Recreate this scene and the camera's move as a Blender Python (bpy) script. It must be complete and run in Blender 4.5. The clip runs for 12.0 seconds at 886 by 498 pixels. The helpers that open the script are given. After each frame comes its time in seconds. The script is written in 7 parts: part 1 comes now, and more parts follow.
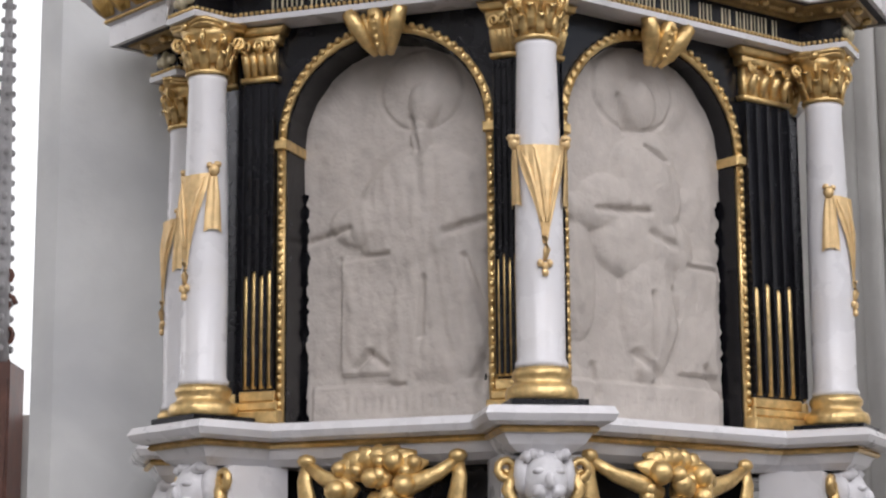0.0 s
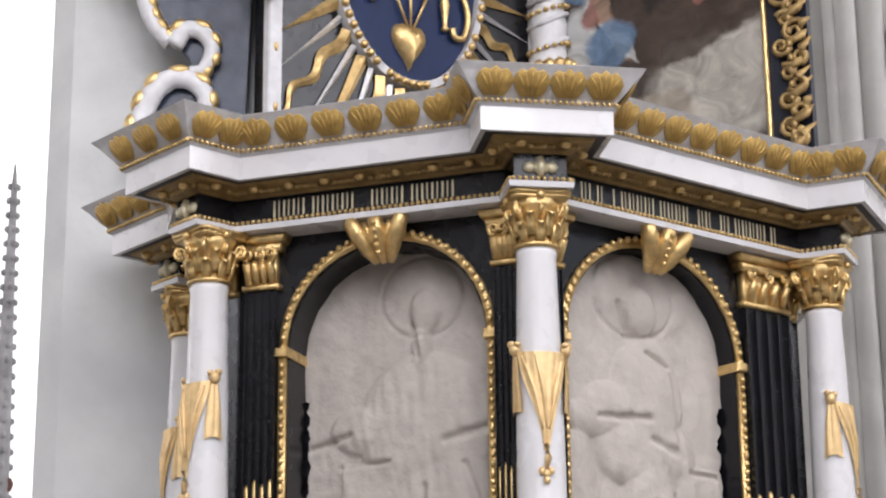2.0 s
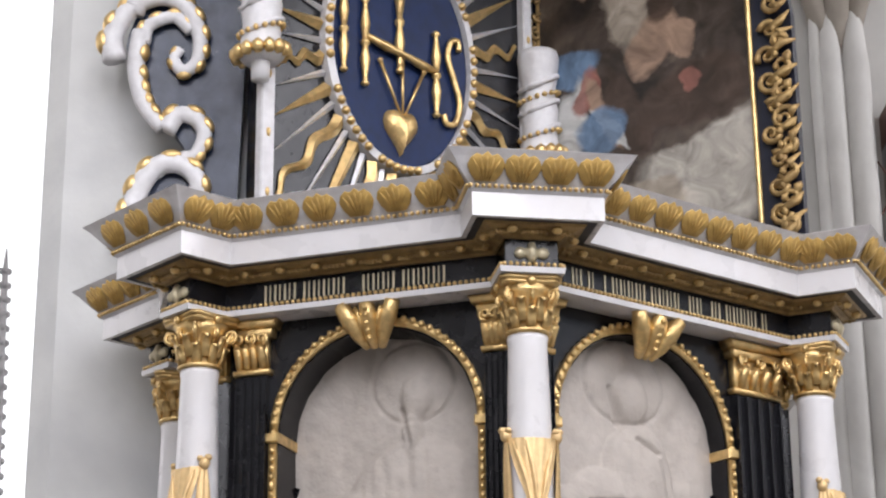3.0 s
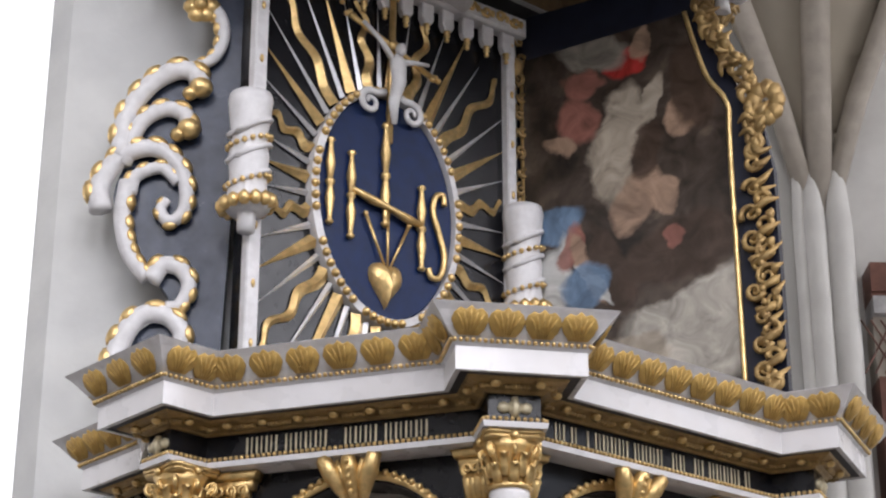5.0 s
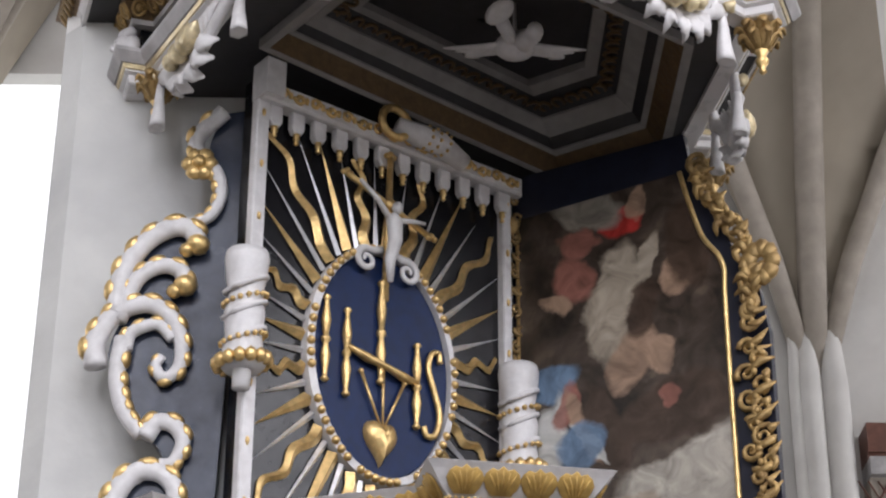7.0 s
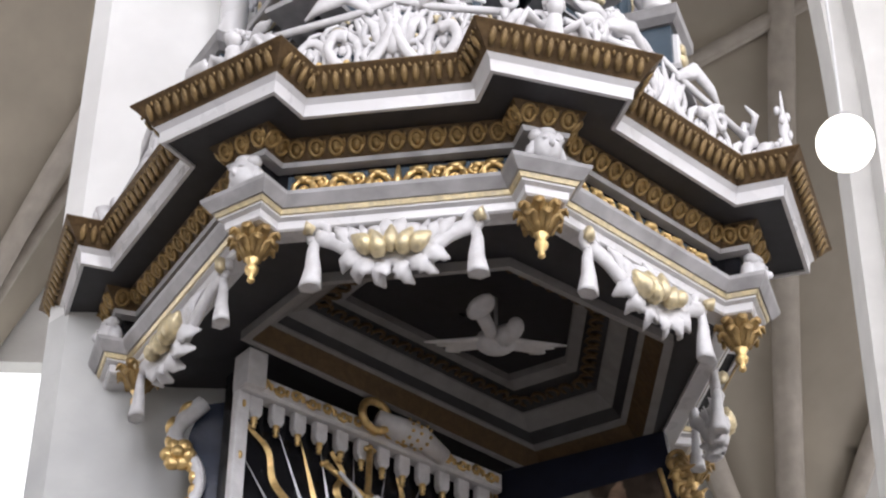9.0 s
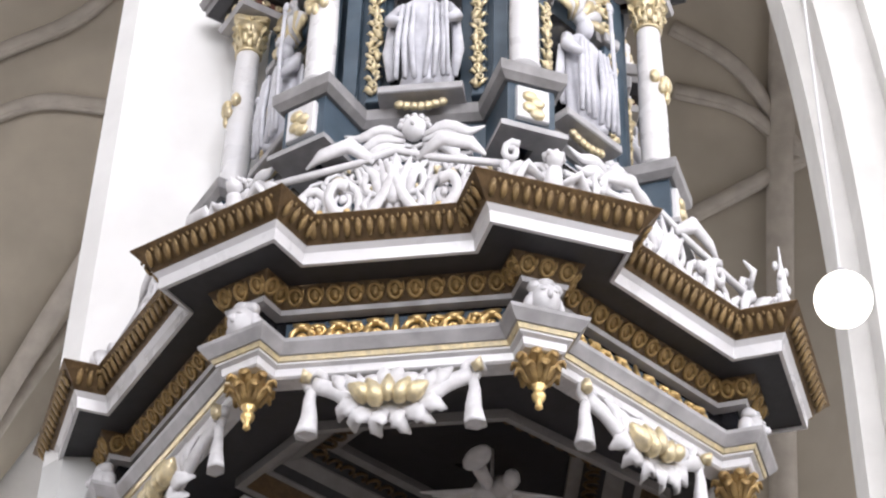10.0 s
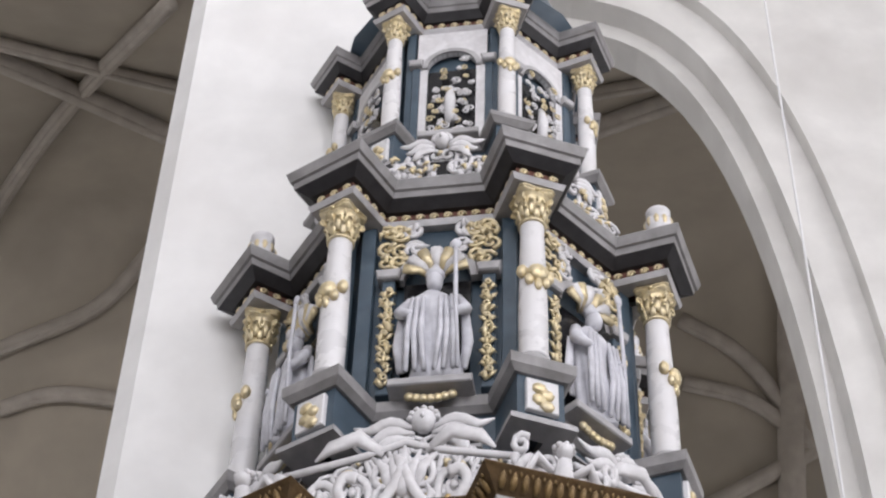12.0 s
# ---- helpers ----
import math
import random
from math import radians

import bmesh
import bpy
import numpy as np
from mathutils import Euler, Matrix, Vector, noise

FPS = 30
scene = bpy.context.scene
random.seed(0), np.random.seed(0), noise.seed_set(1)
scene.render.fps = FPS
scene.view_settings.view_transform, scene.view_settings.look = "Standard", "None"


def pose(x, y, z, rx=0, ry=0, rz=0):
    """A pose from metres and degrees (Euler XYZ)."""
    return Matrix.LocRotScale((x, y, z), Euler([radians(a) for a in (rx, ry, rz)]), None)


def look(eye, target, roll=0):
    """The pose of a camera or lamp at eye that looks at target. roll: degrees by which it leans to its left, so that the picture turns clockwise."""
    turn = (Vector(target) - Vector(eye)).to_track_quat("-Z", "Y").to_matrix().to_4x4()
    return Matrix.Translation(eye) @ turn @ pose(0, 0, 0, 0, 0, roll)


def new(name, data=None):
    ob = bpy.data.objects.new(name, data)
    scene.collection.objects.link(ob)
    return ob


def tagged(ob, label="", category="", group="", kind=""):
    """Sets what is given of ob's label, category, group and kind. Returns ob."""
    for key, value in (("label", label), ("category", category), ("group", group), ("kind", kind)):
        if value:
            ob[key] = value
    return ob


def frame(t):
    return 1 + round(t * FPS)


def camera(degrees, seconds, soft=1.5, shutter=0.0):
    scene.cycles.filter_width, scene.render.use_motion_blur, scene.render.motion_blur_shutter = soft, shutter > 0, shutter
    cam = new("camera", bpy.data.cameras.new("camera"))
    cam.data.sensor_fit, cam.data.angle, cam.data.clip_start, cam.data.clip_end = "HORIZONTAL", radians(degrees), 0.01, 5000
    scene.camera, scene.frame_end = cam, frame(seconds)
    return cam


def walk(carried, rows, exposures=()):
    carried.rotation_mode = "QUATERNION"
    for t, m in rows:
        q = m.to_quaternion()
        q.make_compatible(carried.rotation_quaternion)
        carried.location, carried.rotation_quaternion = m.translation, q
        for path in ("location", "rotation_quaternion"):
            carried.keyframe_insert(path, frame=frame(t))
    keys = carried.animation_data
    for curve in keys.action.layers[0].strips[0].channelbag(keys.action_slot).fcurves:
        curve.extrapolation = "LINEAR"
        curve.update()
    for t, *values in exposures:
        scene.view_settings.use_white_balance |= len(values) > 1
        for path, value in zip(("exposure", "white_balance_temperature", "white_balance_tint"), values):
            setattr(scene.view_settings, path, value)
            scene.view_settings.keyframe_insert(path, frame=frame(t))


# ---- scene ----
FOV = 24.24
cam = camera(FOV, 12.0, soft=2.2)
EYE = Vector((0.0, 0.0, 1.6))
# seconds, yaw (left), pitch (up), roll of a camera that turns where it stands
ROWS = [
    (0.0, 0.0, 10.92, -0.44),
    (0.5, 0.15, 12.28, -0.57),
    (1.0, -0.04, 13.7, -0.67),
    (1.5, -0.24, 15.53, -0.64),
    (2.0, -0.03, 16.67, -0.6),
    (2.5, -0.12, 17.84, -0.65),
    (3.0, -0.31, 19.04, -0.51),
    (3.2, -0.32, 19.66, -0.59),
    (4.8, -0.73, 23.05, 0.06),
    (5.0, -0.81, 23.3, 0.01),
    (5.5, -0.86, 24.36, 0.18),
    (6.0, -1.0, 25.19, -0.13),
    (6.5, -0.84, 26.29, 0.45),
    (6.7, -0.78, 26.75, 0.32),
    (8.3, -1.84, 33.08, 0.06),
    (8.5, -1.55, 33.75, 0.07),
    (9.0, -1.49, 35.83, 0.7),
    (9.5, -1.98, 37.8, 0.66),
    (10.0, -1.45, 39.99, 1.61),
    (10.5, -1.06, 41.47, 2.53),
    (11.0, -0.52, 44.05, 2.27),
    (11.5, -1.0, 46.04, 1.92),
    (12.0, -0.72, 48.08, 2.08),
]


def aim(yaw, pitch, roll):
    y, p = radians(yaw), radians(pitch)
    way = Vector((-math.sin(y) * math.cos(p), math.cos(y) * math.cos(p), math.sin(p)))
    return look(EYE, EYE + way, roll)


walk(cam, [(t, aim(y, p, r)) for t, y, p, r in ROWS],
     exposures=[(0.0, -0.22), (2.5, 0.12), (5.5, -0.05), (6.5, -0.08), (9.5, 0.12), (10.5, 0.25), (11.0, -0.06), (12.0, -0.42)])

# ---- light: daylight through tall nave windows to the right of and behind the viewer, plus added aisle fill ----
world = bpy.data.worlds.new("sky")
scene.world = world
world.use_nodes = True
wn = world.node_tree.nodes
sky = wn.new("ShaderNodeTexSky")
sky.sky_type, sky.sun_disc, sky.sun_elevation, sky.sun_rotation = "NISHITA", False, radians(40), radians(120)
wn["Background"].inputs[1].default_value = 0.1
world.node_tree.links.new(sky.outputs[0], wn["Background"].inputs[0])


def window_light(name, eye, target, w, h, power, colour=(0.96, 0.94, 1.0)):
    lamp = bpy.data.lights.new(name, "AREA")
    lamp.shape, lamp.size, lamp.size_y, lamp.energy, lamp.color = "RECTANGLE", w, h, power, colour
    ob = new(name, lamp)
    ob.matrix_world = look(Vector(eye), Vector(target))
    return tagged(ob, kind="structure")


WIN_R = [(-5.0, 9.0), (-1.5, 9.0), (2.0, 9.0)]          # y, middle height of the windows in the right wall
WIN_B = [(-3.5, 9.0), (0.0, 9.0), (3.5, 9.0)]           # x, middle height of the windows behind the viewer
for y, z in WIN_R:
    window_light("window_light", (6.85, y, z), (5.0, y, z), 1.6, 7.0, 215)
for x, z in WIN_B:
    window_light("window_light", (x, -6.85, z), (x, -5.0, z), 1.6, 7.0, 370)
# unseen fill lamps added to brighten the aisle; the west one has no window
window_light("window_light", (6.85, 10.0, 6.5), (5.0, 10.0, 6.5), 2.2, 5.6, 150)
window_light("window_light", (-12.3, 10.0, 6.5), (-10.0, 10.0, 6.5), 2.2, 5.6, 200)


# ---- materials ----
def mat(name, colour, rough=0.5, metal=0.0, grain=30.0, vary=0.12, bump=0.05, stain=None, stain_scale=2.0, stain_amount=0.4,
        rand=0.0, coat=0.0, bump_scale=None, emission=None, spec=0.5):
    m = bpy.data.materials.new(name)
    m.use_nodes = True
    nt = m.node_tree
    b = nt.nodes["Principled BSDF"]
    b.inputs["Roughness"].default_value, b.inputs["Metallic"].default_value = rough, metal
    b.inputs["Coat Weight"].default_value = coat
    b.inputs["Specular IOR Level"].default_value = spec
    tc = nt.nodes.new("ShaderNodeTexCoord")
    n1 = nt.nodes.new("ShaderNodeTexNoise")
    n1.inputs["Scale"].default_value, n1.inputs["Detail"].default_value = grain, 6
    nt.links.new(tc.outputs["Object"], n1.inputs["Vector"])
    ramp = nt.nodes.new("ShaderNodeMapRange")
    ramp.inputs["From Min"].default_value, ramp.inputs["From Max"].default_value = 0.3, 0.7
    ramp.inputs["To Min"].default_value, ramp.inputs["To Max"].default_value = 1 - vary, 1 + vary
    nt.links.new(n1.outputs["Fac"], ramp.inputs["Value"])
    mul = nt.nodes.new("ShaderNodeMix")
    mul.data_type, mul.blend_type = "RGBA", "MULTIPLY"
    mul.inputs[0].default_value = 1.0
    mul.inputs[6].default_value = (*colour, 1)
    nt.links.new(ramp.outputs[0], mul.inputs[7])
    out = mul.outputs[2]
    if rand:
        oi = nt.nodes.new("ShaderNodeObjectInfo")
        mr = nt.nodes.new("ShaderNodeMapRange")
        mr.inputs["To Min"].default_value, mr.inputs["To Max"].default_value = 1 - rand, 1 + rand
        nt.links.new(oi.outputs["Random"], mr.inputs["Value"])
        m2 = nt.nodes.new("ShaderNodeMix")
        m2.data_type, m2.blend_type = "RGBA", "MULTIPLY"
        m2.inputs[0].default_value = 1.0
        nt.links.new(out, m2.inputs[6])
        nt.links.new(mr.outputs[0], m2.inputs[7])
        out = m2.outputs[2]
    if stain:
        n2 = nt.nodes.new("ShaderNodeTexNoise")
        n2.inputs["Scale"].default_value, n2.inputs["Detail"].default_value, n2.inputs["Distortion"].default_value = stain_scale, 5, 0.6
        nt.links.new(tc.outputs["Object"], n2.inputs["Vector"])
        r2 = nt.nodes.new("ShaderNodeMapRange")
        r2.inputs["From Min"].default_value, r2.inputs["From Max"].default_value = 0.42, 0.72
        r2.inputs["To Max"].default_value = stain_amount
        nt.links.new(n2.outputs["Fac"], r2.inputs["Value"])
        m3 = nt.nodes.new("ShaderNodeMix")
        m3.data_type = "RGBA"
        nt.links.new(r2.outputs[0], m3.inputs[0])
        nt.links.new(out, m3.inputs[6])
        m3.inputs[7].default_value = (*stain, 1)
        out = m3.outputs[2]
    nt.links.new(out, b.inputs["Base Color"])
    if bump:
        bp = nt.nodes.new("ShaderNodeBump")
        bp.inputs["Strength"].default_value, bp.inputs["Distance"].default_value = bump, 0.02
        nb = n1
        if bump_scale:
            nb = nt.nodes.new("ShaderNodeTexNoise")
            nb.inputs["Scale"].default_value, nb.inputs["Detail"].default_value = bump_scale, 4
            nt.links.new(tc.outputs["Object"], nb.inputs["Vector"])
        nt.links.new(nb.outputs["Fac"], bp.inputs["Height"])
        nt.links.new(bp.outputs[0], b.inputs["Normal"])
    rr = nt.nodes.new("ShaderNodeMapRange")
    rr.inputs["To Min"].default_value, rr.inputs["To Max"].default_value = max(0.03, rough - 0.1), min(1, rough + 0.12)
    nt.links.new(n1.outputs["Fac"], rr.inputs["Value"])
    nt.links.new(rr.outputs[0], b.inputs["Roughness"])
    if emission:
        b.inputs["Emission Color"].default_value, b.inputs["Emission Strength"].default_value = (*emission[0], 1), emission[1]
    return m


GOLD = mat("gilding", (0.78, 0.56, 0.25), 0.33, 0.75, 60, 0.18, 0.15, stain=(0.36, 0.22, 0.08), stain_scale=22, stain_amount=0.5, bump_scale=90)
CLOTHGOLD = mat("pale_gilded_cloth", (0.78, 0.56, 0.28), 0.42, 0.4, 60, 0.1, 0.08, stain=(0.55, 0.36, 0.16), stain_scale=22, stain_amount=0.4)
# tarnished gilding, its colour also darkened for shade under the sounding board
BRONZE = mat("tarnished_shaded_gilding", (0.145, 0.09, 0.04), 0.5, 0.35, 50, 0.25, 0.2, stain=(0.07, 0.045, 0.025), stain_scale=25, stain_amount=0.6, rand=0.2)
AGED = mat("aged_gilding", (0.27, 0.18, 0.075), 0.48, 0.4, 50, 0.22, 0.2, stain=(0.12, 0.07, 0.03), stain_scale=25, stain_amount=0.6, rand=0.2)
LEAFGOLD = mat("ochre_gilding", (0.52, 0.34, 0.10), 0.5, 0.35, 50, 0.2, 0.15, stain=(0.36, 0.22, 0.07), stain_scale=30, stain_amount=0.6, rand=0.08)
OLDGOLD = mat("dull_gilding", (0.40, 0.27, 0.11), 0.45, 0.5, 50, 0.22, 0.2, stain=(0.16, 0.09, 0.04), stain_scale=25, stain_amount=0.6, rand=0.15)
WHITE = mat("white_lacquer", (0.72, 0.71, 0.72), 0.28, 0, 14, 0.04, 0.02, stain=(0.66, 0.63, 0.60), stain_scale=7, stain_amount=0.35, coat=0.3)
CARVED = mat("white_carving", (0.70, 0.69, 0.70), 0.45, 0, 40, 0.08, 0.1, stain=(0.52, 0.50, 0.50), stain_scale=18, stain_amount=0.5)
BLACK = mat("black_lacquer", (0.008, 0.008, 0.010), 0.22, 0, 25, 0.3, 0.02, stain=(0.016, 0.016, 0.02), stain_scale=9, spec=0.35)
SOFFIT = mat("dark_soffit", (0.028, 0.027, 0.03), 0.5, 0, 25, 0.3, 0.05)
NAVY = mat("navy_paint", (0.008, 0.021, 0.075), 0.45, 0, 30, 0.2, 0.04, stain=(0.018, 0.032, 0.095), stain_scale=6, spec=0.25)
WING = mat("blue_black_board", (0.022, 0.030, 0.055), 0.22, 0, 18, 0.3, 0.04, stain=(0.07, 0.09, 0.13), stain_scale=8, stain_amount=0.4, spec=0.4)
SLATE = mat("blue_grey_paint", (0.050, 0.078, 0.105), 0.32, 0, 12, 0.2, 0.04, stain=(0.11, 0.145, 0.18), stain_scale=6, stain_amount=0.5)
INK = mat("blue_black_paint", (0.011, 0.013, 0.026), 0.35, 0, 20, 0.3, 0.03, stain=(0.02, 0.024, 0.04), stain_scale=7, spec=0.35)
GREY = mat("grey_moulding", (0.44, 0.43, 0.435), 0.4, 0, 20, 0.14, 0.05, stain=(0.17, 0.16, 0.155), stain_scale=8, stain_amount=0.5)
RELIEF = mat("relief_stone", (0.50, 0.455, 0.41), 0.75, 0, 25, 0.08, 0.35, stain=(0.37, 0.33, 0.29), stain_scale=5, stain_amount=0.45, bump_scale=30)
# darker copy of the grey moulding paint: soffit shade put into the colour
SHADED_GREY = mat("shaded_grey_paint", (0.27, 0.26, 0.255), 0.6, 0, 20, 0.15, 0.05, stain=(0.18, 0.17, 0.165), stain_scale=8, stain_amount=0.5)
STATUE = mat("grey_white_statue", (0.62, 0.62, 0.66), 0.45, 0, 30, 0.12, 0.15, stain=(0.40, 0.40, 0.44), stain_scale=12, stain_amount=0.5)
PALEGOLD = mat("worn_pale_gilding", (0.70, 0.59, 0.36), 0.38, 0.5, 60, 0.2, 0.15, stain=(0.50, 0.45, 0.36), stain_scale=30, stain_amount=0.6)
SILVER = mat("silvered_ray", (0.62, 0.63, 0.66), 0.35, 0.6, 60, 0.12, 0.08)
PLASTER = mat("painted_pier_plaster", (0.66, 0.665, 0.65), 0.85, 0, 7, 0.06, 0.12, stain=(0.47, 0.48, 0.49), stain_scale=2.1, stain_amount=0.6, bump_scale=18)
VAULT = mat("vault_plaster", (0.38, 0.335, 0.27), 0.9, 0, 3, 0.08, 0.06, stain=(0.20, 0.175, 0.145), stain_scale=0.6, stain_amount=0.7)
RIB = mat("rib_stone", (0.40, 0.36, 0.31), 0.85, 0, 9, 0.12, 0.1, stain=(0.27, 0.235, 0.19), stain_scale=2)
ARCH = mat("limewashed_arch", (0.84, 0.835, 0.82), 0.85, 0, 5, 0.05, 0.08, stain=(0.68, 0.665, 0.645), stain_scale=1.3, stain_amount=0.5)
ARCADE = mat("greyish_limewash", (0.70, 0.69, 0.665), 0.85, 0, 5, 0.06, 0.1, stain=(0.54, 0.525, 0.50), stain_scale=1.6, stain_amount=0.6)
CORNICE = mat("dark_grey_cornice", (0.29, 0.28, 0.28), 0.45, 0, 20, 0.16, 0.05, stain=(0.11, 0.105, 0.10), stain_scale=8, stain_amount=0.5)
STONE_FLOOR = mat("floor_stone", (0.15, 0.135, 0.12), 0.6, 0, 6, 0.15, 0.05, stain=(0.10, 0.09, 0.08), stain_scale=1.5)
TEXTGOLD = mat("pale_gold_letter", (0.62, 0.55, 0.38), 0.4, 0.3, 60, 0.1, 0.0)
BROWN = mat("reddish_wood", (0.16, 0.07, 0.05), 0.5, 0, 12, 0.25, 0.1, stain=(0.07, 0.035, 0.03), stain_scale=6)
GLOBE = mat("milk_glass", (0.9, 0.88, 0.82), 0.3, 0, 5, 0.02, 0, emission=((1.0, 0.96, 0.88), 2.2))
DAYLIGHT = mat("daylit_window", (0.9, 0.9, 0.92), 0.5, 0, 3, 0.02, 0, emission=((0.96, 0.98, 1.0), 1.0))
WIRE = mat("pale_wire", (0.75, 0.75, 0.75), 0.4, 0, 30, 0.05, 0)


# ---- building helpers ----
def part(name, bm, material, parent=None, label="", smooth=False, recalc=True):
    if recalc:
        bmesh.ops.recalc_face_normals(bm, faces=bm.faces)
    if smooth:
        for f in bm.faces:
            f.smooth = True
    me = bpy.data.meshes.new(name)
    bm.to_mesh(me)
    bm.free()
    me.materials.append(material)
    ob = new(name, me)
    if parent:
        ob.parent = parent
    if label:
        ob["label"] = label
    return ob


def like(src, m, parent=None):
    """A part that shares the mesh of src, with its sub-parts, at the pose m."""
    ob = src.copy()
    scene.collection.objects.link(ob)
    ob.parent = parent
    ob.matrix_basis = m
    for ch in src.children:
        c2 = ch.copy()
        scene.collection.objects.link(c2)
        c2.parent = ob
    return ob


def thing(name, label, category, at=(0, 0, 0), group="", kind=""):
    ob = new(name)
    ob.empty_display_size = 0.1
    ob.location = at
    return tagged(ob, label, category, group, kind)


def T(x=0, y=0, z=0):
    return Matrix.Translation((x, y, z))


def prism(bm, pts, z0, z1, m=Matrix()):
    lo = [bm.verts.new(m @ Vector((x, y, z0))) for x, y in pts]
    hi = [bm.verts.new(m @ Vector((x, y, z1))) for x, y in pts]
    bm.faces.new(lo[::-1])
    bm.faces.new(hi)
    for i in range(len(pts)):
        j = (i + 1) % len(pts)
        bm.faces.new((lo[i], lo[j], hi[j], hi[i]))


def bevel_prism(bm, pts, z0, z1, b, m=Matrix()):
    """A slab with its front edge bevelled by b."""
    n = len(pts)
    c = Vector((sum(p[0] for p in pts) / n, sum(p[1] for p in pts) / n))
    rings = []
    for z, k in ((z0, 0), (z1 - b, 0), (z1, b)):
        ring = []
        for i in range(n):
            p, q, r = Vector(pts[i - 1]), Vector(pts[i]), Vector(pts[(i + 1) % n])
            d1, d2 = (q - p).normalized(), (r - q).normalized()
            nn = Vector((-(d1.y + d2.y), d1.x + d2.x))
            nn = nn.normalized() if nn.length > 1e-6 else Vector((0, 0))
            v = q + nn * k
            ring.append(bm.verts.new(m @ Vector((v.x, v.y, z))))
        rings.append(ring)
    for a, b2 in zip(rings, rings[1:]):
        for i in range(n):
            j = (i + 1) % n
            bm.faces.new((a[i], a[j], b2[j], b2[i]))
    bm.faces.new(rings[0][::-1])
    bm.faces.new(rings[-1])


def box(bm, x0, x1, y0, y1, z0, z1, m=Matrix()):
    prism(bm, [(x0, y0), (x1, y0), (x1, y1), (x0, y1)], z0, z1, m)


def lathe(bm, prof, seg=20, m=Matrix(), cap=True, flute=0):
    rings = []
    for r, z in prof:
        ring = []
        for i in range(seg):
            a = 2 * math.pi * i / seg
            ring.append(bm.verts.new(m @ Vector((r * math.cos(a), r * math.sin(a), z))))
        rings.append(ring)
    for a, b in zip(rings, rings[1:]):
        for i in range(seg):
            j = (i + 1) % seg
            bm.faces.new((a[i], a[j], b[j], b[i]))
    if cap:
        bm.faces.new(rings[0][::-1])
        bm.faces.new(rings[-1])


def tube(bm, pts, radii, seg=6, m=Matrix(), flat=1.0, up=Vector((0, 0, 1))):
    """A round rod along points; flat squeezes it along up."""
    pts = [Vector(p) for p in pts]
    if not isinstance(radii, (list, tuple)):
        radii = [radii] * len(pts)
    rings = []
    for i, p in enumerate(pts):
        d = (pts[min(i + 1, len(pts) - 1)] - pts[max(i - 1, 0)]).normalized()
        s = d.cross(up)
        if s.length < 1e-4:
            s = d.cross(Vector((1, 0, 0)))
        s.normalize()
        u = s.cross(d).normalized()
        rings.append([bm.verts.new(m @ (p + radii[i] * (math.cos(2 * math.pi * k / seg) * s + flat * math.sin(2 * math.pi * k / seg) * u))) for k in range(seg)])
    for a, b in zip(rings, rings[1:]):
        for i in range(seg):
            j = (i + 1) % seg
            bm.faces.new((a[i], a[j], b[j], b[i]))
    bm.faces.new(rings[0][::-1])
    bm.faces.new(rings[-1])


def blob(bm, c, s, m=Matrix(), seg=8, rings=5, rot=None):
    c = Vector(c)
    q = Euler(rot).to_matrix() if rot else Matrix.Identity(3)
    rows = []
    for i in range(1, rings):
        a = math.pi * i / rings
        rows.append([bm.verts.new(m @ (c + q @ Vector((s[0] * math.sin(a) * math.cos(2 * math.pi * k / seg), s[1] * math.sin(a) * math.sin(2 * math.pi * k / seg), s[2] * math.cos(a))))) for k in range(seg)])
    top, bot = bm.verts.new(m @ (c + q @ Vector((0, 0, s[2])))), bm.verts.new(m @ (c - q @ Vector((0, 0, s[2]))))
    for i in range(seg):
        j = (i + 1) % seg
        bm.faces.new((top, rows[0][i], rows[0][j]))
        bm.faces.new((bot, rows[-1][j], rows[-1][i]))
        for a, b in zip(rows, rows[1:]):
            bm.faces.new((a[i], b[i], b[j], a[j]))


def spiral(cx, cy, r0, r1, a0, turns, n=14, z=0.0):
    """Points of a flat spiral from radius r0 to r1, starting at a0 degrees; turns may be negative."""
    out = []
    for i in range(n + 1):
        k = i / n
        r, a = r0 + (r1 - r0) * k, radians(a0) + 2 * math.pi * turns * k
        out.append((cx + r * math.cos(a), cy + r * math.sin(a), z))
    return out


def smooth_line(pts, n=6):
    """Catmull-Rom through the points."""
    P = [Vector(p) for p in pts]
    P = [2 * P[0] - P[1]] + P + [2 * P[-1] - P[-2]]
    out = []
    for i in range(1, len(P) - 2):
        for k in range(n):
            t = k / n
            a, b, c, d = P[i - 1:i + 3]
            out.append(0.5 * (2 * b + (c - a) * t + (2 * a - 5 * b + 4 * c - d) * t * t + (3 * b - a - 3 * c + d) * t ** 3))
    out.append(P[-2])
    return out


def polar(c, r, deg):
    return Vector((c[0] + r * math.cos(radians(deg)), c[1] + r * math.sin(radians(deg))))


def meet(p, d, q, e):
    """Where the line p + s d meets q + t e, in plan."""
    k = ((q.x - p.x) * e.y - (q.y - p.y) * e.x) / (d.x * e.y - d.y * e.x)
    return p + d * k


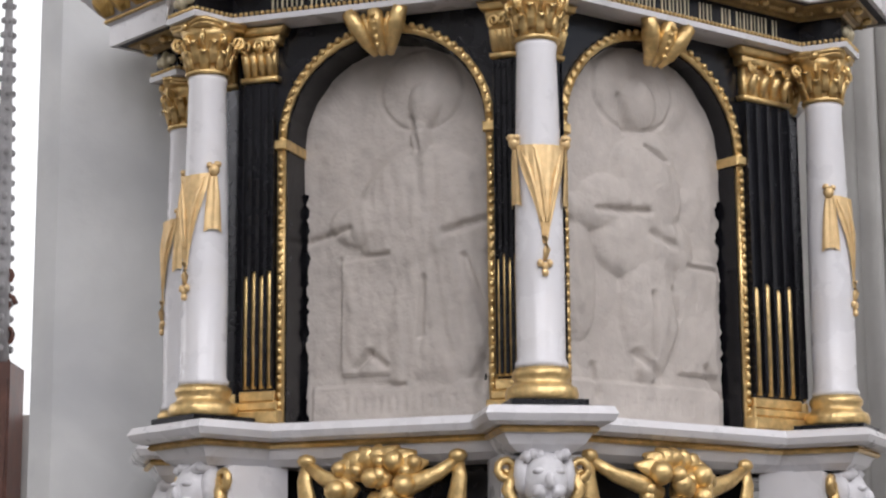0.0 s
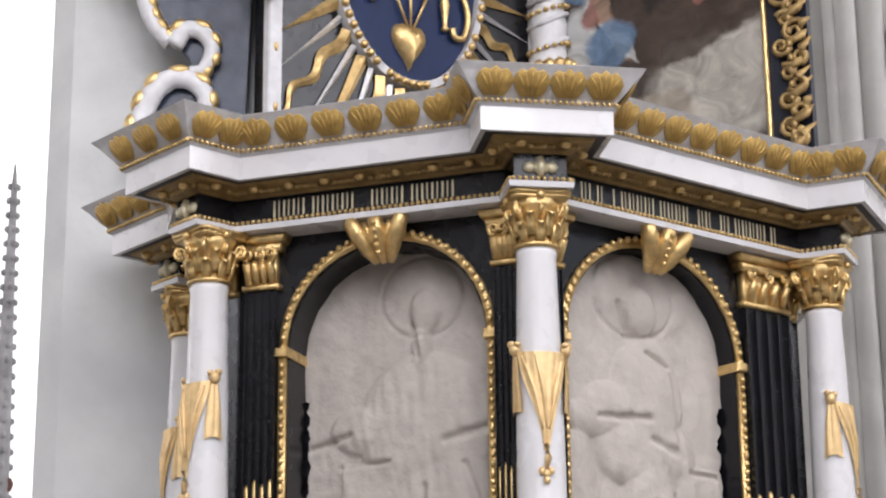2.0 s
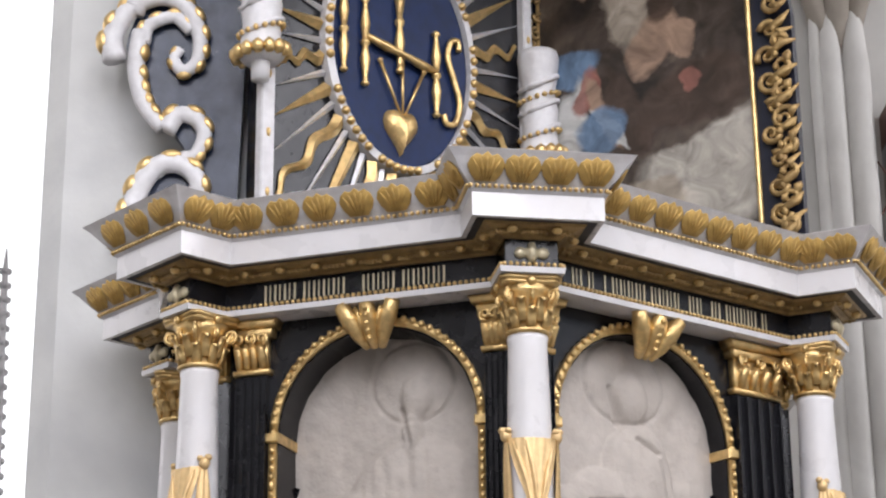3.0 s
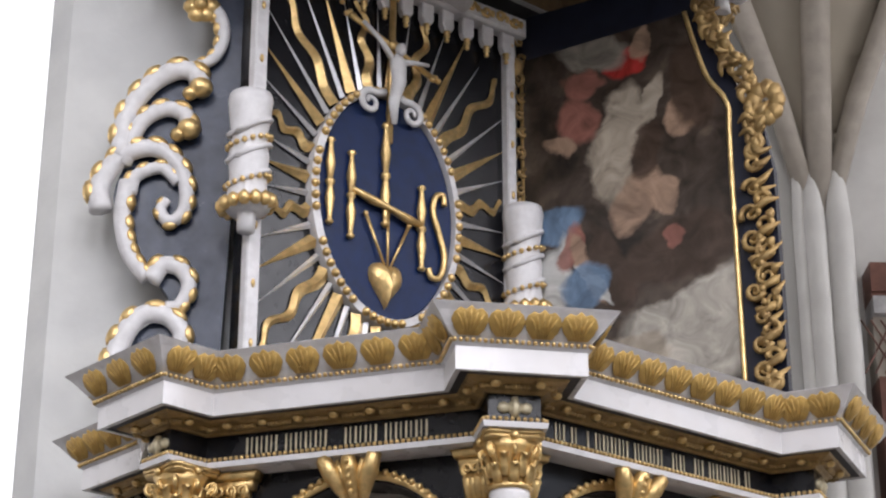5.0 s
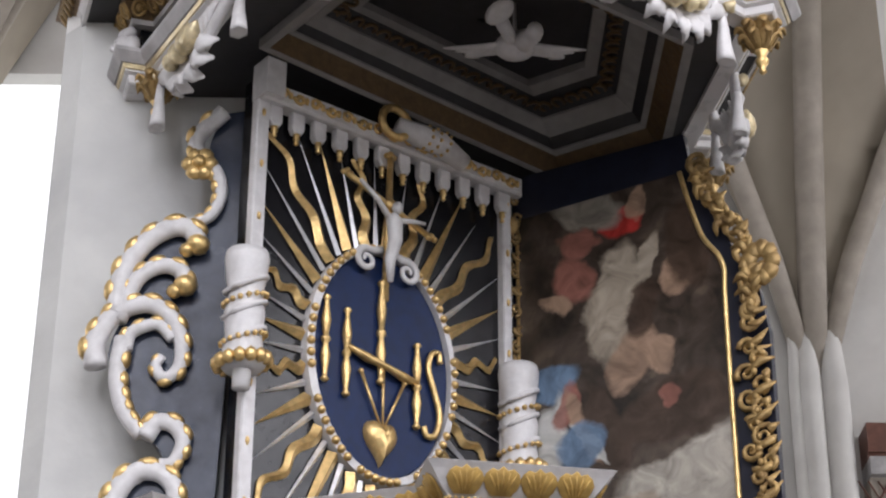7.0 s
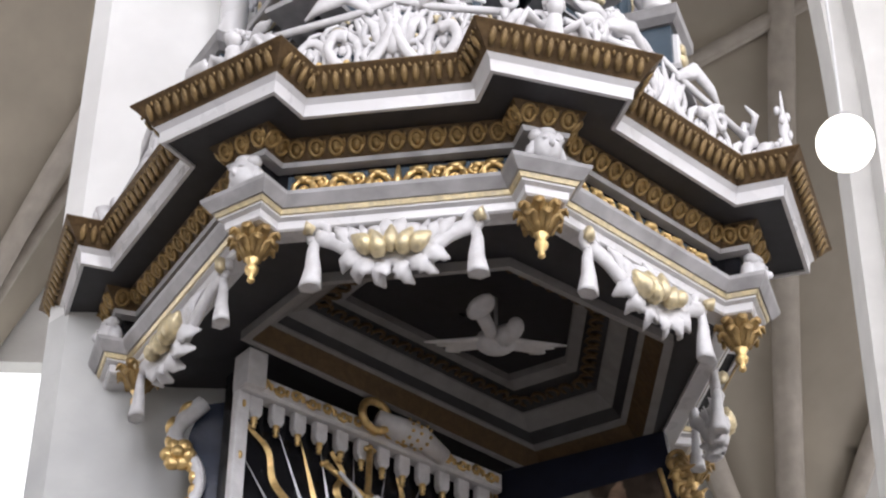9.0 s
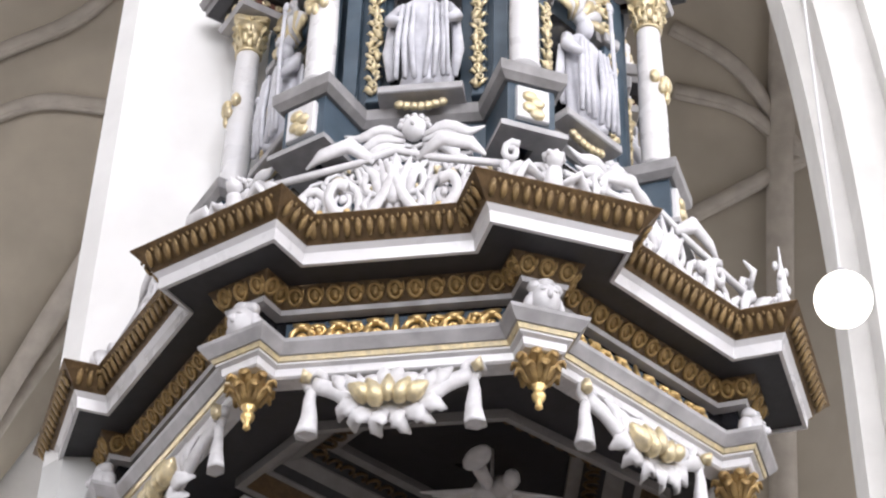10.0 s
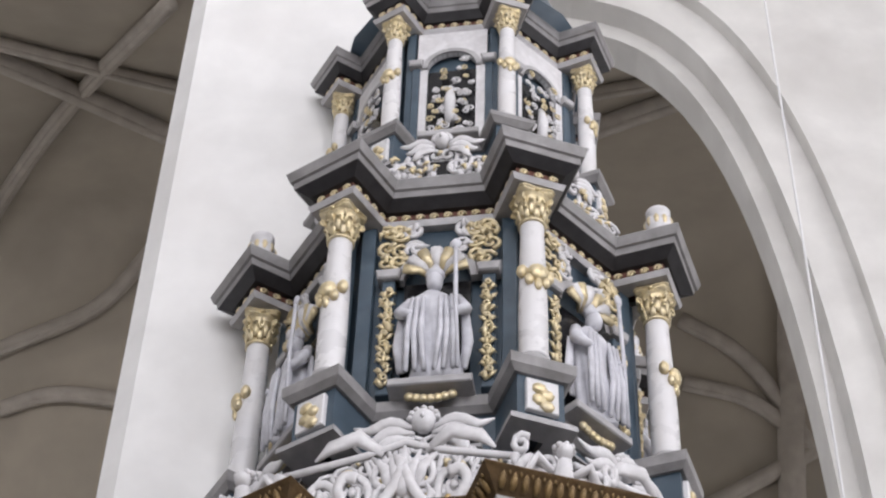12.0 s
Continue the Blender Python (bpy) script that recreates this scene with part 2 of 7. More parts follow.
def broken_path(vs, half, p, start=None):
    """Plan of an entablature over the corners vs that steps forward by p over a width of 2 half (one for all, or a list) at each corner."""
    out = []
    for i, v in enumerate(vs):
        w = half[i] if isinstance(half, (list, tuple)) else half
        d1 = (v - vs[i - 1]).normalized() if i else None
        d2 = (vs[i + 1] - v).normalized() if i + 1 < len(vs) else None
        d1, d2 = d1 or d2, d2 or d1
        t = (d1 + d2).normalized()
        if i == 0 and start:
            t = start.normalized()
        n = Vector((t.y, -t.x))
        o1, o2 = v + n * p - t * w, v + n * p + t * w
        out += [meet(o1, n, v, d1), o1, o2, meet(o2, n, v, d2)] if 0 < i < len(vs) - 1 else [o1 - n * (0.3 if start else 0.02), o1, o2, meet(o2, n, v, d2) if start else v + t * w] if i == 0 else [v - t * w, o1, o2, o2 - n * 0.02]
    return out


def offset_path(path, o):
    out = []
    for i, p in enumerate(path):
        d1 = (p - path[i - 1]).normalized() if i else None
        d2 = (path[i + 1] - p).normalized() if i + 1 < len(path) else None
        d1, d2 = d1 or d2, d2 or d1
        n1, n2 = Vector((d1.y, -d1.x)), Vector((d2.y, -d2.x))
        b = n1 + n2
        out.append(p + b * (o / max(0.3, 1 + n1.dot(n2))))
    return out


def moulding(bm, path, prof):
    """Sweeps a closed profile of (outward, z) along a plan path that runs with its outside to the right."""
    cols = []
    lines = {}
    for o, z in prof:
        lines[o] = lines.get(o) or offset_path(path, o)
    for i in range(len(path)):
        cols.append([bm.verts.new((lines[o][i].x, lines[o][i].y, z)) for o, z in prof])
    n = len(prof)
    for a, b in zip(cols, cols[1:]):
        for k in range(n):
            j = (k + 1) % n
            bm.faces.new((a[k], b[k], b[j], a[j]))
    bm.faces.new(cols[0])
    bm.faces.new(cols[-1][::-1])


def face_frame(p, q, z=0.0):
    """Frame of a vertical face between plan points p and q: x from p to q, y up, z outward, origin in the middle at height z."""
    p, q = Vector((*p[:2], 0)), Vector((*q[:2], 0))
    x = (q - p).normalized()
    y = Vector((0, 0, 1))
    w = x.cross(y)
    o = (p + q) / 2
    return Matrix(((x.x, y.x, w.x, o.x), (x.y, y.y, w.y, o.y), (x.z, y.z, w.z, o.z + z), (0, 0, 0, 1))), (q - p).length


def along(path, o, step, inset=0.0):
    """Frames at even steps along a plan path offset by o: x along, y up, z outward."""
    pts = offset_path(path, o)
    out = []
    for p, q in zip(pts, pts[1:]):
        L = (q - p).length - 2 * inset
        n = max(1, round(L / step)) if L > step * 0.6 else 0
        m, full = face_frame(p, q)
        for k in range(n):
            out.append((m @ T(-L / 2 + L * (k + 0.5) / n, 0, 0), L / max(1, n)))
    return out


def beads(path, o, z, r, step, squash=1.0):
    bm = bmesh.new()
    for m, w in along(path, o, step):
        blob(bm, (0, z, 0), (w * 0.42, r, r * squash), m, 6, 4)
    return bm

# ---- the church round the pulpit ----
def slab(name, x0, x1, y0, y1, z0, z1, material, label="", category="wall"):
    bm = bmesh.new()
    box(bm, x0, x1, y0, y1, z0, z1)
    return tagged(part(name, bm, material), label, category, kind="structure")


tagged(slab("floor", -13, 13, -7.6, 16, -0.2, 0, STONE_FLOOR, "worn stone floor of the nave", "floor"))


def wall_with_windows(name, m, length, height, wins, w, z0, z1, thick, material, label):
    """A wall along x of m with openings of width w between z0 and z1 at the places wins."""
    bm = bmesh.new()
    xs = [-length / 2] + [v for c in sorted(wins) for v in (c - w / 2, c + w / 2)] + [length / 2]
    for i in range(0, len(xs), 2):
        box(bm, xs[i], xs[i + 1], 0, thick, 0, height, m)
    for c in wins:
        box(bm, c - w / 2, c + w / 2, 0, thick, 0, z0, m)
        box(bm, c - w / 2, c + w / 2, 0, thick, z1, height, m)
    return tagged(part(name, bm, material), label, "wall", kind="structure")


wall_with_windows("wall_south", pose(0, -7.0, 0, 0, 0, 180), 26, 14, [-3.5, 0, 3.5], 1.7, 5.4, 12.6, 0.6, ARCH, "white nave wall with three tall windows")
wall_with_windows("wall_east", pose(7.0, 4.5, 0, 0, 0, -90), 23, 14, [-5.5, 2.5, 6.0, 9.5], 2.3, 3.6, 12.6, 0.6, ARCH, "white side wall with four tall windows")
slab("wall_west", -13.0, -12.4, -7, 15, 0, 14, ARCH, "plain white church wall")
slab("ceiling", -12.4, 12.4, -7, 7.2, 13.6, 14, ARCH, "white plastered nave ceiling", "ceiling")

# the pier that carries the pulpit: notched where the two back boards stand
PIER_Y = 5.16
bm = bmesh.new()
prism(bm, [(-1.055, PIER_Y + 0.07), (-0.985, PIER_Y), (-0.50, PIER_Y), (0.30, 5.76), (0.80, 5.46), (0.80, 6.9), (-1.055, 6.9)], 0, 5.06)
pier = tagged(part("pier", bm, PLASTER), "pale painted and weathered plaster church pier", "pier", kind="structure")

bm = bmesh.new()
prism(bm, [(-1.055, PIER_Y + 0.07), (-0.985, PIER_Y), (0.42, PIER_Y), (0.42, 6.9), (-1.055, 6.9)], 5.06, 13.6)
tagged(part("pier_upper", bm, ARCH), "white limewashed upper part of the pier", "pier", kind="structure")

# arcade arch to the side of the pier, with its far springer
def arch_outline(x0, x1, z_spring, z_top, n=22):
    xm, h, half = (x0 + x1) / 2, z_top - z_spring, (x1 - x0) / 2
    pts = [(xm + half * max(0.0, math.cos(math.pi / 2 * i / n)) ** 0.55, z_spring + h * math.sin(math.pi / 2 * i / n)) for i in range(n + 1)]
    left = [(max(-0.9, 2 * xm - x), z) for x, z in pts[::-1]][1:]
    return pts + left


AX0, AX1, AZS, AZT = -1.17, 1.97, 7.1, 11.5
bm = bmesh.new()
for k, (grow, y0, y1) in enumerate(((0.0, 7.1, 7.3), (0.10, 6.95, 7.1), (0.32, 6.86, 6.96))):
    inner = [(AX1 + grow, 0)] + arch_outline(AX0 - grow, AX1 + grow, AZS, AZT + grow * 1.1)
    va = [bm.verts.new((x, y0, z)) for x, z in inner]
    vb = [bm.verts.new((x, y1, z)) for x, z in inner]
    for i in range(len(inner) - 1):
        bm.faces.new((va[i], va[i + 1], vb[i + 1], vb[i]))
    g2 = grow + (0.10 if k == 0 else 0.22 if k == 1 else 0)
    if k < 2:
        out2 = [(AX1 + g2, 0)] + arch_outline(AX0 - g2, AX1 + g2, AZS, AZT + g2 * 1.1)
        vc = [bm.verts.new((x, y0, z)) for x, z in out2]
        for i in range(len(inner) - 1):
            bm.faces.new((va[i], va[i + 1], vc[i + 1], vc[i]))
    else:
        top = [bm.verts.new((min(6.0, max(-1.0, x + 3.0 if x > 0.45 else x)) if i else 6.0, y0, 0 if i == 0 else 13.6)) for i, (x, z) in enumerate(inner)]
        for i in range(len(inner) - 1):
            bm.faces.new((va[i], va[i + 1], top[i + 1], top[i]))
tagged(part("arcade_arch", bm, ARCADE, recalc=True), "limewashed pointed arcade arch with stepped moulding", "arch", kind="structure")

# aisle behind: groined vault with stone ribs on wall shafts
BAY, BX, BY0, BY1, ZS, ZH = 6.4, 2.66, 7.3, 12.4, 7.1, 5.7


def bend(v):
    """Rise of a pointed vault, 1 at the crown (v = 0) and 0 at the springing (v = 1)."""
    return max(0.0, 1 - min(1.0, abs(v)) ** 1.4) ** 0.85


def vault_z(x, y):
    sx = ((x - BX) / BAY) % 1.0 * 2 - 1
    sy = (y - BY0) / (BY1 - BY0) * 2 - 1
    sy = sy * 0.3 if sy < 0 else sy          # the near side stays high, to clear the arcade arch
    return ZS + ZH * max(bend(sx), bend(sy))


bm = bmesh.new()
NX, NY = 120, 36
grid = [[bm.verts.new((-12.4 + 20.8 * i / NX, BY0 + (BY1 - BY0) * j / NY, vault_z(-12.4 + 20.8 * i / NX, BY0 + (BY1 - BY0) * j / NY))) for j in range(NY + 1)] for i in range(NX + 1)]
for i in range(NX):
    for j in range(NY):
        bm.faces.new((grid[i][j], grid[i][j + 1], grid[i + 1][j + 1], grid[i + 1][j]))
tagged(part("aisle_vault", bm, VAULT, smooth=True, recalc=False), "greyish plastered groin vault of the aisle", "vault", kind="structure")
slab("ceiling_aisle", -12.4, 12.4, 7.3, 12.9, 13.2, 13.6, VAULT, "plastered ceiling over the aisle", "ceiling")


def rib(pts, r, label="moulded stone vault rib"):
    bm = bmesh.new()
    tube(bm, pts, r, 8)
    tube(bm, [p + Vector((0, 0, -r * 0.8)) for p in pts], r * 0.45, 6)
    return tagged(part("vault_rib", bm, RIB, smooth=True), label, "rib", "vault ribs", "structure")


for b in range(-2, 1):
    x0, x1 = BX + b * BAY, BX + (b + 1) * BAY
    for flip in (False, True):
        pts = []
        for i in range(25):
            k = i / 24
            x, y = x0 + (x1 - x0) * k, BY0 + (BY1 - BY0) * (1 - k if flip else k)
            pts.append(Vector((x, y, vault_z(x, y) - 0.06)))
        rib(pts, 0.075)
for b in range(-1, 2):
    for sx in (-1, 1):
        for far in (0.5,):
            for y0, y1 in ((BY1, (BY0 + BY1) / 2), (BY0, (BY0 + BY1) / 2)):
                pts = []
                for i in range(17):
                    k = i / 16
                    x, y = BX + b * BAY + sx * BAY * far * k ** 1.3, y0 + (y1 - y0) * k * 0.55
                    pts.append(Vector((x, y, max(ZS, vault_z(x, y)) - 0.05)))
                rib(pts, 0.05, "slender moulded stone rib of the net vault")
# net ribs that cross the vault cells between the main ribs
for bends in (((1.86, 10.26), (2.34, 10.42), (2.82, 10.75)),
              ((2.00, 10.97), (2.42, 10.86), (2.82, 10.75)),
              ((1.89, 10.52), (2.38, 10.58), (2.82, 10.75)),
              ((-1.62, 7.32), (-2.45, 8.65), (-3.30, 10.20)),
              ((-1.92, 9.99), (-2.32, 10.31), (-3.00, 10.51)),
              ((-2.12, 10.68), (-2.58, 10.67), (-2.95, 10.73))):
    way = smooth_line([Vector((x, y, 0)) for x, y in bends], 8)
    rib([Vector((p.x, p.y, vault_z(p.x, p.y) - 0.04)) for p in way], 0.06, "slender moulded stone rib of the net vault")
for b in range(-2, 2):
    x = BX + b * BAY
    rib([Vector((x, BY0 + (BY1 - BY0) * i / 24, vault_z(x, BY0 + (BY1 - BY0) * i / 24) - 0.05)) for i in range(25)], 0.10, "heavy transverse stone rib between the vault bays")
    for dx, r in ((-0.15, 0.05), (-0.06, 0.085), (0.10, 0.095)):
        bm = bmesh.new()
        lathe(bm, [(r, 0), (r, ZS - 0.05), (r * 0.8, ZS + 0.2), (r * 0.5, ZS + 0.5)], 14, T(x + dx, BY1 - 0.10, 0))
        tagged(part("wall_shaft", bm, ARCADE, smooth=True), "slender stone wall shaft below the vault", "shaft", "wall shafts", "structure")

wall_with_windows("wall_north", pose(-2.0, 12.45, 0), 21, 13.6, [-4.8, -1.1], 2.6, 3.0, 9.5, 0.5, ARCADE, "white aisle wall with tall bright windows")
for i, cx in enumerate((-6.8, -3.1)):
    bm = bmesh.new()
    box(bm, cx - 1.3, cx + 1.3, 12.6, 12.62, 3.0, 9.5)
    w = tagged(part(f"window_{i + 1}", bm, DAYLIGHT), "overexposed tall church window with pale panes", "window", kind="structure")
    if i == 1:
        continue
    bm = bmesh.new()
    for k in range(-2, 3):
        box(bm, cx + k * 0.52 - 0.02, cx + k * 0.52 + 0.02, 12.52, 12.58, 3.0, 9.5)
    for z in (4.4, 5.8, 7.2):
        box(bm, cx - 1.3, cx + 1.3, 12.53, 12.57, z, z + 0.04)
    part("mullion", bm, RIB, w)

# wooden gallery front on the aisle wall, beyond the shaft
gallery = thing("gallery_front", "reddish brown wooden gallery front with a dark lattice panel", "gallery", (4.2, 12.2, 5.2))
for name, z0, z1, out, material, label in (("handrail", 1.38, 1.58, 0.0, BROWN, "reddish brown handrail"), ("moulding", 1.22, 1.34, -0.02, GREY, "grey moulded band"), ("panel", 0.80, 1.219, 0.04, RIB, "greyish panel"), ("beam", 0.0, 0.799, 0.0, BROWN, "reddish brown beam")):
    bm = bmesh.new()
    box(bm, -1.28, 2.6, out, 0.26, z0, z1)
    gp = part(name, bm, material, gallery, label)
    if name == "panel":
        bm = bmesh.new()
        for k in range(60):
            for sgn in (-1, 1):
                x = -1.26 + k * 0.064
                tube(bm, [(x - sgn * 0.10, 0.03, 0.83), (x + sgn * 0.10, 0.03, 1.19)], 0.006, 4)
        part("lattice", bm, BROWN, gp, "dark wooden lattice")["kind"] = "stuff"
bm = bmesh.new()
box(bm, -1.28, 2.6, 0.02, 0.26, 1.3401, 1.3799)
part("cap_strip", bm, BROWN, gallery)

# ---- pulpit ----
PC = (0.09, 5.07)
PV = [Vector(p) for p in ((-0.626, 4.93), (-0.522, 4.45), (0.20, 4.20), (0.902, 4.73), (0.87, 5.25))]   # column places
pulpit = thing("pulpit", "polygonal black, white and gilded church pulpit on a pier", "pulpit", (PC[0], PC[1], 0))
PINV = T(-PC[0], -PC[1], 0)


def wpart(name, bm, material, parent, label="", smooth=False, inv=PINV):
    """A part given in world places under a thing whose base is the inverse of inv."""
    bm.transform(inv)
    return part(name, bm, material, parent, label, smooth)


face_v = offset_path(PV, -0.075)
PN = []
for i in range(len(PV)):
    a, b = PV[max(0, i - 1)], PV[min(len(PV) - 1, i + 1)]
    d = ((PV[i] - a).normalized() + (b - PV[i]).normalized()).normalized()
    PN.append(math.degrees(math.atan2(-d.x, d.y)))      # outward bearing of each corner


def shrunk(vs, c, k):
    return [Vector(c) + (v - Vector(c)) * k for v in vs]

# black core, ledge and foot
bm = bmesh.new()
prism(bm, [tuple(v) for v in offset_path(PV, -0.185)] + [(0.3, 5.72), (-0.5, 5.4)], 1.55, 3.02)
wpart("core", bm, BLACK, pulpit, "black lacquered core")
bm = bmesh.new()
for r0, z0, r1, z1 in ((0.83, 1.5499, 0.5, 1.2), (0.5, 1.2, 0.25, 0.9)):
    lo = [bm.verts.new((*v, z1)) for v in shrunk(PV, PC, r1)]
    hi = [bm.verts.new((*v, z0)) for v in shrunk(PV, PC, r0)]
    for i in range(len(PV) - 1):
        bm.faces.new((lo[i], lo[i + 1], hi[i + 1], hi[i]))
wpart("foot", bm, BLACK, pulpit, "tapering black foot")

ledge_path = broken_path(offset_path(PV, -0.085), 0.058, 0.125)
bm = bmesh.new()
moulding(bm, ledge_path, [(-0.12, 2.035), (0.055, 2.035), (0.07, 2.042), (0.078, 2.056), (0.07, 2.072), (0.05, 2.076), (-0.12, 2.076)])
wpart("ledge", bm, WHITE, pulpit, "white lacquered moulded ledge")
bm = bmesh.new()
moulding(bm, ledge_path, [(-0.12, 2.022), (0.040, 2.022), (0.046, 2.028), (0.04, 2.0349), (-0.12, 2.0349)])
wpart("gold_line", bm, GOLD, pulpit, "gilded line under the ledge")
bm = bmesh.new()
moulding(bm, ledge_path, [(-0.12, 1.985), (0.0, 1.985), (0.02, 2.0), (0.034, 2.0219), (-0.12, 2.0219)])
wpart("ledge_cove", bm, WHITE, pulpit)

# columns
def column_shaft(h, r):
    bm = bmesh.new()
    lathe(bm, [(r * 1.08, 0), (r * 1.1, h * 0.015), (r * 1.0, h * 0.03), (r * 1.02, h * 0.3), (r * 0.97, h * 0.6), (r * 0.84, h * 0.97), (r * 0.88, h * 0.985), (r * 0.86, h)], 28)
    return bm


def column_base(h, r):
    bm = bmesh.new()
    lathe(bm, [(r * 1.45, 0), (r * 1.5, h * 0.12), (r * 1.52, h * 0.25), (r * 1.45, h * 0.42), (r * 1.22, h * 0.5), (r * 1.12, h * 0.62), (r * 1.22, h * 0.74), (r * 1.24, h * 0.86), (r * 1.1, h)], 28)
    return bm


def capital(h, r, square=True):
    """Bell with two rows of leaves, four corner volutes with hanging curls, and a moulded abacus."""
    bm = bmesh.new()
    lathe(bm, [(r * 1.12, 0), (r * 1.2, h * 0.05), (r * 1.0, h * 0.1), (r * 1.02, h * 0.4), (r * 1.25, h * 0.72), (r * 1.5, h * 0.84)], 16)
    for row, (n, z0, z1, rr) in enumerate(((8, 0.08, 0.42, 1.08), (8, 0.2, 0.6, 1.15))):
        for i in range(n):
            a = 2 * math.pi * (i + 0.5 * row) / n
            m = Matrix.Rotation(a, 4, "Z")
            tube(bm, [(r * rr * 0.95, 0, h * z0), (r * (rr + 0.05), 0, h * (z0 + z1) / 2), (r * (rr + 0.22), 0, h * z1), (r * (rr + 0.38), 0, h * (z1 - 0.02)), (r * (rr + 0.36), 0, h * (z1 - 0.1))],
                 [r * 0.26, r * 0.3, r * 0.26, r * 0.2, r * 0.08], 6, m, 0.45)
    for i in range(8):
        a = math.pi / 4 * i
        big = i % 2 == 1
        m = Matrix.Rotation(a, 4, "Z") @ T(r * (1.55 if big else 1.28), 0, h * 0.66) @ Matrix.Rotation(radians(90), 4, "X")
        s = r * (0.36 if big else 0.26)
        tube(bm, spiral(0, 0, s, s * 0.2, -110, 1.6, 16), [r * 0.12 * (1 - 0.03 * k) for k in range(17)], 5, m)
        tube(bm, [(-r * 0.35, -h * 0.3, 0), (-r * 0.15, -h * 0.1, 0), (s * 0.6, s * 0.9, 0)], [r * 0.1, r * 0.12, r * 0.1], 5, m)
        if not big:
            blob(bm, (r * 1.5, 0, h * 0.9), (r * 0.2, r * 0.26, r * 0.24), Matrix.Rotation(a, 4, "Z"), 6, 4)
    q = r * 1.62
    pts = []
    for i in range(4):
        a = math.pi / 4 + math.pi / 2 * i
        b = a + math.pi / 4
        pts += [(q * 1.16 * math.cos(a - 0.12), q * 1.16 * math.sin(a - 0.12)), (q * 1.16 * math.cos(a + 0.12), q * 1.16 * math.sin(a + 0.12)), (q * 0.84 * math.cos(b), q * 0.84 * math.sin(b))]
    prism(bm, pts, h * 0.86, h * 0.93)
    prism(bm, [(x * 1.07, y * 1.07) for x, y in pts], h * 0.93, h)
    return bm


def drape(r):
    """A gilded cloth knotted to the front of a shaft: a folded triangle between two knots, side tails and a tassel. Front is -y."""
    bm = bmesh.new()

    def at(deg, out, z):
        return Vector((r * out * math.cos(radians(-90 + deg)), r * out * math.sin(radians(-90 + deg)), z))

    def cloth(rows, n, fold):
        grid = []
        for j, (z, a0, a1, out, sag) in enumerate(rows):
            grid.append([bm.verts.new(at(a0 + (a1 - a0) * k / (n - 1), out + fold * math.cos(k * 1.9 + j * 0.5), z - sag * math.sin(math.pi * k / (n - 1)))) for k in range(n)])
        for a, b in zip(grid, grid[1:]):
            for k in range(n - 1):
                bm.faces.new((a[k], b[k], b[k + 1], a[k + 1]))

    for s in (-1, 1):
        blob(bm, at(s * 72, 1.12, 0.004), (0.013, 0.013, 0.015), Matrix(), 8, 6)
        blob(bm, at(s * 78, 1.22, 0.016), (0.010, 0.009, 0.008), Matrix(), 7, 5)
        blob(bm, at(s * 62, 1.14, 0.014), (0.008, 0.008, 0.007), Matrix(), 7, 5)
        cloth([(-0.002, s * 62, s * 80, 1.14, 0), (-0.05, s * 56, s * 88, 1.15, 0), (-0.10, s * 52, s * 92, 1.14, 0), (-0.135, s * 50, s * 94, 1.13, -0.008)], 9, 0.05)
    cloth([(-0.002, -64, 64, 1.09, 0.004), (-0.03, -58, 58, 1.11, 0.012), (-0.065, -46, 48, 1.12, 0.016), (-0.10, -32, 36, 1.13, 0.016), (-0.14, -18, 24, 1.12, 0.012), (-0.18, -8, 13, 1.10, 0.006), (-0.215, -4, 7, 1.08, 0)], 21, 0.035)
    for d0, d1, d2 in ((-52, -24, -6), (50, 26, 8), (-20, -4, 3)):
        tube(bm, smooth_line([at(d0, 1.09, -0.012), at(d1, 1.14, -0.08), at(d2, 1.12, -0.17)], 4), [0.002, 0.004, 0.005, 0.006, 0.006, 0.005, 0.004, 0.003, 0.002], 6)
    tube(bm, [at(2, 1.10, -0.20), at(4, 1.14, -0.228), at(0, 1.08, -0.25)], [0.008, 0.008, 0.004], 7)
    for dx, dz in ((0, -0.262), (-10, -0.256), (10, -0.256), (0, -0.275)):
        blob(bm, at(dx, 1.1, dz), (0.008, 0.007, 0.009), Matrix(), 6, 4)
    return bm


COL_R, Z_BASE, Z_SH0, Z_SH1, Z_CAP = 0.050, 2.088, 2.158, 2.850, 2.970
first = None
for v, a in list(zip(PV, PN))[:4]:
    p = v - Vector(PC)
    m = pose(p.x, p.y, 0, 0, 0, a + 90)
    if first is None:
        first = part("column", column_shaft(Z_SH1 - Z_SH0, COL_R), WHITE, pulpit, "white lacquered column shaft", True)
        first.data.transform(T(0, 0, Z_SH0))
        b = part("column_base", column_base(Z_SH0 - Z_BASE, COL_R), GOLD, first, "gilded moulded base", True)
        b.data.transform(T(0, 0, Z_BASE))
        bm = bmesh.new()
        box(bm, -0.08, 0.08, -0.08, 0.08, 2.0765, Z_BASE)
        part("plinth", bm, BLACK, first, "black plinth")
        c = part("capital", capital(Z_CAP - Z_SH1, COL_R * 0.86), GOLD, first, "gilded leafy capital", True)
        c.data.transform(T(0, 0, Z_SH1))
        d = part("drapery", drape(COL_R), CLOTHGOLD, first, "gilded knotted cloth", True)
        d.data.transform(T(0, 0, 2.625))
        first.matrix_basis = m
    else:
        like(first, m, pulpit)

# faces with pilasters, arches and stone reliefs
def arch_pts(half, z0, zs, top, n=12):
    return [(half, z0)] + [(half * math.cos(math.pi * i / n), zs + (top - zs) * math.sin(math.pi * i / n)) for i in range(n + 1)] + [(-half, z0)]


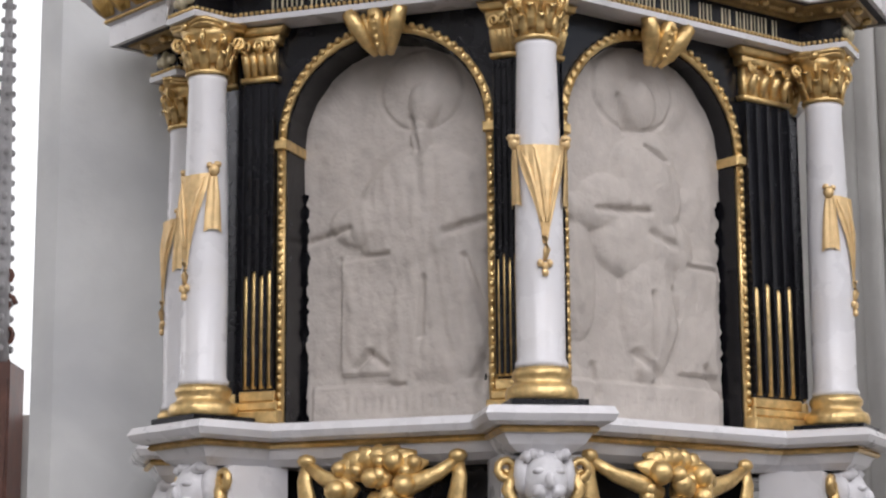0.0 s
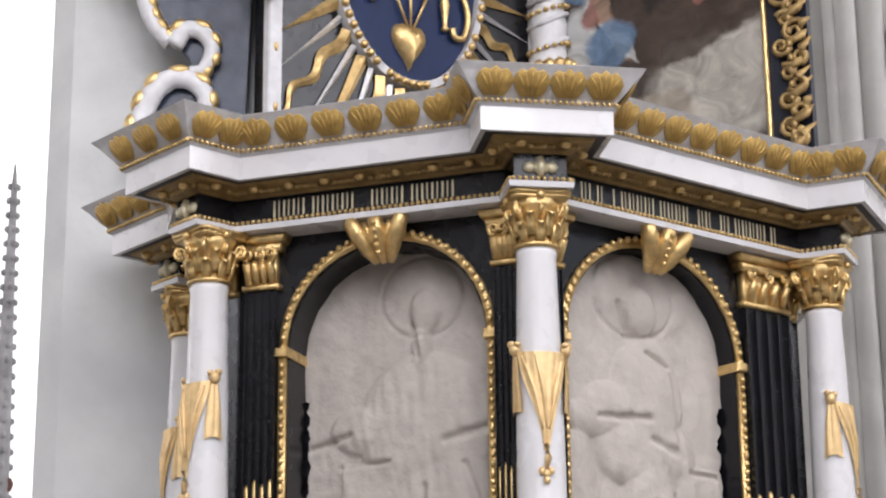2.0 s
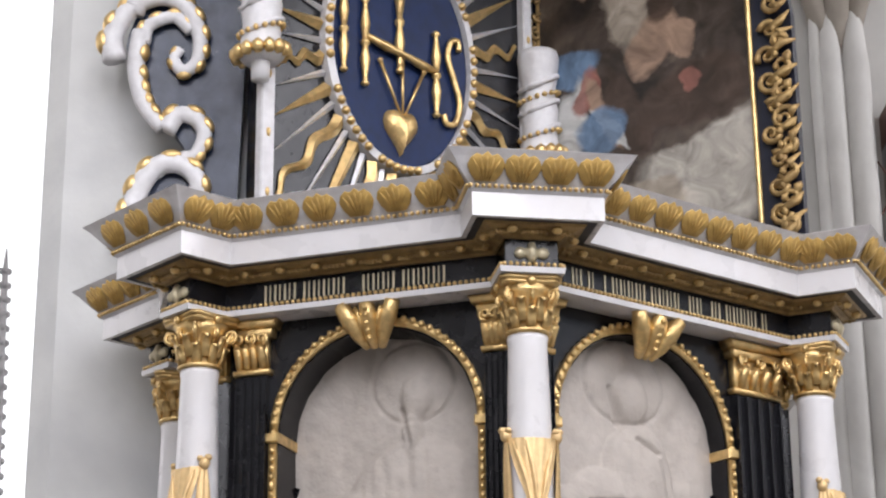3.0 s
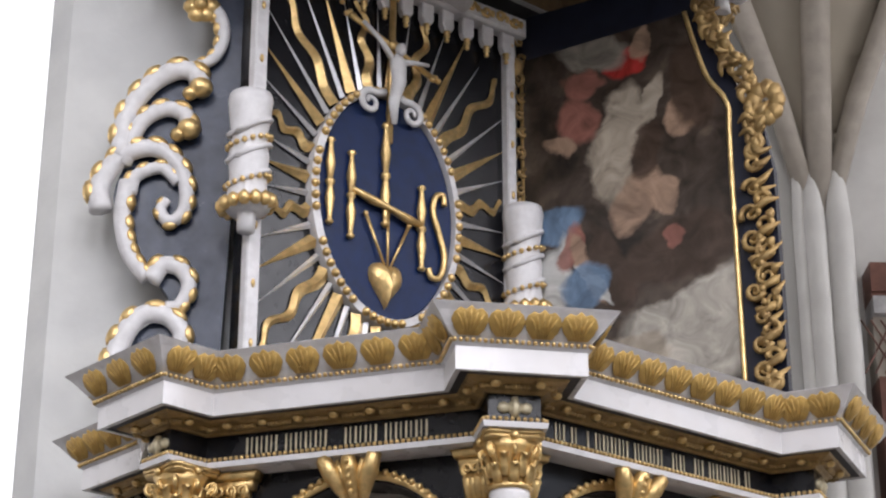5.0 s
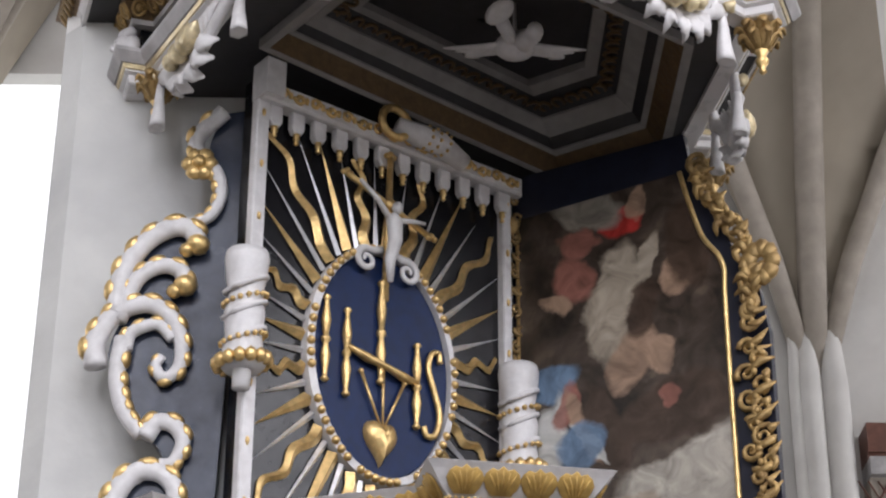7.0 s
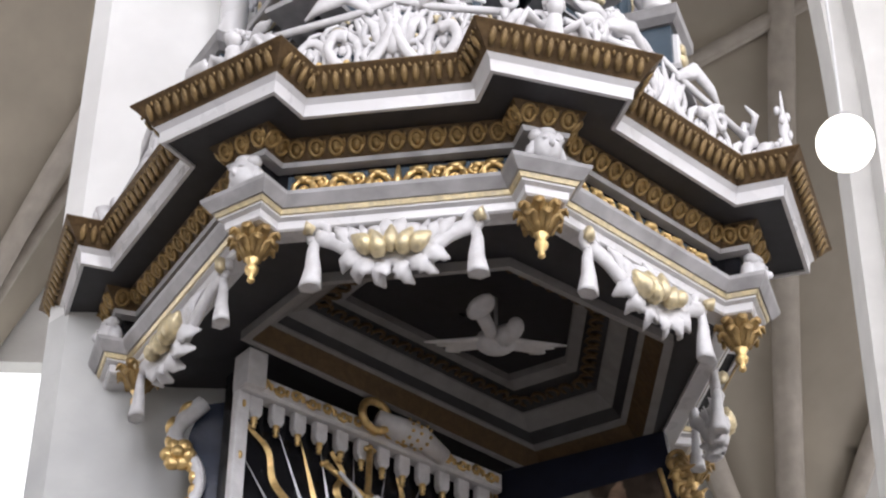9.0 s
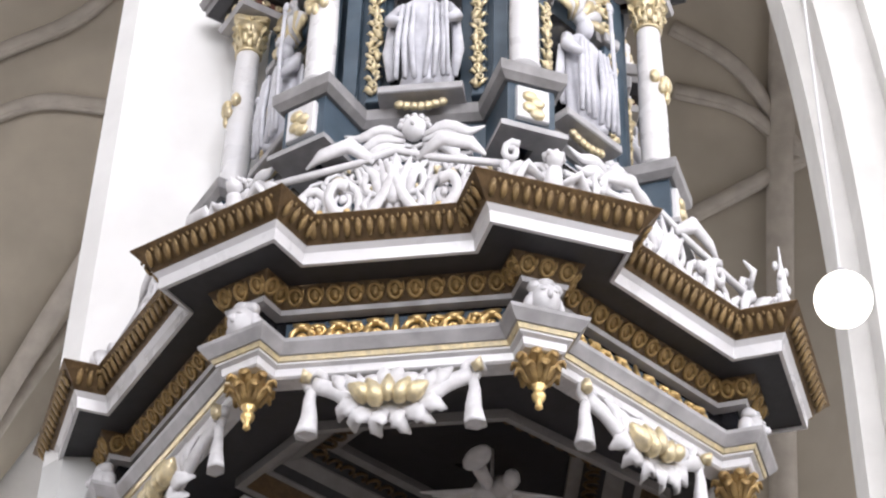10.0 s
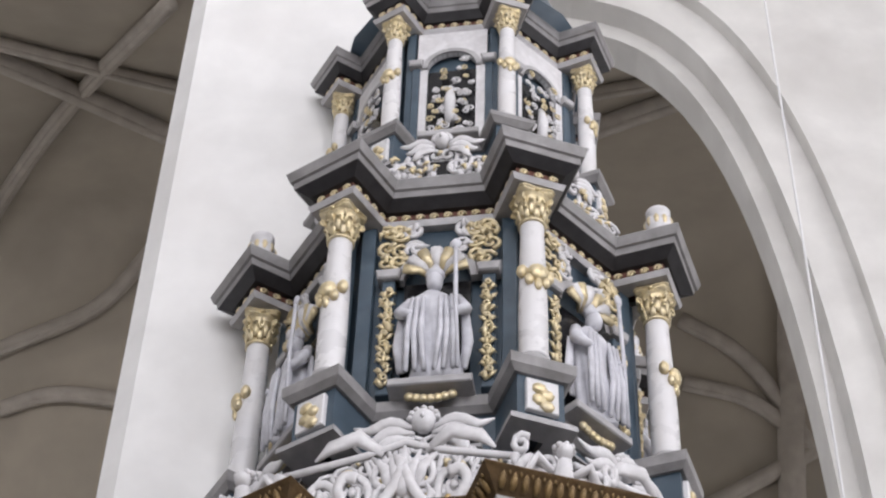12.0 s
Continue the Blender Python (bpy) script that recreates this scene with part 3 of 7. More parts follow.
def ring_band(bm, half, thick, zs, top, w0, w1, m, n=20):
    """An arch-shaped band of rectangular section."""
    sec = []
    for i in range(n + 1):
        a = math.pi * i / n
        c, s = math.cos(a), math.sin(a)
        pin, pout = (half * c, zs + (top - zs) * s), ((half + thick) * c, zs + (top - zs + thick) * s)
        sec.append([bm.verts.new(m @ Vector((*p, w))) for p, w in ((pin, w0), (pout, w0), (pout, w1), (pin, w1))])
    for a, b in zip(sec, sec[1:]):
        for k in range(4):
            j = (k + 1) % 4
            bm.faces.new((a[k], b[k], b[j], a[j]))
    bm.faces.new(sec[0])
    bm.faces.new(sec[-1][::-1])


def dome(u, v, cx, cz, rx, rz, k):
    d = ((u - cx) / rx) ** 2 + ((v - cz) / rz) ** 2
    return k * math.sqrt(1 - d) if d < 1 else 0.0


def groove(u, v, a, b, w):
    """1 on the line from a to b, falling to 0 at the distance w; upright distances count for half."""
    ax, az, bx, bz = a[0], a[1] * 2, b[0], b[1] * 2
    dx, dz = bx - ax, bz - az
    k = max(0.0, min(1.0, ((u - ax) * dx + (v * 2 - az) * dz) / (dx * dx + dz * dz)))
    return max(0.0, 1 - math.hypot(u - ax - k * dx, v * 2 - az - k * dz) / w)


# plain seated shapes: domes (x, z, half width, half height, height), seat, grooves
RELIEFS = [
    dict(halo=(0.11, 0.875, 0.21, 0.11), seat=(-0.30, -0.02, 0.13, 0.44), name=(-0.28, 0.28, 0.05),
         domes=[(0.13, 0.835, 0.085, 0.065, 0.034), (0.11, 0.745, 0.05, 0.06, 0.03), (0.13, 0.53, 0.36, 0.19, 0.036), (-0.16, 0.53, 0.20, 0.07, 0.028), (0.20, 0.31, 0.26, 0.24, 0.034), (0.02, 0.22, 0.10, 0.16, 0.026)],
         cuts=[((0.24, 0.485), (0.48, 0.52), 0.02), ((-0.47, 0.49), (-0.26, 0.515), 0.018), ((0.33, 0.42), (0.46, 0.21), 0.018), ((-0.30, 0.435), (-0.05, 0.44), 0.012), ((0.13, 0.37), (0.11, 0.22), 0.014),
               ((-0.22, 0.15), (-0.15, 0.185), 0.018), ((-0.15, 0.185), (-0.07, 0.15), 0.018), ((0.06, 0.80), (0.10, 0.71), 0.012), ((0.42, 0.16), (0.40, 0.08), 0.02), ((-0.12, 0.10), (0.02, 0.10), 0.012)]),
    dict(halo=(-0.02, 0.885, 0.24, 0.115), seat=(0.20, 0.44, 0.14, 0.44), name=(-0.12, 0.36, 0.05),
         domes=[(0.01, 0.845, 0.10, 0.075, 0.034), (0.05, 0.62, 0.20, 0.16, 0.038), (-0.03, 0.66, 0.13, 0.09, 0.03), (-0.14, 0.585, 0.2, 0.06, 0.03), (-0.26, 0.54, 0.2, 0.05, 0.028), (0.02, 0.47, 0.30, 0.11, 0.034), (0.04, 0.32, 0.17, 0.20, 0.036), (0.02, 0.16, 0.07, 0.06, 0.03), (-0.36, 0.36, 0.10, 0.16, 0.02)],
         cuts=[((-0.26, 0.545), (0.02, 0.555), 0.018), ((0.05, 0.50), (0.17, 0.475), 0.024), ((-0.11, 0.86), (-0.07, 0.765), 0.014), ((0.02, 0.73), (0.14, 0.70), 0.014),
               ((0.28, 0.43), (0.44, 0.425), 0.014), ((-0.05, 0.18), (0.06, 0.135), 0.024), ((0.37, 0.16), (0.47, 0.09), 0.02), ((0.04, 0.34), (0.05, 0.18), 0.014), ((-0.28, 0.14), (-0.27, 0.06), 0.018), ((0.17, 0.36), (0.20, 0.29), 0.014)]),
]


def figure_relief(m, half, z0, zs, top, seed):
    """Low stone relief of a plain seated shape with a halo, a block and a name strip, on a slab with broken edges."""
    bm = bmesh.new()
    nx, nz = 96, 180
    spec = RELIEFS[(seed + 1) % 2]

    def h(u, v):
        x = 0.0
        hx, hz, hr, hq = spec["halo"]
        x = max(x, dome(u, v, hx, hz, hr, hq, 0.008))
        for d in spec["domes"]:
            x = max(x, 0.8 * dome(u, v, *d))
        s0, s1, t0, t1 = spec["seat"]
        if s0 < u < s1 and t0 < v < t1:
            x = max(x, 0.013)
        if v < 0.105 and abs(u) < 0.44:
            x = max(x, 0.012)
        x += 0.005 * noise.noise(Vector((u * 6, v * 9, seed))) + 0.002 * noise.noise(Vector((u * 22, v * 25, seed)))
        if 0.1 < v < 0.72 and x > 0.012:
            x += 0.005 * noise.noise(Vector((u * 24 + 5 * v, v * 8 + seed, 3.0)))
        hd = math.hypot((u - hx) / hr, (v - hz) / hq)
        x -= 0.006 * max(0.0, 1 - abs(hd - 1) / 0.06)
        for a, b, w in spec["cuts"]:
            x -= 0.015 * groove(u, v, a, b, w * 1.5)
        n0, n1, nv = spec["name"]
        if n0 < u < n1 and abs(v - nv) < 0.022 and ((u - n0) * 24) % 1.0 < 0.3:
            x -= 0.004
        return x

    grid = {}
    for i in range(nx + 1):
        for j in range(nz + 1):
            u, v = -0.5 + i / nx, j / nz
            z = z0 + (top - z0) * v
            lim = half if z < zs else half * math.sqrt(max(0, 1 - ((z - zs) / (top - zs)) ** 2))
            side = -1 if u < 0 else 1
            if v < 0.62:
                lim -= 0.010 + 0.010 * noise.noise(Vector((v * 26, seed, side))) + 0.006 * noise.noise(Vector((v * 70, seed, side)))
            grid[i, j] = bm.verts.new(m @ Vector((max(-lim, min(lim, u * 2 * half)), z, 0.004 + h(u, v))))
    for i in range(nx):
        for j in range(nz):
            bm.faces.new((grid[i, j], grid[i + 1, j], grid[i + 1, j + 1], grid[i, j + 1]))
    bmesh.ops.remove_doubles(bm, verts=bm.verts, dist=1e-5)
    return bm


Z_IMP = 2.70
ARCHES = [(0.0, 0.11), (0.012, 0.232), (-0.045, 0.255), (0.0, 0.12)]     # middle and half width of the opening of each face
for fi in range(4):
    m0, L = face_frame(face_v[fi], face_v[fi + 1])
    mid, half = ARCHES[fi]
    DEEP = 0.055 if fi == 2 else 0.10
    Z_ARCH = Z_IMP + min(half, 0.238)
    m = T(*[-v for v in (PC[0], PC[1], 0)]) @ m0 @ T(mid, 0, 0)
    # back of the arch and spandrels
    bm = bmesh.new()
    pts = arch_pts(half, 2.077, Z_IMP, Z_ARCH)
    zt = 3.0
    el, er = -L / 2 - mid, L / 2 - mid
    outer = [(er, 2.077), (er, Z_IMP)] + [(min(er, max(el, x * 3)), zt) for x, z in pts[2:-2]] + [(el, Z_IMP), (el, 2.077)]
    va = [bm.verts.new(m @ Vector((x, z, 0.0))) for x, z in pts]
    vb = [bm.verts.new(m @ Vector((x, z, 0.0))) for x, z in outer]
    vc = [bm.verts.new(m @ Vector((x, z, -DEEP - 0.012))) for x, z in pts]
    for i in range(len(pts) - 1):
        bm.faces.new((va[i], vb[i], vb[i + 1], va[i + 1]))
        bm.faces.new((va[i], va[i + 1], vc[i + 1], vc[i]))
    part("arch_wall", bm, BLACK, pulpit, "black lacquered arch")
    part("relief", figure_relief(m @ T(0, 0, -DEEP), half, 2.077, Z_IMP, Z_ARCH, fi), RELIEF, pulpit, "worn grey stone relief of a seated figure", True)
    # archivolt and jamb beads
    bm = bmesh.new()
    ring_band(bm, half + 0.002, 0.018, Z_IMP + 0.01, Z_ARCH + 0.002, 0, 0.010, m)
    n = 34
    for i in range(n + 1):
        a = math.pi * i / n
        blob(bm, ((half + 0.010) * math.cos(a), Z_IMP + 0.01 + (Z_ARCH - Z_IMP + 0.010) * math.sin(a), 0.011), (0.0085, 0.0085, 0.007), m, 6, 4)
    part("archivolt", bm, GOLD, pulpit, "gilded beaded archivolt", True)
    for s in (-1, 1):
        bm = bmesh.new()
        box(bm, s * (half + 0.003) - (0.018 if s < 0 else 0), s * (half + 0.003) + (0.018 if s > 0 else 0), 2.085, Z_IMP - 0.014, 0, 0.010, m)
        for k in range(30):
            z = 2.1 + (Z_IMP - 2.13) * k / 29
            blob(bm, (s * (half + 0.012), z, 0.011), (0.0075, 0.0085 if k % 5 else 0.014, 0.007), m, 6, 4)
        part("bead_strip", bm, GOLD, pulpit, "gilded bead strip", True)
        bm = bmesh.new()
        x0, x1 = sorted((s * (half - 0.004), s * (half + 0.028)))
        bevel_prism(bm, [(x0, Z_IMP - 0.012), (x1, Z_IMP - 0.012), (x1, Z_IMP + 0.010), (x0, Z_IMP + 0.010)], -DEEP, 0.018, 0.004, m)
        part("impost", bm, GOLD, pulpit, "gilded impost block")
        # fluted pilaster with gilded rods in its lower third
        p0, p1 = half + 0.024, (er if s > 0 else -el) - 0.022
        xc = s * (p0 + p1) / 2
        bm = bmesh.new()
        w, nfl = p1 - p0, 4
        box(bm, xc - w / 2, xc + w / 2, 2.10, 2.86, 0, 0.014, m)
        pil = part("pilaster", bm, BLACK, pulpit, "black fluted pilaster")
        for k in range(nfl + 1):
            x = xc - w / 2 + w * k / nfl
            bm = bmesh.new()
            bevel_prism(bm, [(max(xc - w / 2, x - 0.004), 2.16), (min(xc + w / 2, x + 0.004), 2.16), (min(xc + w / 2, x + 0.004), 2.84), (max(xc - w / 2, x - 0.004), 2.84)], 0.0139, 0.026, 0.0012, m)
            part("fillet", bm, BLACK, pil)
        for k in range(nfl):
            x = xc - w / 2 + w * (k + 0.5) / nfl
            bm = bmesh.new()
            tube(bm, [(x, 2.155, 0.016), (x, 2.395 + 0.01 * (k % 2), 0.016), (x, 2.405 + 0.01 * (k % 2), 0.016)], [0.0068, 0.0068, 0.003], 8, m, up=Vector((0, 0, 1)))
            part("gilded_rod", bm, GOLD, pil, "gilded rod in a flute", True)
        bm = bmesh.new()
        for z0, z1, g in ((2.077, 2.105, 0.02), (2.105, 2.125, 0.012), (2.125, 2.15, 0.005)):
            bevel_prism(bm, [(xc - w / 2 - g, z0), (xc + w / 2 + g, z0), (xc + w / 2 + g, z1), (xc - w / 2 - g, z1)], 0, 0.02 + g, 0.005, m)
        part("pilaster_base", bm, GOLD, pil, "gilded base")
        bm = bmesh.new()
        for z0, z1, g in ((2.845, 2.857, 0.006), (2.857, 2.93, 0.0), (2.93, 2.95, 0.012), (2.95, 2.968, 0.022)):
            bevel_prism(bm, [(xc - w / 2 - g, z0), (xc + w / 2 + g, z0), (xc + w / 2 + g * 1.4, z1), (xc - w / 2 - g * 1.4, z1)], 0, 0.02 + g * 1.2, 0.004, m)
        for k in range(4):
            x = xc - w / 2 + w * (k + 0.5) / 4
            tube(bm, [(x, 2.86, 0.02), (x, 2.885, 0.028), (x, 2.905, 0.042), (x, 2.897, 0.048)], [0.009, 0.011, 0.009, 0.004], 6, m)
        for sx in (-1, 0, 1):
            tube(bm, spiral(xc + sx * w * 0.38, 2.925, 0.015, 0.003, -90, 1.4 * (sx or 1), 12, 0.034), 0.005, 5, m)
        part("pilaster_capital", bm, GOLD, pil, "gilded leafy capital", True)
    # keystone
    bm = bmesh.new()
    for dx in (-0.046, 0, 0.046):
        tube(bm, [(dx * 0.35, 2.885, 0.010), (dx * 0.6, 2.905, 0.034), (dx, 2.94, 0.055), (dx * 1.3, 2.966, 0.066), (dx * 1.5, 2.976, 0.056)], [0.010, 0.017, 0.021, 0.018, 0.007], 8, m)
    for dx in (-0.02, 0.02):
        tube(bm, [(dx * 0.5, 2.89, 0.02), (dx, 2.93, 0.05), (dx * 1.5, 2.965, 0.06)], [0.006, 0.010, 0.005], 6, m)
    for k in range(5):
        blob(bm, (0, 2.895 + 0.015 * k, 0.048 + 0.008 * k), (0.008, 0.008, 0.008), m, 6, 4)
    part("keystone", bm, GOLD, pulpit, "gilded leafy keystone", True)
    # swag of cloth and fruit under the ledge
    bm = bmesh.new()
    sw = L / 2 - 0.17
    for s in (-1, 1):
        blob(bm, (s * sw, 1.992, 0.03), (0.022, 0.016, 0.014), m, 8, 5)
        tube(bm, [(s * sw, 1.98, 0.03), (s * (sw + 0.004), 1.95, 0.032), (s * (sw - 0.004), 1.90, 0.03), (s * sw, 1.84, 0.026)], [0.014, 0.017, 0.022, 0.026], 8, m, 0.5)
        tube(bm, [(s * sw, 1.985, 0.03), (s * sw * 0.75, 1.955, 0.04), (s * sw * 0.45, 1.935, 0.05), (s * 0.05, 1.915, 0.05)], [0.012, 0.017, 0.022, 0.02], 8, m, 0.7)
    part("garland_cloth", bm, GOLD, pulpit, "gilded swag of cloth", True)
    rnd = random.Random(fi)
    for k in range(16):
        bm = bmesh.new()
        r = rnd.uniform(0.016, 0.028)
        blob(bm, (rnd.uniform(-0.09, 0.09), 1.93 + rnd.uniform(-0.06, 0.06), 0.045 + rnd.uniform(0, 0.03)), (r, r, r), m, 9, 6)
        part("fruit", bm, GOLD, pulpit, "gilded fruit of the garland", True)
    for k in range(7):
        bm = bmesh.new()
        a = radians(25 + k * 22)
        tube(bm, smooth_line([(0.03 * math.cos(a), 1.945 + 0.02 * math.sin(a), 0.04), (0.075 * math.cos(a), 1.95 + 0.05 * math.sin(a), 0.052), (0.12 * math.cos(a), 1.95 + 0.072 * math.sin(a), 0.035)], 3), [0.010, 0.017, 0.024, 0.026, 0.021, 0.013, 0.004], 8, m, 0.4)
        part("garland_leaf", bm, GOLD, pulpit, "gilded leaf of the garland", True)

# corner brackets under the ledge, each with a white carved mask and gilded curls
for v, a in list(zip(face_v, PN))[:4]:
    p = v - Vector(PC)
    m = pose(p.x, p.y, 0, 0, 0, a + 90) @ Matrix.Rotation(radians(90), 4, "X")
    bm = bmesh.new()
    bevel_prism(bm, [(-0.085, 1.55), (0.085, 1.55), (0.085, 1.984), (-0.085, 1.984)], -0.08, 0.075, 0.008, m)
    br = part("bracket", bm, WHITE, pulpit, "white corner bracket")
    bm = bmesh.new()
    blob(bm, (0, 1.93, 0.10), (0.048, 0.06, 0.05), m, 14, 9)
    blob(bm, (0, 1.925, 0.148), (0.011, 0.02, 0.016), m, 8, 5)
    for s in (-1, 1):
        blob(bm, (s * 0.02, 1.945, 0.138), (0.014, 0.008, 0.012), m, 8, 5)
        blob(bm, (s * 0.047, 1.94, 0.09), (0.018, 0.045, 0.03), m, 8, 5)
        blob(bm, (s * 0.018, 1.905, 0.135), (0.018, 0.016, 0.018), m, 8, 5)
    for k in range(7):
        blob(bm, (-0.04 + 0.0133 * k, 1.975 + 0.006 * math.sin(k * 1.3), 0.105), (0.014, 0.016, 0.03), m, 6, 4)
    tube(bm, [(-0.03, 1.888, 0.12), (0, 1.875, 0.14), (0.03, 1.888, 0.12)], 0.012, 6, m)
    part("mask", bm, CARVED, br, "white carved mask", True)
    bm = bmesh.new()
    for s in (-1, 1):
        tube(bm, spiral(s * 0.074, 1.955, 0.026, 0.006, 200 if s > 0 else -20, 1.4 * s, 14, 0.085), [0.011 - 0.0004 * k for k in range(15)], 6, m)
        tube(bm, [(s * 0.06, 1.955, 0.085), (s * 0.075, 1.91, 0.09), (s * 0.055, 1.87, 0.09), (s * 0.03, 1.84, 0.09)], [0.011, 0.014, 0.012, 0.005], 6, m)
    part("curl", bm, GOLD, br, "gilded curls", True)

# entablature
ent = broken_path(offset_path(PV, -0.01), (0.045, 0.042, 0.057, 0.05, 0.05), 0.075, Vector((0.66, -0.75)))
bm = bmesh.new()
moulding(bm, ent, [(-0.08, 2.9705), (0.012, 2.9705), (0.014, 2.983), (-0.08, 2.983)])
wpart("architrave", bm, WHITE, pulpit, "thin white architrave")
wpart("bead_row", beads(ent, 0.010, 2.989, 0.006, 0.013), GOLD, pulpit, "row of gilded beads", True)["kind"] = "stuff"
bm = bmesh.new()
moulding(bm, ent, [(-0.08, 2.9831), (0.0, 2.9831), (0.0, 3.046), (-0.08, 3.046)])
wpart("frieze", bm, BLACK, pulpit, "black frieze")
bm = bmesh.new()
moulding(bm, ent, [(-0.08, 3.0461), (0.006, 3.0461), (0.010, 3.051), (0.05, 3.063), (0.054, 3.068), (-0.08, 3.068)])
wpart("bed_mould", bm, OLDGOLD, pulpit, "dull gilded bed mould")
COR = 0.085
bm = bmesh.new()
moulding(bm, ent, [(-0.08, 3.0681), (COR - 0.010, 3.0681), (COR - 0.010, 3.0700), (-0.08, 3.0700)])
wpart("soffit", bm, SOFFIT, pulpit, "black soffit")
bm = bmesh.new()
moulding(bm, ent, [(0.03, 3.0701), (COR - 0.012, 3.0701), (COR - 0.012, 3.066), (COR, 3.066), (COR, 3.118), (COR + 0.008, 3.123), (0.0, 3.123)])
wpart("corona", bm, WHITE, pulpit, "white lacquered corona")
wpart("bead_row", beads(ent, COR + 0.010, 3.129, 0.0058, 0.0135), GOLD, pulpit, "row of gilded beads", True)["kind"] = "stuff"
bm = bmesh.new()
moulding(bm, ent, [(-0.05, 3.1235), (COR + 0.002, 3.1235), (COR + 0.008, 3.136), (COR + 0.024, 3.152), (COR + 0.046, 3.180), (COR + 0.060, 3.194), (COR + 0.054, 3.197), (-0.05, 3.197)])
wpart("cyma", bm, CARVED, pulpit, "greyish white sloping top mould")
# leaves on the cyma, one by one
bm = bmesh.new()
fan = [(0.0, 0.0), (0.012, 0.0), (0.019, 0.012), (0.023, 0.026), (0.020, 0.038), (0.013, 0.046), (0.006, 0.043), (0.0, 0.05), (-0.006, 0.043), (-0.013, 0.046), (-0.020, 0.038), (-0.023, 0.026), (-0.019, 0.012), (-0.012, 0.0)]
bevel_prism(bm, [(x * 1.75, y * 1.3) for x, y in fan[1:]], 0, 0.004, 0.002)
for k in range(-2, 3):
    tube(bm, [(k * 0.004, 0.004, 0.003), (k * 0.010, 0.03, 0.0045), (k * 0.0145, 0.056 - 0.004 * abs(k), 0.003)], [0.002, 0.0036, 0.002], 5)
leaf0 = part("leaf", bm, LEAFGOLD, pulpit, "gilded leaf", True)
placed = False
for mm, w in along(ent, COR + 0.014, 0.082):
    mm = PINV @ mm @ T(0, 3.137, 0.001) @ Matrix.Rotation(radians(37), 4, "X")
    if not placed:
        leaf0.matrix_basis, placed = mm, True
    else:
        like(leaf0, mm, pulpit)
# small drops under the corona and studs of the bed mould
stud = None
for mm, w in along(ent, 0.040, 0.085):
    mm = PINV @ mm @ T(0, 3.056, 0)
    if stud is None:
        bm = bmesh.new()
        blob(bm, (0, 0, 0), (0.012, 0.009, 0.012), Matrix(), 8, 5)
        stud = part("stud", bm, GOLD, pulpit, "gilded stud", True)
        stud.matrix_basis = mm
    else:
        like(stud, mm, pulpit)
bm = bmesh.new()
for mm, w in along(ent, 0.022, 0.085):
    for dx in (-w / 2 + 0.014, w / 2 - 0.014):
        for k in (-1, 0, 1):
            blob(bm, (dx + 0.009 * k, 3.0545, 0.006), (0.008, 0.008 if k else 0.006, 0.007), mm, 6, 4)
wpart("leaf_band", bm, OLDGOLD, pulpit, "dull gilded carved band")["kind"] = "stuff"
WORDS = [(8,), (9, 9), (3, 10, 2, 8), (9, 6)]      # letters of each word on the faces of the frieze
# frieze: rosettes on the corner blocks and lettering bars on the faces
for i, a in enumerate(PN[:4]):
    o1, o2 = ent[4 * i + 1], ent[4 * i + 2]
    m, L = face_frame(o1, o2)
    bm = bmesh.new()
    for dx, s in ((0, 1.0), (-0.018, 0.8), (0.018, 0.8)):
        blob(bm, (dx * 1.35, 3.016, 0.003), (0.018 * s, 0.017 * s, 0.009), m, 8, 5)
    tube(bm, [(0, 3.036, 0.002), (0, 3.016, 0.012), (0, 2.996, 0.002)], 0.009, 6, m)
    wpart("rosette", bm, TEXTGOLD, pulpit, "pale gilded frieze rosette", True)
    if i + 1 < len(PV):
        m, L = face_frame(ent[4 * i + 3], ent[4 * i + 4] if 4 * i + 4 < len(ent) else ent[4 * i + 3] + Vector((0.1, 0)))
        bm = bmesh.new()
        words = WORDS[i]
        step = 0.0235
        x = -L / 2 + max(0.03, (L - step * (sum(words) + len(words) - 1)) / 2)
        for n in words:
            for k in range(n):
                if x > L / 2 - 0.03:
                    break
                box(bm, x, x + 0.0042, 2.998, 3.036, -0.001, 0.0025, m)
                if (k * 7 + n) % 5:
                    box(bm, x + 0.012, x + 0.0145, 2.998, 3.036, -0.001, 0.0025, m)
                x += step
            x += step
        wpart("lettering", bm, TEXTGOLD, pulpit, "row of pale gold inscription bars")["kind"] = "stuff"
bm = bmesh.new()
top = offset_path(ent, -0.02)
vs = [bm.verts.new((p.x, p.y, 3.196)) for p in top]
back = [bm.verts.new((p.x * 0.55 + PC[0] * 0.45, p.y * 0.55 + PC[1] * 0.45, 3.196)) for p in top]
for i in range(len(top) - 1):
    bm.faces.new((vs[i], vs[i + 1], back[i + 1], back[i]))
wpart("rail_top", bm, BLACK, pulpit, "black top of the parapet")

# ---- board with the sunburst monogram, standing in the notch of the pier ----
MP, MQ = Vector((-0.452, 4.957)), Vector((0.292, 5.507))
mono = thing("monogram_board", "black board with gilded sunburst and blue oval monogram", "wall panel", (-0.07, 5.24, 3.1))
m0, ML = face_frame(MP, MQ)
MB = T(0.07, -5.24, -3.1) @ m0
bm = bmesh.new()
box(bm, -ML / 2, ML / 2, 3.1, 4.74, -0.05, 0, MB)
part("backboard", bm, BLACK, mono, "black lacquered board")
OU, OZ, OA, OB = -0.020, 3.968, 0.235, 0.338


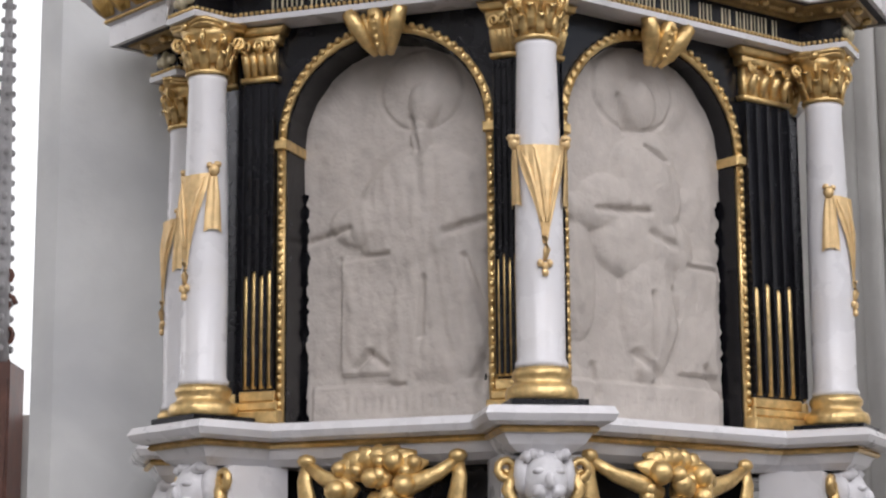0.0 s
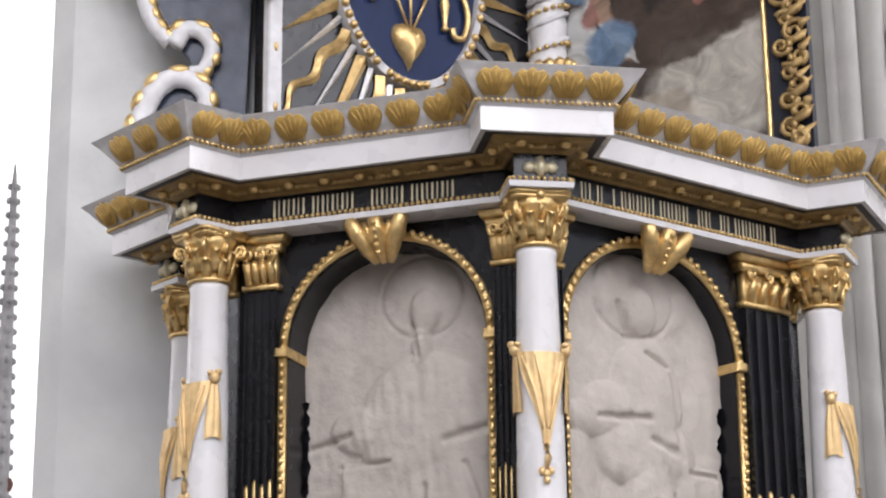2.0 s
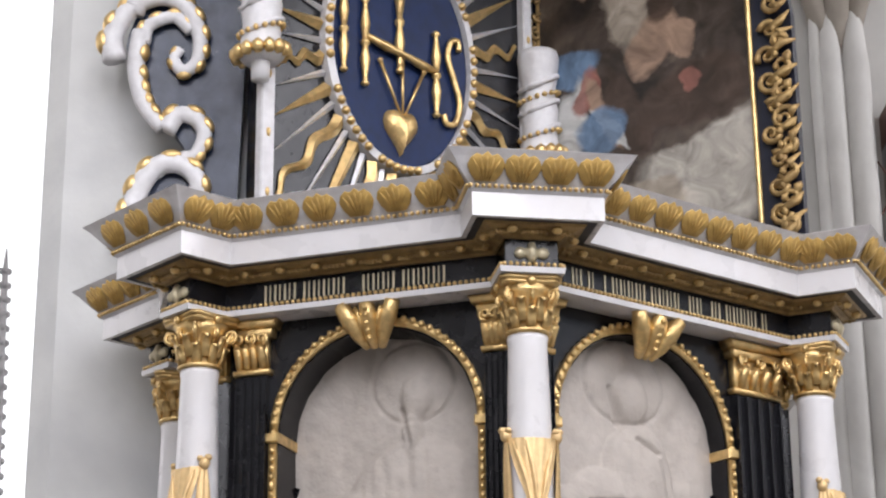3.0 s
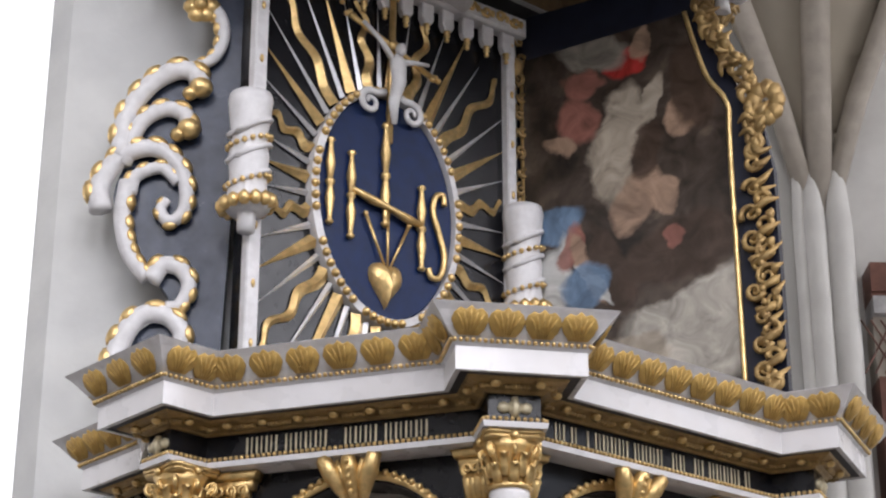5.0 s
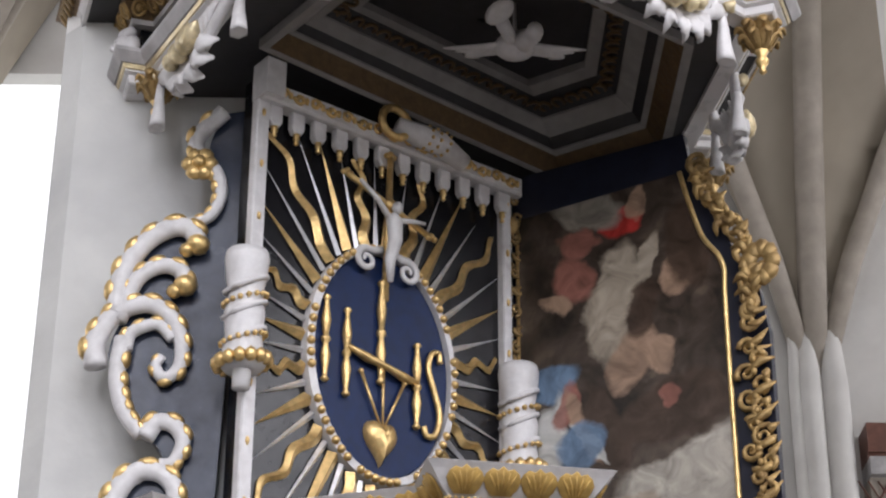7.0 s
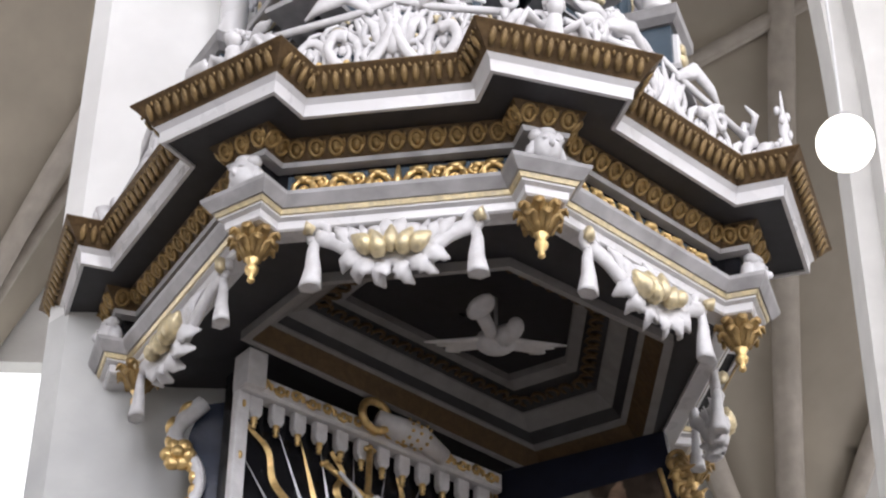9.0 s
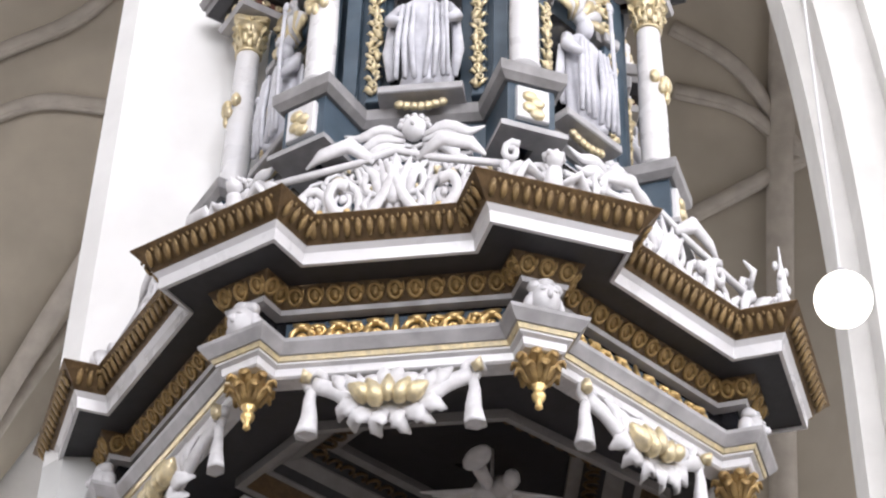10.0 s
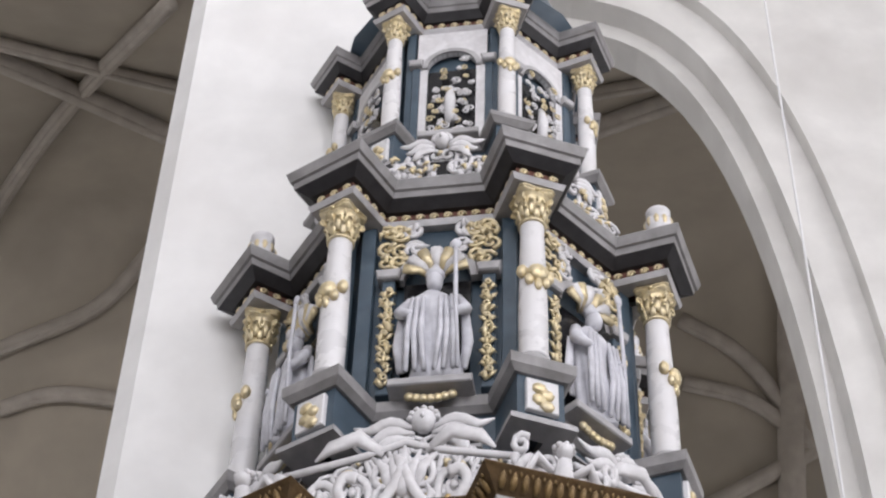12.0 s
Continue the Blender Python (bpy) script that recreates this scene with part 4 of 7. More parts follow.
def oval(k, n=48, a=OA, b=OB):
    return [(OU + (a + k) * math.cos(2 * math.pi * i / n), OZ + (b + k) * math.sin(2 * math.pi * i / n)) for i in range(n)]


bm = bmesh.new()
bevel_prism(bm, oval(-0.004), 0, 0.018, 0.004, MB)
disc = part("oval_field", bm, NAVY, mono, "deep blue oval field")
bm = bmesh.new()
pin, pout = oval(-0.002), oval(0.020)
sec = [[bm.verts.new(MB @ Vector((*p, w))) for p, w in ((a, 0.0), (a, 0.034), (b, 0.030), (b, 0.0))] for a, b in zip(pin, pout)]
for i in range(len(sec)):
    a, b = sec[i], sec[(i + 1) % len(sec)]
    for k in range(4):
        bm.faces.new((a[k], b[k], b[(k + 1) % 4], a[(k + 1) % 4]))
part("oval_rim", bm, CARVED, mono, "white oval rim")
beadmesh = None
for i in range(64):
    a = 2 * math.pi * i / 64
    if i % 16 in (3, 4, 12):
        continue
    p = MB @ Vector((OU + (OA + 0.010) * math.cos(a), OZ + (OB + 0.010) * math.sin(a), 0.034))
    if beadmesh is None:
        bm = bmesh.new()
        blob(bm, (0, 0, 0), (0.0125, 0.0125, 0.0125), Matrix(), 8, 5)
        beadmesh = part("rim_bead", bm, GOLD, mono, "gilded bead", True)
        beadmesh.location = p
    else:
        like(beadmesh, T(*p), mono)
# rays: gilded straight, gilded wavy and thin silvered, each cut off at the frame
rnd = random.Random(3)
NR = 48
for i in range(NR):
    a = 2 * math.pi * (i + 0.5) / NR
    d = Vector((math.cos(a) * OA, math.sin(a) * OB)).normalized()
    p0 = Vector((OU + (OA + 0.022) * math.cos(a), OZ + (OB + 0.022) * math.sin(a)))
    lim = []
    if d.x > 0.01:
        lim.append((ML / 2 - 0.055 - p0.x) / d.x)
    if d.x < -0.01:
        lim.append((-ML / 2 + 0.045 - p0.x) / d.x)
    if d.y > 0.01:
        lim.append((4.60 - p0.y) / d.y)
    if d.y < -0.01:
        lim.append((3.28 - p0.y) / d.y)
    kind = ("silver", "wavy", "silver", "straight")[i % 4]
    Lr = min(min(lim), {"silver": 0.36, "wavy": 0.40, "straight": 0.44}[kind] * rnd.uniform(0.92, 1.05))
    side = Vector((-d.y, d.x))
    n = 30 if kind == "wavy" else 4
    w0 = {"silver": 0.0105, "wavy": 0.020, "straight": 0.020}[kind]
    bm = bmesh.new()
    left, right, mid = [], [], []
    for k in range(n + 1):
        t = k / n
        c = p0 + d * (Lr * t) + side * (0.017 * math.sin(t * 4.6 * math.pi) * (0.4 + 0.6 * t) if kind == "wavy" else 0)
        w = w0 * (1 - t * 0.55 if kind == "wavy" else 1 - t) if k < n else 0.0008
        left.append(bm.verts.new(MB @ Vector((*(c + side * w), 0.006))))
        right.append(bm.verts.new(MB @ Vector((*(c - side * w), 0.006))))
        mid.append(bm.verts.new(MB @ Vector((*c, 0.006 + w * 0.9))))
    for k in range(n):
        bm.faces.new((left[k], mid[k], mid[k + 1], left[k + 1]))
        bm.faces.new((mid[k], right[k], right[k + 1], mid[k + 1]))
    part("ray", bm, SILVER if kind == "silver" else GOLD, mono, {"silver": "thin silvered ray", "wavy": "wavy gilded flame ray", "straight": "straight gilded ray"}[kind])
# monogram of turned rods, heart with three nails
def baluster(x, z0, z1, r=0.0095, w=0.03, name="rod", parent=disc):
    bm = bmesh.new()
    h = z1 - z0
    lathe(bm, [(r * 0.7, 0), (r * 1.3, h * 0.03), (r * 0.7, h * 0.06), (r * 0.8, h * 0.12), (r * 1.5, h * 0.3), (r * 0.8, h * 0.44), (r * 1.4, h * 0.47), (r * 1.4, h * 0.5), (r * 0.8, h * 0.53), (r * 1.5, h * 0.7), (r * 0.8, h * 0.88), (r * 0.7, h * 0.94), (r * 1.4, h * 0.97), (r * 0.8, h)], 12, MB @ T(x, z0, w) @ Matrix.Rotation(radians(-90), 4, "X"))
    return part(name, bm, GOLD, parent, "turned gilded rod", True)


baluster(OU - 0.195, 3.86, 4.12)
baluster(OU - 0.125, 3.835, 4.10)
baluster(OU + 0.115, 3.80, 4.06)
baluster(OU - 0.01, 3.90, 4.22, 0.010)
bm = bmesh.new()
tube(bm, [(OU - 0.125, 3.985, 0.034), (OU - 0.06, 3.965, 0.038), (OU, 3.955, 0.04), (OU + 0.06, 3.94, 0.038), (OU + 0.115, 3.935, 0.034)], [0.008, 0.014, 0.009, 0.014, 0.008], 8, MB)
part("cross_rod", bm, GOLD, disc, "turned gilded rod", True)
bm = bmesh.new()
tube(bm, smooth_line([(OU + 0.195, 4.02, 0.03), (OU + 0.19, 4.05, 0.03), (OU + 0.165, 4.04, 0.03), (OU + 0.155, 3.99, 0.03), (OU + 0.175, 3.93, 0.03), (OU + 0.195, 3.86, 0.03), (OU + 0.18, 3.80, 0.03), (OU + 0.15, 3.79, 0.03), (OU + 0.14, 3.815, 0.03)]), 0.009, 8, MB)
part("letter_curve", bm, GOLD, disc, "curved gilded letter", True)
for dx in (-0.075, 0.0, 0.072):
    bm = bmesh.new()
    tube(bm, [(OU + dx, 3.925 if dx else 3.95, 0.03), (OU + dx * 0.1, 3.78, 0.03)], [0.0055, 0.0035], 6, MB)
    blob(bm, (OU + dx, 3.925 if dx else 3.95, 0.03), (0.009, 0.009, 0.008), MB, 6, 4)
    part("nail", bm, GOLD, disc, "gilded nail", True)
bm = bmesh.new()
hp = []
for i in range(28):
    t = 2 * math.pi * i / 28
    hp.append((OU - 0.003 + 0.0034 * 16 * math.sin(t) ** 3, 3.738 + 0.0046 * (13 * math.cos(t) - 5 * math.cos(2 * t) - 2 * math.cos(3 * t) - math.cos(4 * t))))
rings = [[bm.verts.new(MB @ Vector((OU + (x - OU) * k, 3.738 + (z - 3.738) * k, w))) for x, z in hp] for k, w in ((1, 0.018), (0.92, 0.034), (0.65, 0.048), (0.3, 0.053))]
for a, b in zip(rings, rings[1:]):
    for i in range(28):
        bm.faces.new((a[i], a[(i + 1) % 28], b[(i + 1) % 28], b[i]))
bm.faces.new(rings[-1])
part("heart", bm, GOLD, disc, "gilded heart", True)
# crucifix on two scrolls above the oval
bm = bmesh.new()
tube(bm, [(OU, 4.16, 0.03), (OU, 4.62, 0.045)], [0.011, 0.010], 8, MB)
tube(bm, [(OU - 0.15, 4.515, 0.045), (OU + 0.15, 4.40, 0.045)], [0.009, 0.009], 8, MB)
for u, z in ((OU - 0.15, 4.515), (OU + 0.15, 4.40), (OU, 4.62)):
    for k in (-1, 0, 1):
        blob(bm, (u + 0.012 * k, z + (0.008 if k == 0 else 0), 0.045), (0.010, 0.010, 0.009), MB, 6, 4)
blob(bm, (OU, 4.46, 0.05), (0.02, 0.02, 0.012), MB, 8, 5)
cross = part("cross", bm, GOLD, mono, "gilded cross", True)
bm = bmesh.new()
tube(bm, [(OU, 4.21, 0.055), (OU - 0.006, 4.27, 0.06), (OU + 0.004, 4.335, 0.07), (OU, 4.40, 0.07), (OU, 4.42, 0.07)], [0.009, 0.017, 0.023, 0.026, 0.012], 9, MB, 0.8)
blob(bm, (OU + 0.004, 4.437, 0.078), (0.016, 0.021, 0.018), MB, 8, 6)
for s, z in ((-1, 4.50), (1, 4.43)):
    tube(bm, [(OU + s * 0.02, 4.405, 0.07), (OU + s * 0.06, (4.405 + z) / 2, 0.068), (OU + s * 0.115, z, 0.06)], [0.010, 0.008, 0.006], 6, MB)
part("figure", bm, CARVED, mono, "plain white carved figure on the cross", True)
for s in (-1, 1):
    bm = bmesh.new()
    tube(bm, [(OU + s * 0.02, 4.31, 0.04), (OU + s * 0.05, 4.30, 0.04)] + spiral(OU + s * 0.072, 4.265, 0.036, 0.008, 90, -1.3 * s, 16, 0.04), [0.012] * 2 + [0.012 - 0.0004 * k for k in range(17)], 7, MB, 0.8)
    part("scroll", bm, CARVED, mono, "small white scroll with gilded edge", True)
# frame: side strips, top bar with fringed lambrequin
for s in (-1, 1):
    bm = bmesh.new()
    x0, x1 = (-ML / 2 - 0.005, -ML / 2 + 0.036) if s < 0 else (ML / 2 - 0.05, ML / 2 - 0.018)
    bevel_prism(bm, [(x0, 3.1), (x1, 3.1), (x1, 4.70), (x0, 4.70)], 0.001, 0.03, 0.005, MB)
    strip = part("side_strip", bm, CARVED, mono, "white frame strip with gilded studs")
    bm = bmesh.new()
    for k in range(9):
        blob(bm, ((x0 + x1) / 2, 3.3 + k * 0.165, 0.03), (0.007, 0.014, 0.006), MB, 6, 4)
    part("strip_stud", bm, GOLD, strip, "gilded studs", True)["kind"] = "stuff"
bm = bmesh.new()
for k in range(22):
    z = 3.35 + k * 0.062
    tube(bm, spiral(ML / 2 + 0.008 + 0.006 * (-1) ** k, z, 0.022, 0.005, 90 * k, 1.1, 9, 0.02), 0.0065, 5, MB)
part("side_foliage", bm, OLDGOLD, mono, "gilded carved foliage edge", True)
bm = bmesh.new()
bevel_prism(bm, [(-ML / 2, 4.655), (ML / 2 + 0.01, 4.655), (ML / 2 + 0.01, 4.715), (-ML / 2, 4.715)], 0.001, 0.055, 0.008, MB)
bar = part("top_bar", bm, CARVED, mono, "white carved top bar")
bm = bmesh.new()
for k in range(16):
    u = -ML / 2 + 0.06 + k * (ML - 0.1) / 15
    tube(bm, spiral(u, 4.686, 0.02, 0.004, 180 * (k % 2), 1.2, 9, 0.058), 0.006, 5, MB)
    blob(bm, (u + 0.024, 4.686, 0.058), (0.008, 0.014, 0.007), MB, 6, 4)
part("top_foliage", bm, GOLD, bar, "gilded foliage on the bar", True)
for k in range(12):
    u = -ML / 2 + 0.055 + k * (ML - 0.105) / 11
    bm = bmesh.new()
    w = 0.0215
    bevel_prism(bm, [(u + w, 4.655), (u + w, 4.605), (u + 0.012, 4.588), (u - 0.012, 4.588), (u - w, 4.605), (u - w, 4.655)][::-1], 0.012, 0.035, 0.004, MB)
    tab = part("lambrequin_tab", bm, CARVED, mono, "white hanging tab")
    bm = bmesh.new()
    lathe(bm, [(0.004, 0), (0.009, 0.006), (0.005, 0.014), (0.011, 0.02), (0.008, 0.028), (0.012, 0.034)], 8, MB @ T(u, 4.588, 0.024) @ Matrix.Rotation(radians(-90), 4, "X") @ T(0, 0, -0.034))
    part("tassel", bm, GOLD, tab, "small gilded tassel", True)
bm = bmesh.new()
box(bm, -ML / 2 - 0.008, -ML / 2 + 0.055, 4.66, 4.775, 0.001, 0.075, MB)
part("corner_block", bm, CARVED, mono, "white square corner block")
# rolled cloth at the middle of the top bar
bm = bmesh.new()
tube(bm, [(-0.02, 4.715, 0.075), (0.05, 4.70, 0.085), (0.13, 4.70, 0.085), (0.23, 4.675, 0.07)], [0.024, 0.036, 0.036, 0.028], 10, MB)
roll = part("cloth_roll", bm, CARVED, mono, "white rolled cloth ornament", True)
bm = bmesh.new()
tube(bm, [(-0.03 + 0.048 * math.cos(2 * math.pi * k / 16), 4.715 + 0.048 * math.sin(2 * math.pi * k / 16), 0.08) for k in range(17)], 0.013, 7, MB)
for u in (0.07, 0.10, 0.135):
    for k in range(10):
        a = 2 * math.pi * k / 10
        blob(bm, (u + 0.01 * math.sin(a), 4.70 + 0.037 * math.cos(a), 0.085 + 0.037 * math.sin(a)), (0.006,) * 3, MB, 6, 4)
part("roll_ring", bm, GOLD, roll, "gilded ring and bead rows", True)
# sleeves of wrapped cloth over rods at both sides
for u, z0, z1 in ((-ML / 2 - 0.022, 3.81, 4.15), (ML / 2 - 0.012, 3.735, 4.08)):
    bm = bmesh.new()
    r = 0.058
    lathe(bm, [(r * 0.8, 0), (r * 1.15, 0.02), (r * 0.95, 0.05), (r * 0.85, 0.1), (r * 0.95, 0.16), (r * 0.8, 0.22), (r * 0.95, 0.27), (r * 1.05, 0.325), (r * 0.98, 0.345), (r * 0.7, 0.335)], 18, MB @ T(u, z0, 0.045) @ Matrix.Rotation(radians(-90), 4, "X"))
    for k in range(3):
        tube(bm, [(u + r * 0.95 * math.cos(t), z0 + 0.10 + 0.075 * k + 0.03 * math.cos(t), 0.045 + r * 0.95 * math.sin(t)) for t in [2 * math.pi * q / 14 for q in range(15)]], 0.008, 6, MB)
    sl = part("cloth_sleeve", bm, CARVED, mono, "white wrapped cloth sleeve", True)
    bm = bmesh.new()
    for zz, rr in ((0.09, 1.0), (0.205, 0.98)):
        for q in range(16):
            t = 2 * math.pi * q / 16
            blob(bm, (u + r * rr * math.cos(t), z0 + zz + 0.02 * math.cos(t), 0.045 + r * rr * math.sin(t)), (0.0085,) * 3, MB, 6, 4)
    for q in range(14):
        t = 2 * math.pi * q / 14
        blob(bm, (u + r * 1.15 * math.cos(t), z0 + 0.025 + 0.01 * math.cos(t), 0.045 + r * 1.15 * math.sin(t)), (0.017, 0.022, 0.017), MB, 7, 5)
    part("sleeve_ring", bm, GOLD, sl, "gilded scalloped ring and beads", True)["kind"] = "stuff"
    bm = bmesh.new()
    lathe(bm, [(0.024, 0), (0.026, 0.06), (0.02, 0.08)], 12, MB @ T(u, z0 - 0.05, 0.045) @ Matrix.Rotation(radians(-90), 4, "X"))
    part("rod_end", bm, WHITE, sl, "white rod end", True)

# ---- carved wing beside the board ----
wing = thing("carved_wing", "dark blue board edged with white and gilded scrolls", "carved ornament", (-0.65, 5.05, 3.2))


def WP(px, py, w=0.0):
    return Vector((-0.853 + (px - 175) * 0.001335 + 0.65, 5.035 - w - 5.05, 3.95 - (py - 540) * 0.0017 - 3.2))


bm = bmesh.new()
outl = smooth_line([WP(*p) for p in ((250, 900), (262, 800), (330, 750), (300, 700), (240, 640), (205, 560), (235, 480), (240, 410), (300, 350), (380, 330), (405, 270), (380, 190), (408, 118))], 4)
ov = [bm.verts.new(v) for v in outl] + [bm.verts.new(WP(462, 110)), bm.verts.new(WP(430, 900))]
f = bm.faces.new(ov)
ext = bmesh.ops.extrude_face_region(bm, geom=[f])
bmesh.ops.translate(bm, verts=[v for v in ext["geom"] if isinstance(v, bmesh.types.BMVert)], vec=(0, 0.05, 0))
bmesh.ops.triangulate(bm, faces=[q for q in bm.faces if len(q.verts) > 4])
part("wing_board", bm, WING, wing, "glossy dark blue board")
SCROLLS = [
    ([(215, 500), (222, 430), (262, 372), (315, 342), (355, 345), (372, 368)], 17, 17, True, 1),
    ([(222, 510), (250, 440), (295, 412), (338, 418), (352, 442)], 14, 14, True, 1),
    ([(185, 590), (178, 548), (215, 498), (275, 480), (325, 500), (352, 545), (350, 590), (322, 608), (303, 588), (315, 570)], 19, 8, False, 1),
    ([(240, 560), (250, 530), (300, 515), (335, 540)], 12, 10, False, 1),
    ([(235, 540), (228, 600), (245, 660), (285, 705)], 15, 12, False, 0),
    ([(292, 708), (315, 682), (350, 688), (368, 715), (352, 748), (325, 752)], 16, 10, False, 1),
    ([(228, 880), (238, 815), (275, 768), (325, 765), (358, 792), (350, 828), (318, 832), (312, 808)], 19, 11, False, 1),
    ([(345, 335), (392, 320), (412, 280), (400, 238), (362, 205), (358, 170), (408, 122)], 9, 16, False, 0),
]
for pts, w0, w1, knob, side in SCROLLS:
    line = smooth_line([WP(x, y, 0.02) for x, y in pts], 5)
    n = len(line)
    K = 0.0017
    rad = [K * (w0 + (w1 - w0) * i / (n - 1)) for i in range(n)]
    bm = bmesh.new()
    tube(bm, line, rad, 8, up=Vector((0, 1, 0)), flat=0.9)
    sc = part("scroll", bm, CARVED, wing, "white carved scroll", True)
    bm = bmesh.new()
    acc = 0.0
    for i in range(1, n):
        acc += (line[i] - line[i - 1]).length
        if acc > rad[i] * 1.75:
            acc = 0
            d = (line[i] - line[i - 1]).normalized()
            nrm = Vector((-d.z, 0, d.x))
            blob(bm, line[i] + nrm * rad[i] * 0.66, (rad[i] * 1.22, rad[i] * 0.86, rad[i] * 0.72), Matrix(), 10, 6, (0, -math.atan2(d.z, d.x), 0))
    if knob:
        blob(bm, line[-1] + Vector((0, -0.01, -0.012)), (0.034, 0.032, 0.03), Matrix(), 10, 7)
        blob(bm, line[-1] + Vector((-0.028, -0.012, -0.03)), (0.022, 0.022, 0.02), Matrix(), 8, 6)
    part("gilt_edge", bm, GOLD, sc, "gilded scalloped edge", True)
bm = bmesh.new()
for k in range(6):
    a = 2 * math.pi * k / 6
    blob(bm, WP(365 + 20 * math.cos(a), 225 + 17 * math.sin(a), 0.03), (0.026, 0.018, 0.024), Matrix(), 8, 5)
blob(bm, WP(365, 225, 0.045), (0.02, 0.018, 0.02), Matrix(), 8, 5)
part("flower", bm, GOLD, wing, "gilded flower", True)

# ---- large dark painting on a shaped board ----
pic = thing("painting", "large dark religious painting in a shaped gilt-edged board", "painting", (0.6, 5.35, 3.1))
dirP = Vector((math.cos(radians(-30)), math.sin(radians(-30))))
QP = Vector((0.30, 5.52))
m0, PL = face_frame(QP, QP + dirP * 0.79)
PB = T(-0.6, -5.35, -3.1) @ m0
hl = PL / 2
bm = bmesh.new()
shape = [(-hl, 3.1), (hl, 3.1), (hl, 4.05), (hl - 0.02, 4.18), (hl - 0.09, 4.33), (hl - 0.11, 4.42), (hl - 0.19, 4.53), (hl - 0.22, 4.74), (-hl, 4.74)]
prism(bm, shape, -0.03, 0.0, PB)
board = part("board", bm, INK, pic, "dark blue shaped board")


def PU(px, py):
    """Place on the board of a spot of the composition (x 925 to 1320, y 235 to 870)."""
    return Vector((-hl + 0.02 + (px - 925) * 0.00166, 4.594 - (py - 330) * 0.00198 - (px - 925) * 0.00005))


PATCHES = [("haze", 1235, 800, 105, 95, 10), ("haze", 1150, 850, 70, 45, 0), ("haze", 1290, 730, 40, 70, 0), ("umber", 1170, 735, 80, 26, -12), ("umber", 1250, 680, 70, 45, 10), ("umber", 1220, 690, 95, 40, -10), ("blue", 985, 615, 52, 24, -15), ("white", 985, 700, 24, 60, 10), ("rose", 1015, 655, 20, 34, 20),
           ("flesh", 1045, 690, 14, 60, -25), ("umber", 1090, 700, 26, 70, -20), ("cream", 1095, 540, 34, 60, -10), ("flesh", 1140, 600, 34, 48, 30), ("flesh", 1195, 600, 22, 28, 0),
           ("cream", 1125, 470, 36, 55, 10), ("rose", 1035, 455, 34, 38, -30), ("flesh", 1000, 490, 30, 12, 25), ("red", 1130, 378, 32, 20, -15), ("flesh", 1160, 350, 14, 26, 10),
           ("flesh", 1230, 480, 26, 30, 20), ("rose", 1210, 665, 18, 16, 0), ("mist", 1060, 340, 70, 28, 25), ("mist", 1150, 280, 60, 22, 35), ("rose", 1045, 395, 36, 22, 10), ("umber", 1260, 430, 40, 70, 0),
           ("white", 1060, 720, 9, 42, -40), ("cream", 1130, 830, 50, 26, 5), ("blue", 1040, 720, 40, 30, -30), ("umber", 1165, 520, 22, 44, 15), ("cream", 1180, 440, 14, 34, 20)]
OILS = {"flesh": (0.30, 0.20, 0.14), "cream": (0.34, 0.29, 0.23), "blue": (0.12, 0.19, 0.29), "red": (0.36, 0.03, 0.025), "rose": (0.26, 0.11, 0.085),
        "umber": (0.055, 0.036, 0.026), "mist": (0.22, 0.20, 0.17), "white": (0.50, 0.50, 0.48), "haze": (0.40, 0.37, 0.32)}


